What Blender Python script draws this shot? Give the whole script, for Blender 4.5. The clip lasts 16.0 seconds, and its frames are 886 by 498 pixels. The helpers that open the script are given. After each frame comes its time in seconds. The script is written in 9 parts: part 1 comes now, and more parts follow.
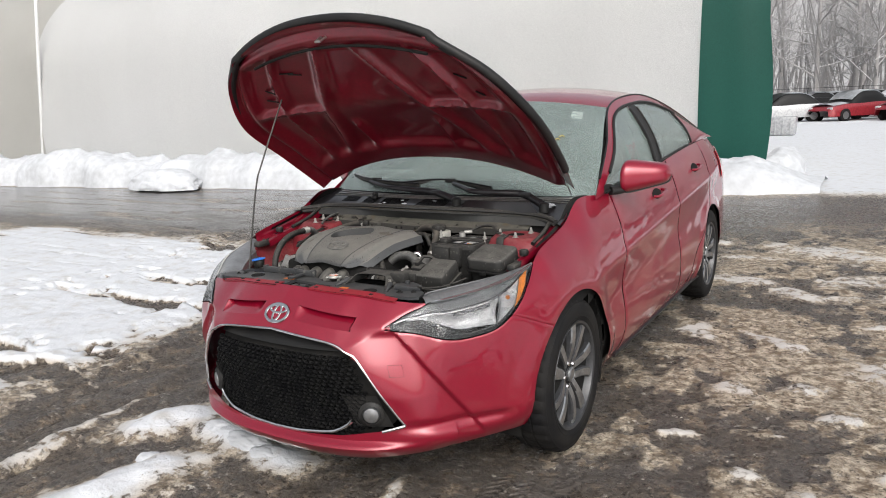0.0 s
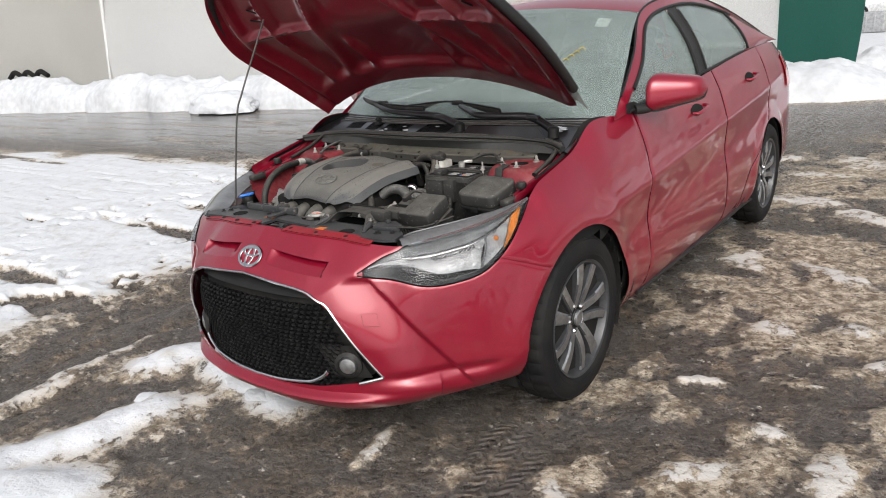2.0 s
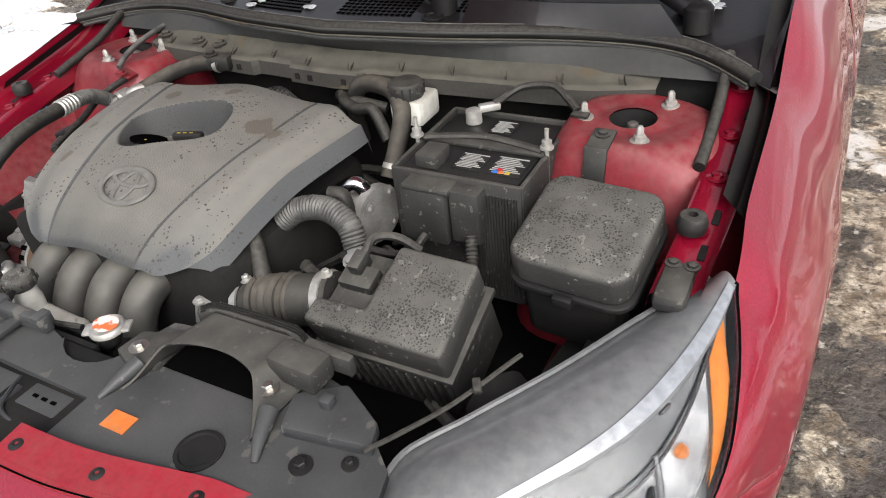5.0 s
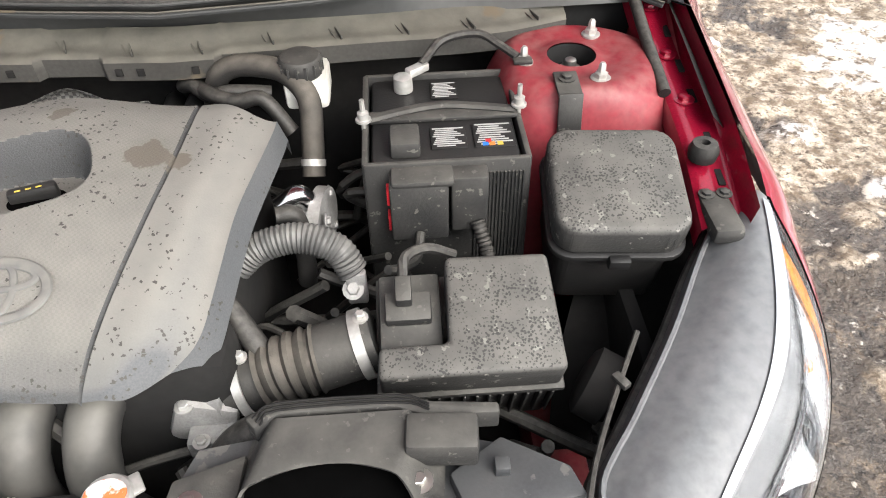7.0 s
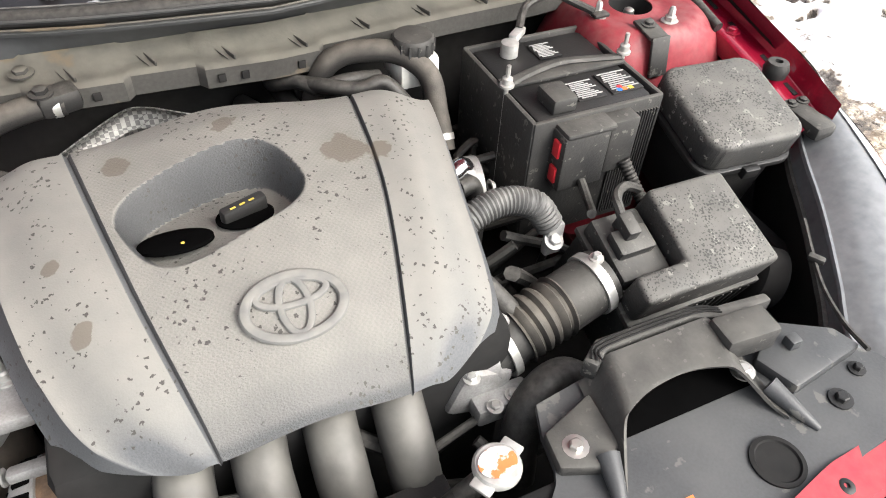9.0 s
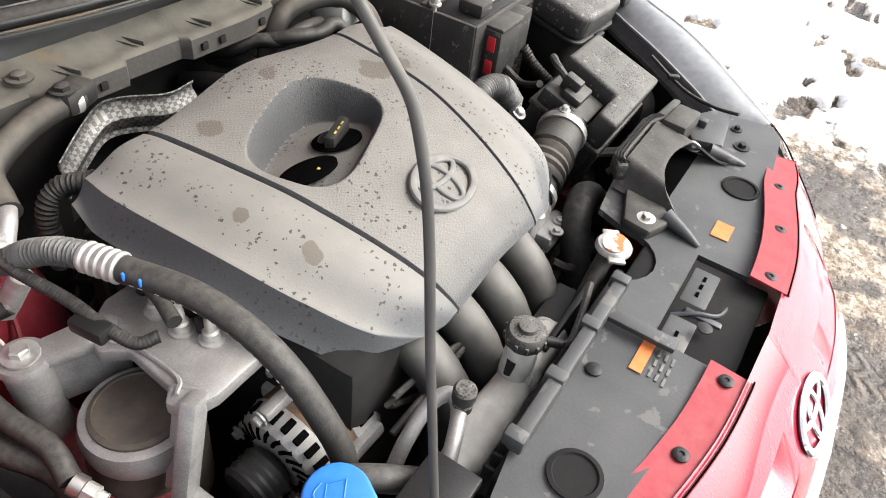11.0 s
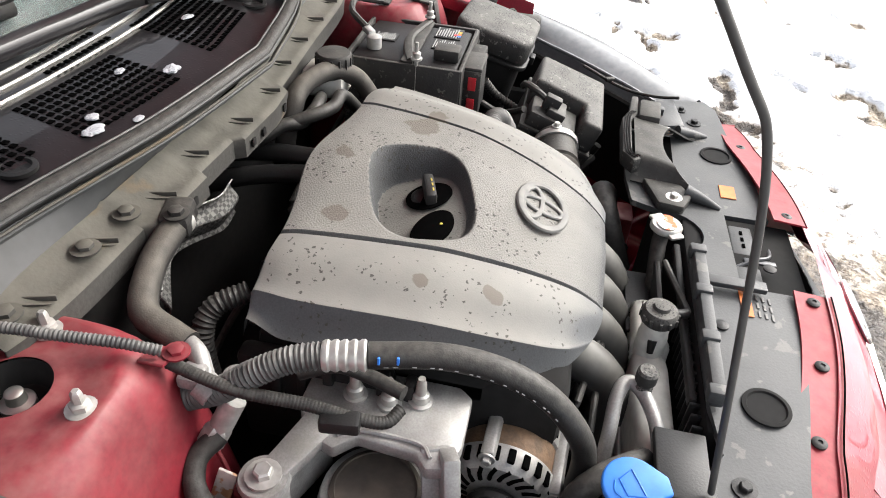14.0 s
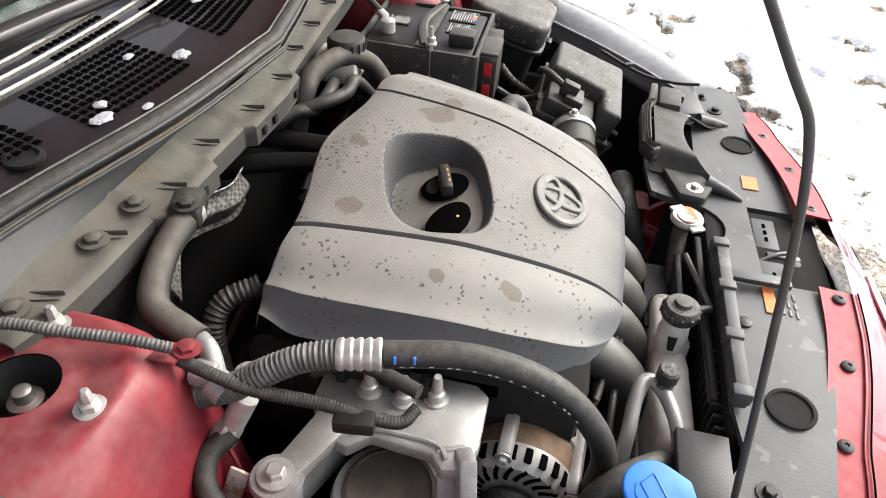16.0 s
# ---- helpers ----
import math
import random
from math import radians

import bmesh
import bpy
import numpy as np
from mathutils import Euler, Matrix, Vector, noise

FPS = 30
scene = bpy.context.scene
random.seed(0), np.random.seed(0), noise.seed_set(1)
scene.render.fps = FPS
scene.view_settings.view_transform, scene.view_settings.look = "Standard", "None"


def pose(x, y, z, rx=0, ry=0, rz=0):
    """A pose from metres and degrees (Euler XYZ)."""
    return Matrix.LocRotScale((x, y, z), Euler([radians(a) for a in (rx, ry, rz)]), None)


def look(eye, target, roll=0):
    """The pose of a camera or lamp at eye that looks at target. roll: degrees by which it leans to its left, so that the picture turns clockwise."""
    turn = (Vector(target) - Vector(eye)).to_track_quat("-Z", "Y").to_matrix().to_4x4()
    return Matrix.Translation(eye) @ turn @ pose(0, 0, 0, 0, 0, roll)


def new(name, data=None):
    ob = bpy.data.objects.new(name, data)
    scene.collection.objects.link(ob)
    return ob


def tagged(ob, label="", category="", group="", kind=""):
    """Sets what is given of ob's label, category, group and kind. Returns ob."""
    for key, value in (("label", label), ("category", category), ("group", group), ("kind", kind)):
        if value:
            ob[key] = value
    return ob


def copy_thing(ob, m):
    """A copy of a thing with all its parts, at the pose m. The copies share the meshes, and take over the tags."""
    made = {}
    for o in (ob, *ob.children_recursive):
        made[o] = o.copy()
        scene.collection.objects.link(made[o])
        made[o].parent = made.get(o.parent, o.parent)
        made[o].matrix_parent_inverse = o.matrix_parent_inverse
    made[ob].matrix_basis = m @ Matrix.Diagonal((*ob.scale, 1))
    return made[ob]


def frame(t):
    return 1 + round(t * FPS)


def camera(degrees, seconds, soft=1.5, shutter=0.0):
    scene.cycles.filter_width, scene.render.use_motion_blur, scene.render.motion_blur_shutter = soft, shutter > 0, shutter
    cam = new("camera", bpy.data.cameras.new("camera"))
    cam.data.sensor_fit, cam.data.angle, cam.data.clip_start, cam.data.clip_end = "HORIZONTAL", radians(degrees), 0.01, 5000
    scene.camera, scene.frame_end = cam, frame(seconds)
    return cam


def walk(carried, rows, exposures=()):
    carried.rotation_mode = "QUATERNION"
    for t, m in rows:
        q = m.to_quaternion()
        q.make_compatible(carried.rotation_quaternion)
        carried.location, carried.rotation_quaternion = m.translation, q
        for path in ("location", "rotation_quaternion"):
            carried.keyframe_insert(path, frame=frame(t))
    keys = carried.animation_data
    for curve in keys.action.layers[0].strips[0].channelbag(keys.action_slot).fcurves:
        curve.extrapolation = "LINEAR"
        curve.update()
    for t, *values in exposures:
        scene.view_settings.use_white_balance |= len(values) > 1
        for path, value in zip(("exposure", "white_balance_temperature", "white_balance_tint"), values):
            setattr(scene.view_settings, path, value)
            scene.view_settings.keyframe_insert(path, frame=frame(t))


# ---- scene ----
cam = camera(64.0, 16.0, soft=1.0)
EXPOSURE = [(0, -0.05), (3.0, 0.05), (4.5, 0.3), (6.8, 1.12), (8.0, 1.3), (9.7, 1.5), (11.8, 1.25), (16, 1.25)]
PATH = [
    (0, (1.826, -2.567, 1.387), (0.787, -0.902, 1.0), -2.3),
    (0.5, (2.091, -2.467, 1.426), (0.962, -0.878, 0.977), -0.9),
    (1, (2.14, -2.406, 1.414), (0.984, -0.841, 0.952), -1.3),
    (1.5, (2.127, -2.354, 1.404), (0.93, -0.833, 0.9), -3.1),
    (2, (1.935, -2.173, 1.385), (0.746, -0.683, 0.779), -4.7),
    (2.5, (1.745, -1.961, 1.372), (0.554, -0.523, 0.654), -5.4),
    (3, (1.612, -1.638, 1.363), (0.397, -0.271, 0.553), -4.4),
    (3.5, (1.432, -1.412, 1.361), (0.265, -0.047, 0.48), -3.6),
    (4, (1.139, -1.221, 1.355), (0.085, 0.179, 0.391), -6.6),
    (4.5, (0.946, -1.02, 1.331), (-0.071, 0.342, 0.278), -6.1),
    (4.7, (0.876, -0.928, 1.33), (-0.084, 0.442, 0.234), -6.1),
    (6.8, (0.354, -0.813, 1.337), (0.355, 0.625, -0.053), -3.2),
    (7, (0.313, -0.824, 1.354), (0.4, 0.616, -0.032), -1.0),
    (7.5, (0.18, -0.798, 1.352), (0.41, 0.604, -0.056), -1.1),
    (8, (0.036, -0.766, 1.343), (0.491, 0.57, -0.074), -0.0),
    (8.5, (-0.067, -0.755, 1.348), (0.503, 0.523, -0.08), 2.5),
    (9, (-0.172, -0.762, 1.357), (0.476, 0.503, -0.051), 3.4),
    (9.5, (-0.346, -0.771, 1.354), (0.383, 0.464, -0.039), 0.8),
    (9.7, (-0.411, -0.779, 1.374), (0.422, 0.405, -0.006), 2.2),
    (11.8, (-0.79, -0.481, 1.323), (0.643, -0.1, -0.019), 6.8),
    (12, (-0.828, -0.456, 1.332), (0.635, -0.131, 0.007), 5.8),
    (12.5, (-0.906, -0.395, 1.357), (0.588, -0.143, 0.051), 4.8),
    (13, (-0.913, -0.356, 1.363), (0.591, -0.109, 0.068), 6.0),
    (13.5, (-0.877, -0.323, 1.361), (0.655, -0.113, 0.093), 6.0),
    (14, (-0.857, -0.302, 1.359), (0.693, -0.082, 0.115), 4.9),
    (14.5, (-0.849, -0.289, 1.358), (0.681, -0.076, 0.087), 5.3),
    (15, (-0.844, -0.289, 1.358), (0.684, -0.078, 0.084), 4.8),
    (15.5, (-0.837, -0.287, 1.356), (0.681, -0.06, 0.073), 4.6),
    (16, (-0.834, -0.288, 1.355), (0.68, -0.055, 0.07), 4.9),
]
walk(cam, [(t, look(eye, target, roll)) for t, eye, target, roll in PATH], EXPOSURE)


# ---- light and exposure ----
world = bpy.data.worlds.new("overcast")
scene.world = world
world.use_nodes = True
wn = world.node_tree
wn.nodes.clear()
sky = wn.nodes.new("ShaderNodeTexSky")
sky.sky_type, sky.sun_disc = "NISHITA", False
sky.sun_elevation, sky.sun_rotation = radians(40), radians(141)
sky.air_density, sky.dust_density, sky.ozone_density = 1.0, 6.0, 1.0
hs = wn.nodes.new("ShaderNodeHueSaturation")
hs.inputs["Saturation"].default_value = 0.29
bg = wn.nodes.new("ShaderNodeBackground")
bg.inputs["Strength"].default_value = 0.20
wo = wn.nodes.new("ShaderNodeOutputWorld")
wn.links.new(sky.outputs[0], hs.inputs["Color"])
wn.links.new(hs.outputs[0], bg.inputs["Color"])
wn.links.new(bg.outputs[0], wo.inputs["Surface"])
sun = new("sun", bpy.data.lights.new("sun", "SUN"))
sun.data.energy, sun.data.angle, sun.data.color = 0.7, radians(50), (1.0, 0.99, 0.98)
sun.matrix_world = look((6.3, -7.7, 8.4), (0, 0, 0))


# ---- materials ----
def material(name, color, rough=0.5, metal=0.0, color2=None, scale=12.0, spread=(0.4, 0.65), detail=4.0, bump=0.0,
             bump_scale=80.0, coat=0.0, spots=None, spot_scale=60.0, spot_size=0.18, dust=None, dust_amount=0.5, dust_scale=38.0, dust_floor=0.0, dust_from=0.0, flakes=None, flake_scale=40.0, flake_at=0.60, stains=(), drops=0.0, sky_film=0.0, weave=0.0,
             weave_mix=0.0, transmission=0.0, vary=0.0, ior=1.45, rough2=None, spec=0.5, stain=(0.108, 0.096, 0.078), coat_rough=0.04):
    """A surface with variation at two scales: large stains (color2), fine grain, round spots and dust that lies on upward faces."""
    m = bpy.data.materials.new(name)
    m.use_nodes = True
    nt = m.node_tree
    b = nt.nodes["Principled BSDF"]
    L = nt.links.new

    def node(kind, **values):
        n = nt.nodes.new(kind)
        for k, v in values.items():
            n.inputs[k].default_value = v
        return n

    tc = node("ShaderNodeTexCoord").outputs["Object"]

    def mix(fac, a, c):
        n = nt.nodes.new("ShaderNodeMix")
        n.data_type = "RGBA"
        if isinstance(fac, float):
            n.inputs[0].default_value = fac
        else:
            L(fac, n.inputs[0])
        for sock, v in ((n.inputs[6], a), (n.inputs[7], c)):
            if isinstance(v, tuple):
                sock.default_value = (*v, 1)
            else:
                L(v, sock)
        return n.outputs[2]

    def ramp(src, lo, hi):
        n = nt.nodes.new("ShaderNodeMapRange")
        n.inputs[1].default_value, n.inputs[2].default_value = lo, hi
        L(src, n.inputs[0])
        return n.outputs[0]

    def noise_tex(s, d=4.0):
        n = node("ShaderNodeTexNoise", Scale=s, Detail=d)
        L(tc, n.inputs["Vector"])
        return n.outputs["Fac"]

    big = noise_tex(scale, detail)
    fine = noise_tex(bump_scale, 3.0)
    c2 = color2 or tuple(v * 0.75 for v in color)
    col = mix(ramp(big, *spread), color, c2)
    grain = nt.nodes.new("ShaderNodeMix")
    grain.data_type, grain.blend_type = "RGBA", "MULTIPLY"
    grain.inputs[0].default_value = 0.25
    L(col, grain.inputs[6])
    g = nt.nodes.new("ShaderNodeCombineColor")
    gr = ramp(fine, 0.25, 0.7)
    for i in range(3):
        L(gr, g.inputs[i])
    L(g.outputs[0], grain.inputs[7])
    col = grain.outputs[2]
    if dust:
        geo = node("ShaderNodeNewGeometry")
        sep = nt.nodes.new("ShaderNodeSeparateXYZ")
        L(geo.outputs["Normal"], sep.inputs[0])
        up = ramp(sep.outputs[2], dust_from, 0.8 if dust_from < 0.2 else 0.92)
        n2 = ramp(noise_tex(dust_scale, 9.0), 0.28, 0.72)
        mul = nt.nodes.new("ShaderNodeMath")
        mul.operation = "MULTIPLY"
        L(up, mul.inputs[0])
        n3 = nt.nodes.new("ShaderNodeMapRange")
        n3.inputs[3].default_value = dust_floor
        L(n2, n3.inputs[0])
        L(n3.outputs[0], mul.inputs[1])
        mul2 = nt.nodes.new("ShaderNodeMath")
        mul2.operation = "MULTIPLY"
        L(mul.outputs[0], mul2.inputs[0])
        mul2.inputs[1].default_value = dust_amount
        col = mix(mul2.outputs[0], col, dust)
    if flakes:
        # dried-on flakes of dirt with torn edges
        col = mix(ramp(noise_tex(flake_scale, 10.0), flake_at, flake_at + 0.025), col, flakes)
    if spots:
        v = node("ShaderNodeTexVoronoi", Scale=spot_scale, Randomness=1.0)
        wn_ = node("ShaderNodeTexNoise", Scale=spot_scale * 2.5, Detail=3.0)
        L(tc, wn_.inputs["Vector"])
        wv = nt.nodes.new("ShaderNodeVectorMath")
        wv.operation = "MULTIPLY_ADD"
        L(wn_.outputs["Color"], wv.inputs[0])
        wv.inputs[1].default_value = (0.9 / spot_scale,) * 3
        L(tc, wv.inputs[2])
        L(wv.outputs[0], v.inputs["Vector"])
        warp = nt.nodes.new("ShaderNodeMath")
        warp.operation = "ADD"
        L(v.outputs["Distance"], warp.inputs[0])
        keep = nt.nodes.new("ShaderNodeMapRange")
        keep.inputs[1].default_value, keep.inputs[2].default_value, keep.inputs[3].default_value, keep.inputs[4].default_value = 0.42, 0.62, 0.0, 0.28
        L(noise_tex(spot_scale * 0.12, 3.0), keep.inputs[0])
        L(keep.outputs[0], warp.inputs[1])
        col = mix(ramp(warp.outputs[0], spot_size + 0.06, spot_size), col, spots)
    for sx, sy, sr in stains:
        # wet marks with a ragged edge, at a place of their own
        mp = nt.nodes.new("ShaderNodeVectorMath")
        mp.operation = "DISTANCE"
        flat = nt.nodes.new("ShaderNodeVectorMath")
        flat.operation = "MULTIPLY"
        flat.inputs[1].default_value = (1, 1, 0)
        L(tc, flat.inputs[0])
        L(flat.outputs[0], mp.inputs[0])
        mp.inputs[1].default_value = (sx, sy, 0)
        ad = nt.nodes.new("ShaderNodeMath")
        ad.operation = "MULTIPLY_ADD"
        L(noise_tex(34.0, 6.0), ad.inputs[0])
        ad.inputs[1].default_value = sr * 3.2
        L(mp.outputs["Value"], ad.inputs[2])
        col = mix(ramp(ad.outputs[0], sr * 2.55, sr * 2.40), col, stain)
    if vary:
        info = node("ShaderNodeObjectInfo")
        hsv = nt.nodes.new("ShaderNodeHueSaturation")
        L(ramp(info.outputs["Random"], 0, 1), hsv.inputs["Value"])
        hsv.inputs["Value"].default_value = 1
        rr = nt.nodes.new("ShaderNodeMapRange")
        rr.inputs[3].default_value, rr.inputs[4].default_value = 1 - vary, 1 + vary
        L(info.outputs["Random"], rr.inputs[0])
        L(rr.outputs[0], hsv.inputs["Value"])
        L(col, hsv.inputs["Color"])
        col = hsv.outputs[0]
    if weave_mix:
        ck = node("ShaderNodeTexChecker", Scale=weave)
        L(tc, ck.inputs["Vector"])
        cm = nt.nodes.new("ShaderNodeMath")
        cm.operation = "MULTIPLY"
        L(ck.outputs["Fac"], cm.inputs[0])
        cm.inputs[1].default_value = weave_mix
        col = mix(cm.outputs[0], col, (0.03, 0.03, 0.03))
    L(col, b.inputs["Base Color"])
    b.inputs["Metallic"].default_value = metal
    rn = nt.nodes.new("ShaderNodeMapRange")
    rn.inputs[1].default_value, rn.inputs[2].default_value = 0.3, 0.7
    rn.inputs[3].default_value, rn.inputs[4].default_value = rough, min(1, rough2 if rough2 is not None else rough + 0.15)
    L(big, rn.inputs[0])
    L(rn.outputs[0], b.inputs["Roughness"])
    b.inputs["IOR"].default_value = ior
    b.inputs["Coat Weight"].default_value = coat
    b.inputs["Coat Roughness"].default_value = coat_rough
    b.inputs["Specular IOR Level"].default_value = spec
    b.inputs["Transmission Weight"].default_value = transmission
    if bump or weave or drops:
        h = fine
        if drops:
            dv = node("ShaderNodeTexVoronoi", Scale=drops, Randomness=1.0)
            L(tc, dv.inputs["Vector"])
            dg = node("ShaderNodeNewGeometry")
            ds = nt.nodes.new("ShaderNodeSeparateXYZ")
            L(dg.outputs["Normal"], ds.inputs[0])
            wetter = nt.nodes.new("ShaderNodeMath")
            wetter.operation = "MULTIPLY"
            L(ramp(ds.outputs[2], 0.25, 0.75), wetter.inputs[0])
            L(ramp(noise_tex(drops * 0.22, 3.0), 0.40, 0.55), wetter.inputs[1])
            dm = nt.nodes.new("ShaderNodeMath")
            dm.operation = "MULTIPLY"
            L(ramp(dv.outputs["Distance"], 0.40, 0.12), dm.inputs[0])
            L(wetter.outputs[0], dm.inputs[1])
            h = dm.outputs[0]
        if weave:
            w = node("ShaderNodeTexChecker", Scale=weave)
            L(tc, w.inputs["Vector"])
            add = nt.nodes.new("ShaderNodeMath")
            L(w.outputs["Fac"], add.inputs[0])
            L(fine, add.inputs[1])
            h = add.outputs[0]
        bp = nt.nodes.new("ShaderNodeBump")
        bp.inputs["Strength"].default_value = bump or 0.3
        bp.inputs["Distance"].default_value = 0.002
        L(h, bp.inputs["Height"])
        L(bp.outputs[0], b.inputs["Normal"])
    # diffuse pale film paints the sky's reflection onto the glass
    if sky_film:
        mixs, dif, out = nt.nodes.new("ShaderNodeMixShader"), nt.nodes.new("ShaderNodeBsdfDiffuse"), nt.nodes["Material Output"]
        dif.inputs["Color"].default_value = (0.50, 0.57, 0.55, 1)
        hz = nt.nodes.new("ShaderNodeMapRange")
        hz.inputs[1].default_value, hz.inputs[2].default_value, hz.inputs[3].default_value, hz.inputs[4].default_value = 0.35, 0.65, sky_film * 0.7, sky_film
        L(big, hz.inputs[0])
        L(hz.outputs[0], mixs.inputs[0])
        L(b.outputs[0], mixs.inputs[1])
        L(dif.outputs[0], mixs.inputs[2])
        L(mixs.outputs[0], out.inputs["Surface"])
    return m


PAINT = material("red_metallic_paint", (0.285, 0.0035, 0.024), 0.36, 0.32, (0.255, 0.003, 0.022), 3.0, coat=1.0, coat_rough=0.012, spec=0.4, bump=0.22, bump_scale=300, rough2=0.38, drops=210.0)
PAINT.node_tree.nodes["Principled BSDF"].inputs["Coat IOR"].default_value = 1.52
# Darker than PAINT: bay shade is put into the colour, dust lies on top
BAYPAINT = material("shaded_dusty_red_paint", (0.22, 0.008, 0.020), 0.55, 0.0, (0.14, 0.009, 0.016), 9.0, dust=(0.21, 0.085, 0.078), dust_amount=0.65, dust_scale=60.0, coat=0.12, coat_rough=0.20, bump=0.08, bump_scale=160)
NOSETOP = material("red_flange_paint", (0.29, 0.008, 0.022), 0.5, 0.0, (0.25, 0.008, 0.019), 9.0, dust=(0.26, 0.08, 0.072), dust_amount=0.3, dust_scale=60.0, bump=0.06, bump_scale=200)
# flat black for gaps, holes and seals, and for shade in the scoop
HOLE = material("gap_and_shade_black", (0.0025, 0.0025, 0.0025), 0.9, 0, (0.003, 0.003, 0.003), 8.0, spec=0.0)
HOODPAINT = material("hood_inner_paint", (0.22, 0.004, 0.017), 0.28, 0.4, (0.16, 0.003, 0.012), 5.0, coat=1.0, coat_rough=0.05, spec=0.5)
PLASTIC = material("black_plastic", (0.014, 0.014, 0.014), 0.42, 0, (0.023, 0.022, 0.021), 9.0, spec=0.35, bump=0.15, bump_scale=400)
DUSTY = material("dusty_black_plastic", (0.022, 0.022, 0.022), 0.5, 0, (0.036, 0.035, 0.033), 14.0, spec=0.35, dust=(0.100, 0.096, 0.085), dust_amount=0.75, dust_scale=30.0, dust_floor=0.25, flakes=(0.085, 0.082, 0.073), flake_scale=95.0, flake_at=0.63, bump=0.25, bump_scale=260, rough2=0.75)
DARK = material("dark_underbody", (0.012, 0.012, 0.012), 0.8, 0, (0.020, 0.019, 0.018), 8.0, spec=0.2)
RUBBER = material("tyre_rubber", (0.010, 0.010, 0.011), 0.6, 0, (0.018, 0.017, 0.016), 7.0, bump=0.3, bump_scale=150, spec=0.18)
HOSE = material("rubber_hose", (0.013, 0.013, 0.0128), 0.48, 0, (0.022, 0.021, 0.020), 20.0, spec=0.35, dust=(0.100, 0.095, 0.084), dust_amount=0.7, dust_scale=120.0, dust_floor=0.25, bump=0.2, bump_scale=500)
CHROME = material("chrome", (0.75, 0.75, 0.76), 0.1, 1.0, (0.65, 0.65, 0.66), 10.0)
STEEL = material("zinc_steel", (0.62, 0.61, 0.58), 0.35, 1.0, (0.45, 0.43, 0.39), 40.0, bump=0.1)
ALU = material("cast_aluminium", (0.46, 0.455, 0.445), 0.46, 0.55, (0.33, 0.325, 0.315), 30.0, dust=(0.24, 0.225, 0.20), dust_amount=0.55, bump=0.12, bump_scale=420)
RIM = material("gunmetal_rim", (0.050, 0.052, 0.056), 0.38, 0.4, (0.065, 0.066, 0.07), 20.0, coat=0.25)
RIMCUT = material("machined_rim", (0.40, 0.41, 0.42), 0.30, 0.9, (0.31, 0.315, 0.32), 30.0, coat=0.5)
GLASS = material("tinted_glass", (0.80, 0.90, 0.87), 0.02, 0, (0.78, 0.88, 0.85), 3.0, transmission=1.0, rough2=0.03, ior=1.45, sky_film=0.16)
LENS = material("clear_lens", (0.95, 0.96, 0.97), 0.03, 0, (0.94, 0.95, 0.96), 8.0, transmission=1.0, rough2=0.03, ior=1.2, bump_scale=900)
MESHBLACK = material("grille_black", (0.008, 0.008, 0.009), 0.4, 0, (0.012, 0.012, 0.012), 20.0, spec=0.3)
STAINS = ((0.015, -0.135, 0.022), (-0.10, -0.055, 0.013), (-0.222, -0.085, 0.014), (0.055, -0.155, 0.016), (-0.295, -0.20, 0.011), (-0.28, -0.275, 0.011))
COVER = material("dusty_engine_cover", (0.074, 0.078, 0.082), 0.55, 0, (0.088, 0.091, 0.094), 9.0, spots=(0.042, 0.039, 0.034), spot_scale=120, spot_size=0.215, bump=0.12, bump_scale=500, dust=(0.190, 0.183, 0.163), dust_amount=0.90, dust_scale=30.0, dust_floor=0.76, dust_from=0.64, rough2=0.75, stains=STAINS)
WALLSHEET = material("white_sheeting", (0.83, 0.83, 0.82), 0.5, 0, (0.79, 0.79, 0.775), 0.25, bump=0.02, bump_scale=70)
# darker beige than WALLSHEET: weaker light at this end put into the colour
WALLDIM = material("dimmed_beige_sheeting", (0.66, 0.65, 0.61), 0.55, 0, (0.61, 0.60, 0.56), 0.25, bump=0.02, bump_scale=70)
GREEN = material("green_sheeting", (0.016, 0.125, 0.095), 0.5, 0, (0.020, 0.140, 0.108), 0.5, bump=0.03, bump_scale=70)
SNOW = material("snow", (0.61, 0.63, 0.66), 0.65, 0, (0.53, 0.545, 0.57), 1.2, bump=0.5, bump_scale=7)
# pale greys paint hazy air onto the far slope
HAZE = material("mist_painted_slope", (0.56, 0.56, 0.57), 0.9, 0, (0.44, 0.435, 0.435), 0.4, bump_scale=4.0)
BLUE = material("blue_plastic", (0.03, 0.20, 0.72), 0.42, 0, (0.03, 0.18, 0.62), 20.0, bump=0.08)
WHITEP = material("milky_plastic", (0.66, 0.655, 0.61), 0.42, 0, (0.52, 0.51, 0.46), 9.0, dust=(0.33, 0.31, 0.265), dust_amount=0.5)
ORANGE = material("orange_print", (0.75, 0.18, 0.03), 0.5, 0, (0.6, 0.2, 0.06), 60.0)
PRINT = material("white_print", (0.34, 0.34, 0.33), 0.5, 0, (0.40, 0.40, 0.385), 60.0)
REDPL = material("red_plastic", (0.55, 0.02, 0.03), 0.4)
COPPER = material("copper_winding", (0.20, 0.125, 0.075), 0.6, 0.2, (0.13, 0.09, 0.06), 60.0, bump=0.4, bump_scale=300)
FOIL = material("heat_shield_foil", (0.30, 0.295, 0.28), 0.42, 0.6, (0.25, 0.245, 0.23), 30.0, weave=165.0, weave_mix=0.65, bump=0.9)
AMBER = material("amber_plastic", (0.85, 0.26, 0.03), 0.3, 0, (0.75, 0.22, 0.03), 30.0, coat=0.5)
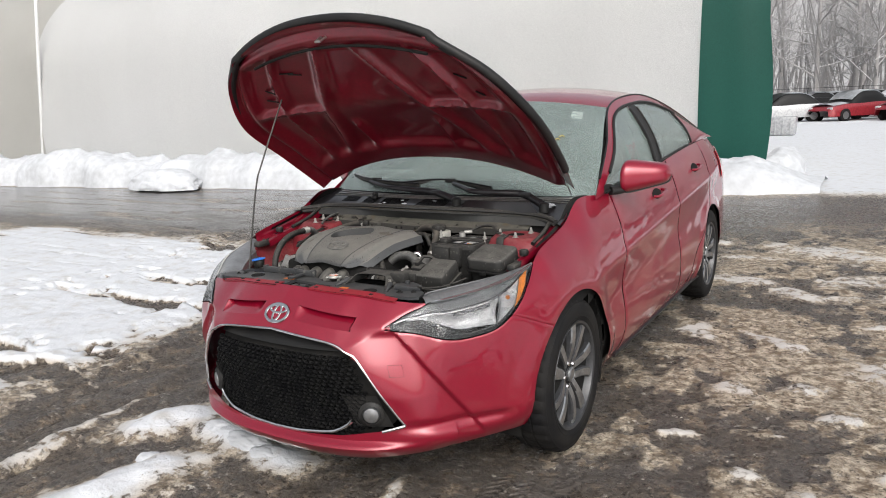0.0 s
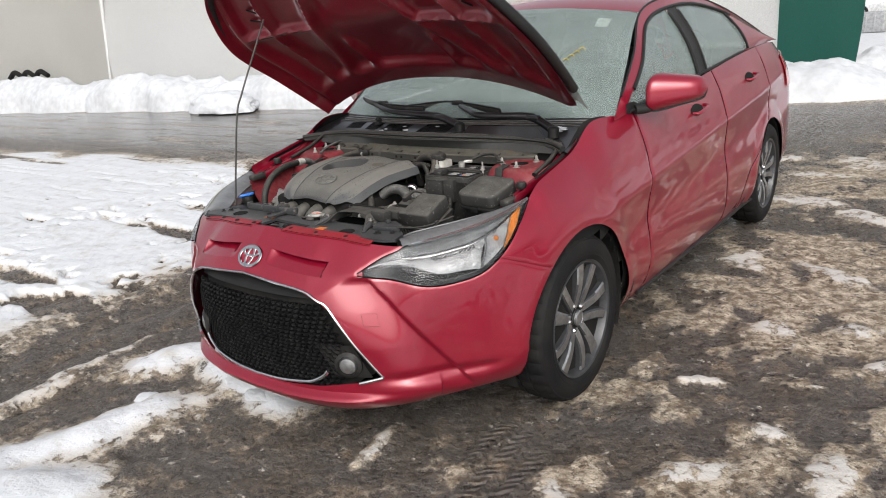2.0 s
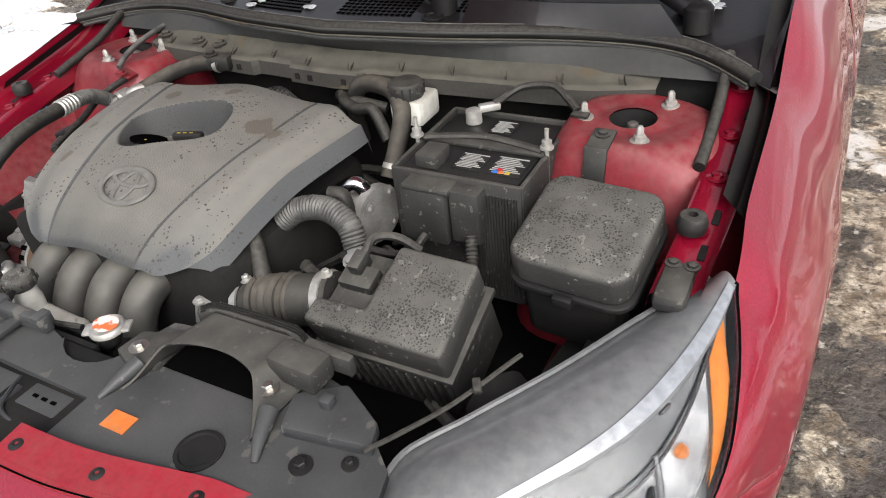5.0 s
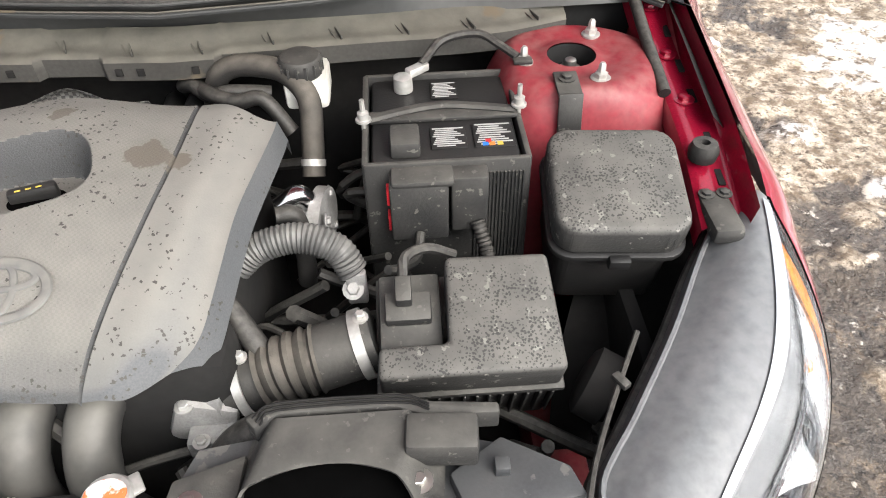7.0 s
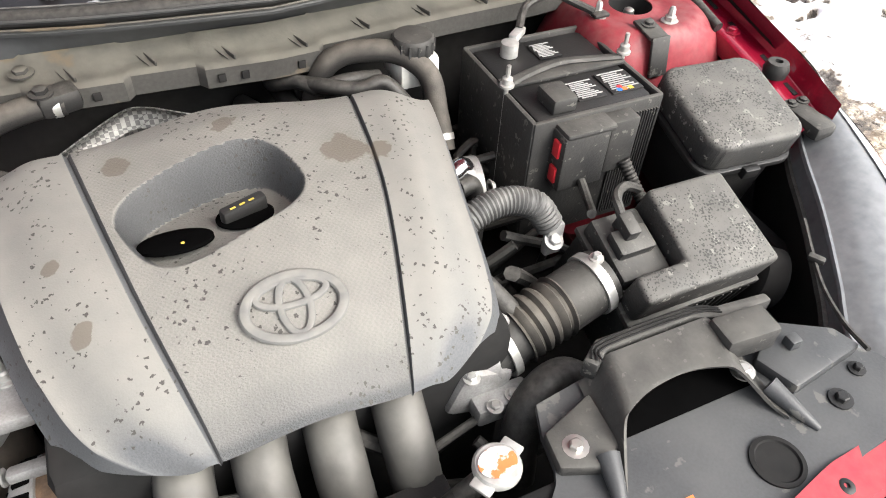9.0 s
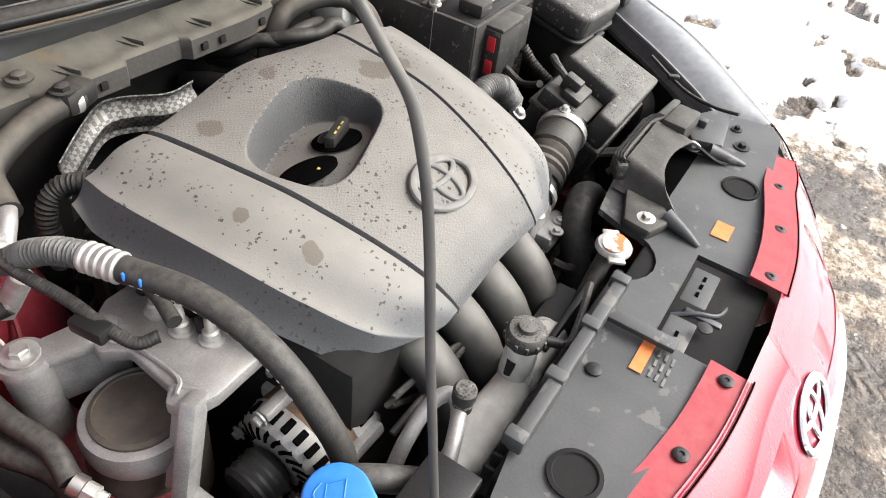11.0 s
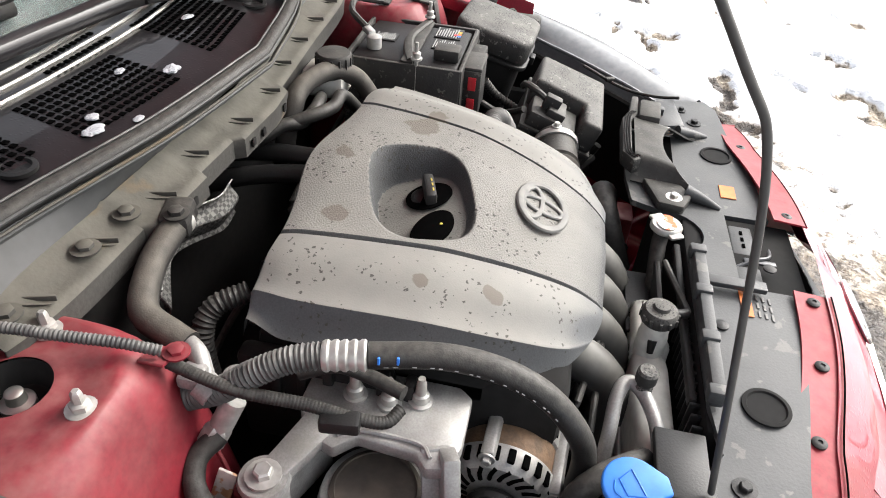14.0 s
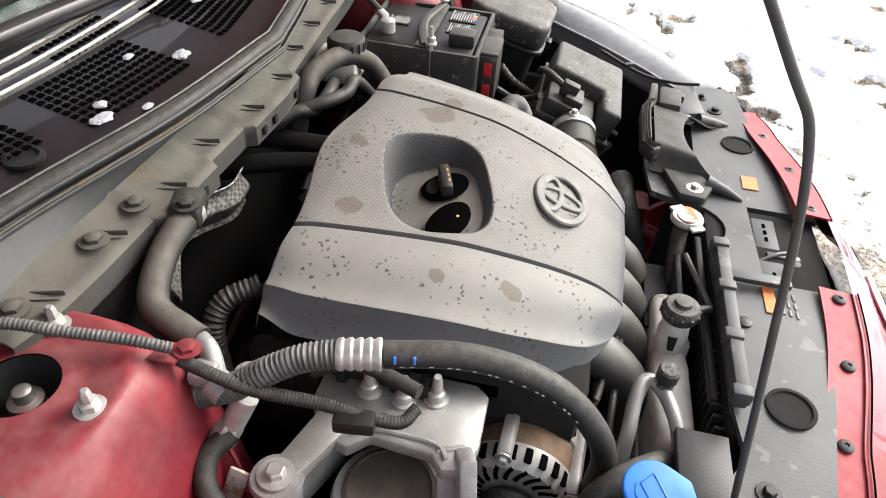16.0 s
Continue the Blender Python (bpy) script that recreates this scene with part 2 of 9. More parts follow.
REFLECT = material("lamp_reflector", (0.80, 0.81, 0.82), 0.25, 0.3, (0.36, 0.37, 0.38), 22.0, bump=0.3, bump_scale=45, rough2=0.40)
COWLBLACK = material("wet_black_cowl", (0.013, 0.012, 0.013), 0.30, 0, (0.020, 0.018, 0.020), 12.0, coat=0.45, spec=0.35, bump=0.12, bump_scale=90, drops=220.0)
DISC = material("shade_dark_brake_disc", (0.10, 0.10, 0.10), 0.5, 0.8, (0.06, 0.055, 0.05), 20.0)
STRIP = material("bright_lamp_strip", (0.80, 0.81, 0.82), 0.12, 0.9, (0.74, 0.75, 0.76), 12.0, rough2=0.16)
LAMPGREY = material("grey_lamp_plastic", (0.155, 0.16, 0.166), 0.32, 0.1, (0.11, 0.115, 0.12), 6.0, dust=(0.30, 0.30, 0.295), dust_amount=0.25, dust_scale=60.0, coat=0.6, coat_rough=0.06)
LAMPSMOKE = material("smoky_lamp_bezel", (0.045, 0.047, 0.050), 0.25, 0.1, (0.038, 0.040, 0.043), 6.0, coat=0.5, coat_rough=0.05)
LAMPWHITE = material("white_lamp_strip", (0.20, 0.205, 0.21), 0.35, 0, (0.32, 0.325, 0.33), 12.0, coat=0.4)
TAILRED = material("tail_lamp_red", (0.45, 0.01, 0.015), 0.15, 0, (0.35, 0.01, 0.012), 10.0, coat=1.0)
SLATE = material("slate_black_plastic", (0.036, 0.038, 0.041), 0.40, 0, (0.049, 0.051, 0.053), 7.0, spec=0.4, flakes=(0.100, 0.098, 0.091), flake_scale=34.0, flake_at=0.625, dust=(0.105, 0.105, 0.101), dust_amount=0.5, dust_scale=12.0, dust_floor=0.2, bump=0.12, bump_scale=300, rough2=0.6)
FLANGE = material("dust_caked_metal", (0.050, 0.048, 0.043), 0.75, 0, (0.038, 0.036, 0.032), 9.0, dust=(0.132, 0.124, 0.101), dust_amount=0.85, dust_scale=26.0, dust_floor=0.42, bump=0.2, bump_scale=200, flakes=(0.105, 0.085, 0.058), flake_scale=7.0, flake_at=0.60)
COWLGREY = material("grey_cowl", (0.040, 0.042, 0.043), 0.5, 0, (0.055, 0.056, 0.055), 6.0, dust=(0.085, 0.083, 0.074), dust_amount=0.5, dust_scale=9.0)
CABIN = material("dark_cabin_cloth", (0.05, 0.05, 0.052), 0.85, 0, (0.07, 0.07, 0.072), 20.0)
NUT = material("pale_zinc", (0.56, 0.555, 0.53), 0.4, 0.6, (0.42, 0.41, 0.38), 60.0, bump=0.1)
DUSTHOSE = material("dusty_brown_hose", (0.022, 0.021, 0.020), 0.6, 0, (0.030, 0.028, 0.026), 20.0, spec=0.3, dust=(0.135, 0.122, 0.102), dust_amount=0.8, dust_scale=60.0, dust_floor=0.45, bump=0.2, bump_scale=500)
RIBGREY = material("grey_rubber", (0.06, 0.06, 0.059), 0.45, 0, (0.045, 0.045, 0.044), 30.0, dust=(0.24, 0.235, 0.215), dust_amount=0.6)
RUNNER = material("grey_runner_plastic", (0.035, 0.034, 0.033), 0.5, 0, (0.05, 0.049, 0.046), 14.0, dust=(0.155, 0.148, 0.13), dust_amount=0.7, dust_floor=0.4, bump=0.1)
BADGEGREY = material("badge_grey", (0.125, 0.125, 0.12), 0.5, 0, (0.10, 0.10, 0.097), 40.0, dust=(0.19, 0.182, 0.16), dust_amount=0.6, dust_scale=60.0)
YELLOWP = material("yellow_plastic", (0.55, 0.42, 0.07), 0.6)
SPOTTED = material("spotted_dusty_plastic", (0.030, 0.030, 0.029), 0.6, 0, (0.040, 0.039, 0.037), 25.0, spots=(0.030, 0.029, 0.027), spot_scale=300, spot_size=0.40, dust=(0.128, 0.123, 0.110), dust_amount=0.85, dust_scale=22.0, dust_floor=0.45, flakes=(0.155, 0.150, 0.135), flake_scale=75.0, flake_at=0.63, bump=0.3, bump_scale=300)
RUSTY = material("brown_rubber", (0.060, 0.050, 0.042), 0.7, 0, (0.095, 0.078, 0.062), 30.0, bump=0.2)
COPPERTAG = material("copper_tag", (0.55, 0.30, 0.16), 0.4, 0.3, (0.7, 0.66, 0.6), 45.0, spread=(0.48, 0.52))
CAPLABEL = material("worn_cap_print", (0.72, 0.16, 0.05), 0.5, 0, (0.72, 0.70, 0.67), 70.0, spread=(0.45, 0.52))
COVERWEAVE = material("woven_engine_cover", (0.055, 0.057, 0.058), 0.55, 0, (0.068, 0.069, 0.069), 9.0, spots=(0.042, 0.039, 0.034), spot_scale=120, spot_size=0.215, bump=0.55, bump_scale=500, dust=(0.190, 0.183, 0.163), dust_amount=0.90, dust_scale=30.0, dust_floor=0.76, dust_from=0.64, weave=340.0, weave_mix=0.10, rough2=0.75, stains=STAINS)


# ---- mesh helpers ----
def finish(bm, name, mat, parent=None, label="", angle=38):
    me = bpy.data.meshes.new(name)
    bmesh.ops.recalc_face_normals(bm, faces=bm.faces[:])
    bm.to_mesh(me)
    bm.free()
    me.shade_smooth()
    me.set_sharp_from_angle(angle=radians(angle))
    for one in (mat if isinstance(mat, (list, tuple)) else [mat]):
        me.materials.append(one)
    ob = new(name, me)
    if parent is not None:
        ob.parent = parent
    if label:
        tagged(ob, label)
    return ob


def part(name, bm, mat, parent, label="", angle=38):
    return finish(bm, name, mat, parent, label, angle)


def thing(name, label, category, group="", kind="", at=(0, 0, 0)):
    e = new(name)
    e.location = at
    e.empty_display_size = 0.1
    return tagged(e, label, category, group, kind)


def solid(name, bm, mat, label, category, group="", kind="", angle=38):
    return tagged(finish(bm, name, mat, angle=angle), label, category, group, kind)


def bm_new():
    return bmesh.new()


def box(bm, c, s, bevel=0.0, m=None, seg=2, taper=1.0):
    """A bevelled box of size s about c; taper: the top's size against the bottom's."""
    t = bmesh.new()
    bmesh.ops.create_cube(t, size=1.0)
    for v in t.verts:
        k = taper if v.co.z > 0 else 1.0
        v.co = Vector((v.co.x * s[0] * k, v.co.y * s[1] * k, v.co.z * s[2]))
    if bevel > 0:
        bmesh.ops.bevel(t, geom=t.edges[:], offset=bevel, segments=seg, affect="EDGES", profile=0.5)
    mat = Matrix.Translation(c) @ (m or Matrix())
    bmesh.ops.transform(t, matrix=mat, verts=t.verts[:])
    join(bm, t)
    return bm


def join(bm, t):
    me = bpy.data.meshes.new("tmp")
    t.to_mesh(me)
    t.free()
    bm.from_mesh(me)
    bpy.data.meshes.remove(me)


def axis_matrix(p0, p1):
    d = Vector(p1) - Vector(p0)
    return Matrix.Translation(p0) @ d.to_track_quat("Z", "Y").to_matrix().to_4x4()


def lathe(bm, profile, m=None, seg=24, closed=False, squash=1.0):
    """Turn (radius, height) rows about z, then place by m."""
    m = m or Matrix()
    rings = []
    for r, z in profile:
        rings.append([bm.verts.new(m @ Vector((r * math.cos(2 * math.pi * i / seg), squash * r * math.sin(2 * math.pi * i / seg), z))) for i in range(seg)])
    for a, b in zip(rings, rings[1:] + ([rings[0]] if closed else [])):
        for i in range(seg):
            j = (i + 1) % seg
            bm.faces.new((a[i], a[j], b[j], b[i]))
    if not closed:
        for ring in (rings[0], rings[-1]):
            bm.faces.new(ring)
    return bm


def cyl(bm, p0, p1, r, r1=None, seg=16):
    h = (Vector(p1) - Vector(p0)).length
    return lathe(bm, [(r, 0), (r if r1 is None else r1, h)], axis_matrix(p0, p1), seg)


def curve_points(pts, n=8):
    """Catmull-Rom through pts."""
    P = [Vector(p) for p in pts]
    P = [2 * P[0] - P[1]] + P + [2 * P[-1] - P[-2]]
    out = []
    for i in range(1, len(P) - 2):
        for k in range(n):
            t = k / n
            a, b, c, d = P[i - 1:i + 3]
            out.append(0.5 * ((2 * b) + (c - a) * t + (2 * a - 5 * b + 4 * c - d) * t * t + (3 * b - a - 3 * c + d) * t ** 3))
    out.append(P[-2])
    return out


def tube(bm, pts, r, seg=12, n=8, rib=0.0, pitch=0.008, smooth=True, flat=1.0, ends=None):
    """A hose along pts; rib: depth of corrugation, pitch: its spacing; ends: (radius at start, radius at end)."""
    P = curve_points(pts, n) if smooth and len(pts) > 2 else [Vector(p) for p in pts]
    if rib:
        fine, acc = [P[0]], 0.0
        step = pitch / 4
        for a, b in zip(P, P[1:]):
            L = (b - a).length
            k = max(1, int(L / step))
            fine += [a.lerp(b, (i + 1) / k) for i in range(k)]
        P = fine
    rings, dist = [], 0.0
    up = Vector((0.13, 0.21, 0.97)).normalized()
    for i, p in enumerate(P):
        d = (P[min(i + 1, len(P) - 1)] - P[max(i - 1, 0)]).normalized()
        side = d.cross(up)
        if side.length < 0.05:
            side = d.cross(Vector((1, 0, 0)))
        side.normalize()
        u2 = side.cross(d)
        if i:
            dist += (p - P[i - 1]).length
        q = r
        if ends:
            q = ends[0] + (ends[1] - ends[0]) * i / max(1, len(P) - 1)
        if rib:
            q += rib * (0.5 + 0.5 * math.sin(2 * math.pi * dist / pitch))
        rings.append([bm.verts.new(p + side * (q * math.cos(2 * math.pi * k / seg)) + u2 * (q * flat * math.sin(2 * math.pi * k / seg))) for k in range(seg)])
    for a, b in zip(rings, rings[1:]):
        for k in range(seg):
            j = (k + 1) % seg
            bm.faces.new((a[k], a[j], b[j], b[k]))
    bm.faces.new(rings[0])
    bm.faces.new(rings[-1])
    return bm


def prism(bm, outline, z0, z1, bevel=0.0, m=None, seg=2):
    """A flat outline [(x, y)] given thickness from z0 to z1."""
    t = bmesh.new()
    lo = [t.verts.new((x, y, z0)) for x, y in outline]
    f = t.faces.new(lo)
    r = bmesh.ops.extrude_face_region(t, geom=[f])
    bmesh.ops.translate(t, vec=(0, 0, z1 - z0), verts=[v for v in r["geom"] if isinstance(v, bmesh.types.BMVert)])
    if bevel:
        bmesh.ops.bevel(t, geom=t.edges[:], offset=bevel, segments=seg, affect="EDGES", profile=0.5)
    if m:
        bmesh.ops.transform(t, matrix=m, verts=t.verts[:])
    join(bm, t)
    return bm


def surface(bm, f, nu, nv, thick=0.0, keep=None):
    """A grid of points f(u, v), u and v from 0 to 1; thick: pushed out along the normals."""
    g = [[bm.verts.new(f(i / nu, j / nv)) for j in range(nv + 1)] for i in range(nu + 1)]
    for i in range(nu):
        for j in range(nv):
            if keep is None or keep((i + 0.5) / nu, (j + 0.5) / nv):
                bm.faces.new((g[i][j], g[i + 1][j], g[i + 1][j + 1], g[i][j + 1]))
    for v in [v for v in bm.verts if not v.link_faces]:
        bm.verts.remove(v)
    if thick:
        bm.normal_update()
        bmesh.ops.solidify(bm, geom=bm.faces[:], thickness=thick)
    return bm


def spline(rows, x):
    """Smooth value at x through rows (x, value)."""
    if x <= rows[0][0]:
        return rows[0][1]
    for k in range(len(rows) - 1):
        a, b = rows[k], rows[k + 1]
        if x <= b[0]:
            t = (x - a[0]) / (b[0] - a[0])
            p = rows[k - 1] if k else (2 * a[0] - b[0], 2 * a[1] - b[1])
            q = rows[k + 2] if k + 2 < len(rows) else (2 * b[0] - a[0], 2 * b[1] - a[1])
            h = b[0] - a[0]
            ma = (b[1] - p[1]) / (b[0] - p[0]) * h
            mb = (q[1] - a[1]) / (q[0] - a[0]) * h
            return (2 * t ** 3 - 3 * t ** 2 + 1) * a[1] + (t ** 3 - 2 * t ** 2 + t) * ma + (-2 * t ** 3 + 3 * t ** 2) * b[1] + (t ** 3 - t ** 2) * mb
    return rows[-1][1]


def smoothstep(a, b, x):
    t = min(1.0, max(0.0, (x - a) / (b - a)))
    return t * t * (3 - 2 * t)


def bolt(bm, p, r=0.009, h=0.008, up=(0, 0, 1), washer=1.6):
    m = axis_matrix(p, Vector(p) + Vector(up))
    lathe(bm, [(r * washer, 0), (r * washer, h * 0.3), (r * 1.1, h * 0.35)], m, 14)
    lathe(bm, [(r, 0), (r, h), (r * 0.8, h * 1.15)], m, 6)
    return bm


# ---- car skin: one function for the whole outer shape ----
AX, WB, TYRE_R = 0.0, 2.57, 0.314
PLAN = [(0.0, (0.0, -0.880)), (0.20, (0.20, -0.867)), (0.40, (0.395, -0.811)), (0.57, (0.548, -0.700)), (0.74, (0.665, -0.57)), (0.90, (0.760, -0.443)),
        (1.06, (0.814, -0.290)), (1.25, (0.835, -0.10)), (1.50, (0.846, 0.15)), (1.95, (0.8475, 0.60)), (2.95, (0.8475, 1.60)),
        (3.75, (0.845, 2.40)), (4.25, (0.825, 2.90)), (4.66, (0.78, 3.30)), (4.85, (0.68, 3.46)), (5.14, (0.40, 3.52)), (5.54, (0.0, 3.54))]
PX = [(s, p[0]) for s, p in PLAN]
PY = [(s, p[1]) for s, p in PLAN]
TOPZ = [(0.0, 0.772), (0.40, 0.755), (0.62, 0.735), (0.80, 0.752), (1.0, 0.780), (1.10, 0.798), (1.14, 0.808), (1.20, 0.838), (1.30, 0.862), (1.40, 0.884), (1.50, 0.910), (1.66, 0.985), (1.95, 0.975), (2.6, 1.01), (3.6, 1.085), (4.3, 1.10), (4.8, 1.06), (5.54, 1.05)]
TOPIN = [(0.0, 0.177), (0.20, 0.175), (0.40, 0.163), (0.52, 0.118), (0.62, 0.086), (0.9, 0.08), (1.14, 0.088), (1.25, 0.104), (1.45, 0.114), (1.66, 0.125), (1.95, 0.10), (3.6, 0.115), (4.3, 0.12), (5.54, 0.15)]
TOPP = [(0.0, 2.4), (0.40, 2.5), (0.5, 2.9), (0.75, 5.0), (1.0, 6.0), (1.2, 4.5), (1.5, 3.0), (1.95, 2.6), (5.5, 3.0)]
BOTZ = [(0.0, 0.195), (0.5, 0.20), (0.9, 0.225), (1.3, 0.22), (2.0, 0.20), (3.6, 0.20), (5.54, 0.25)]


def skin(s, z, side=1, push=0.0):
    """A point of the outer skin: s metres round from the nose's middle, at height z."""
    x, y = spline(PX, s), spline(PY, s)
    e = 0.01
    tx, ty = spline(PX, s + e) - spline(PX, s - e), spline(PY, s + e) - spline(PY, s - e)
    if s < e:
        tx, ty = 1, 0
    n = math.hypot(tx, ty)
    nx, ny = ty / n, -tx / n
    z0, z1 = spline(BOTZ, s), spline(TOPZ, s)
    t = (z - z0) / (z1 - z0)
    d = spline(TOPIN, s) * max(0.0, (t - 0.42) / 0.58) ** spline(TOPP, s)
    if 0.28 < s < 0.66:
        # fold between the intake's corner and the lamp's tip
        tk = (0.598 + 0.45 * (s - 0.33) - z0) / (z1 - z0)
        f0 = max(0.05, (tk - 0.42) / 0.58) ** spline(TOPP, s)
        fold = spline(TOPIN, s) * (f0 * max(0.0, (t - 0.42) / (tk - 0.42)) ** 1.25 if t < tk else f0 + (1 - f0) * ((t - tk) / (1 - tk)) ** 1.12)
        w = smoothstep(0.28, 0.38, s) * smoothstep(0.66, 0.54, s)
        d = d * (1 - w) + fold * w
    d += 0.055 * max(0.0, 1 - t / (0.22 if s > 0.7 else 0.15)) ** 2
    # the nose overhangs its lower half, down to the lip under the intake
    d += 0.034 * smoothstep(0.56, 0.30, z) * smoothstep(0.62, 0.38, s) * smoothstep(0.247, 0.272, z)
    if 1.3 < s < 4.6:
        # shoulder crease that climbs towards the tail, hollow under it
        zc = 0.66 + 0.085 * (s - 1.5)
        w = smoothstep(1.3, 1.9, s) * smoothstep(4.6, 4.0, s)
        a, b = 0.8 * s + 0.6 * z, 0.8 * z - 0.6 * s
        d += w * 0.0013 * noise.noise(Vector((a * 3.2, b * 15.0, side * 3.0)))
        d += w * (0.020 * math.exp(-((z - zc + 0.15) / 0.10) ** 2) - 0.006 * math.exp(-((z - zc) / 0.03) ** 2))
        # flared lips round the wheels
    for cy in (AX, WB):
        r = math.hypot(y - cy, z - TYRE_R)
        if x > 0.6:
            d -= 0.012 * smoothstep(0.47, 0.37, r)
    if s < 1.1:
        # crease from the lamp's tip down and out across the bumper corner
        k = (z - 0.64) + 1.28 * (s - 0.50)
        fade = smoothstep(0.668, 0.63, z) * smoothstep(0.24, 0.30, z)
        d += fade * 0.017 * (smoothstep(-0.24, 0.0, k) if k < 0 else smoothstep(0.018, 0.0, k))
        # upper edge of the lower lip at the corner
        d += 0.016 * smoothstep(0.45, 0.62, s) * smoothstep(0.95, 0.82, s) * math.exp(-((z - 0.318) / 0.018) ** 2)
    return Vector((side * (x - (nx * (d - push))), y - ny * (d - push), z))


GRILLE = [(0.0, 0.642), (0.25, 0.620), (0.335, 0.590), (0.385, 0.545), (0.505, 0.328), (0.44, 0.308), (0.30, 0.287), (0.15, 0.277), (0.0, 0.273)]
LAMP_LOW = [(0.47, 0.660), (0.58, 0.642), (0.69, 0.618), (0.77, 0.620), (0.85, 0.636), (0.91, 0.667), (0.97, 0.708), (1.03, 0.750), (1.14, 0.806)]


LAMP_TIP = [(0.47, 0.666), (0.55, 0.708), (0.63, 0.737), (0.70, 0.80), (1.2, 0.9)]


def inside(poly, x, z):
    hit, j = False, len(poly) - 1
    for i in range(len(poly)):
        (xi, zi), (xj, zj) = poly[i], poly[j]
        if (zi > z) != (zj > z) and x < (xj - xi) * (z - zi) / (zj - zi) + xi:
            hit = not hit
        j = i
    return hit


def recess_line(s):
    """Height of the sharp lip over the long recess beside the badge."""
    return 0.719 - 0.026 * (s - 0.07) / 0.29


RECESS = 0.042


def recess_end(s, z):
    """Where the recess ends towards the lamp, slanting with height."""
    return 0.357 - 0.55 * (recess_line(s) - z)


def seam(s):
    """Height of the joint between bumper and wing."""
    return 0.668 - 0.42 * max(0.0, s - 0.93)


def region(s, z):
    """Which panel the skin belongs to at (s, z)."""
    x, y = spline(PX, s), spline(PY, s)
    if 0.08 < s < recess_end(s, z) and recess_line(s) - RECESS < z < recess_line(s):
        return None
    if x > 0.6 and (math.hypot(y - AX, z - TYRE_R) < 0.352 or math.hypot(y - WB, z - TYRE_R) < 0.352):
        return None
    if s < 0.60 and inside(GRILLE, x, z):
        return None
    if 0.47 < s < 1.14 and spline(LAMP_LOW, s) < z < spline(LAMP_TIP, s):
        return "lamp"
    if s < 1.14 and z < seam(s):
        return "bumper"
    if s < 0.68:
        return "bumper"
    if s < 1.97 + 0.05 * (z - 0.6):
        return "fender"
    if s < 3.02:
        return "front_door"
    edge = 3.90 - 0.55 * smoothstep(0.75, 0.30, z)
    if s < edge:
        return "rear_door"
    return "quarter"


def snap_grille(s, z):
    """The nearest point of the intake's outline."""
    x, best = spline(PX, s), None
    for (xa, za), (xb, zb) in zip(GRILLE, GRILLE[1:]):
        t = max(0.0, min(1.0, ((x - xa) * (xb - xa) + (z - za) * (zb - za)) / ((xb - xa) ** 2 + (zb - za) ** 2)))
        q = (xa + t * (xb - xa), za + t * (zb - za))
        d = math.hypot(q[0] - x, q[1] - z)
        if best is None or d < best[0]:
            best = (d, q)
    return s + (best[1][0] - x) * 1.03, best[1][1]


def skin_panels():
    """All panels of one side of the car, as {name: bmesh}; sides mirrored by the caller."""
    S = [0.005 * i for i in range(246)] + [1.23 + 4.31 * i / 270 for i in range(271)]
    NS, NZ = len(S) - 1, 100
    out = {}
    for side in (1, -1):
        pts, reg = {}, {}
        for i, s in enumerate(S):
            z0, z1 = spline(BOTZ, s), spline(TOPZ, s)
            for j in range(NZ + 1):
                pts[i, j] = (s, z0 + (z1 - z0) * j / NZ)
        for i in range(NS):
            for j in range(NZ):
                s = (pts[i, j][0] + pts[i + 1, j][0]) / 2
                z = sum(pts[a, b][1] for a in (i, i + 1) for b in (j, j + 1)) / 4
                reg[i, j] = region(s, z)
        for name in sorted({r for r in reg.values() if r}):
            bm = bmesh.new()
            vs = {}

            def vert(i, j):
                if (i, j) not in vs:
                    s, z = pts[i, j]
                    near = {reg.get((a, b), "edge") for a in (i - 1, i) for b in (j - 1, j) if 0 <= a < NS and 0 <= b < NZ}
                    push = -0.0035 if len(near) > 1 and None not in near else 0.0
                    if 0.44 < s < 1.16 and "lamp" in near and len(near) > 1 and abs(z - spline(LAMP_LOW, s)) < 0.02:
                        z = spline(LAMP_LOW, s)
                    elif 0.44 < s < 0.68 and "lamp" in near and len(near) > 1 and abs(z - spline(LAMP_TIP, s)) < 0.02:
                        z = spline(LAMP_TIP, s)
                    if "bumper" in near and "fender" in near and abs(z - seam(s)) < 0.02:
                        z = seam(s)
                    if 0.07 < s < 0.37 and None in near and len(near) > 1 and z > 0.645:
                        if s < 0.335 and abs(z - recess_line(s)) < 0.007:
                            z = recess_line(s)
                        elif abs(z - recess_line(s) + RECESS) < 0.007:
                            z = recess_line(s) - RECESS
                        elif s > 0.3:
                            s = recess_end(s, min(z, recess_line(s)))
                            z = min(z, recess_line(s))
                    elif s < 0.62 and None in near and len(near) > 1 and z < 0.665:
                        s, z = snap_grille(s, z)
                    p = skin(s, z, side, push)
                    if None in near and len(near) > 1 and abs(p.x) > 0.6:
                        for cy in (AX, WB):
                            r = math.hypot(p.y - cy, p.z - TYRE_R)
                            if abs(r - 0.352) < 0.03:
                                p.y, p.z = cy + (p.y - cy) * 0.352 / r, TYRE_R + (p.z - TYRE_R) * 0.352 / r
                    vs[i, j] = bm.verts.new(p)
                return vs[i, j]
            for (i, j), r in reg.items():
                if r == name:
                    bm.faces.new([vert(a, b) for a, b in ((i, j), (i + 1, j), (i + 1, j + 1), (i, j + 1))])
            out[name, side] = bm
    return out


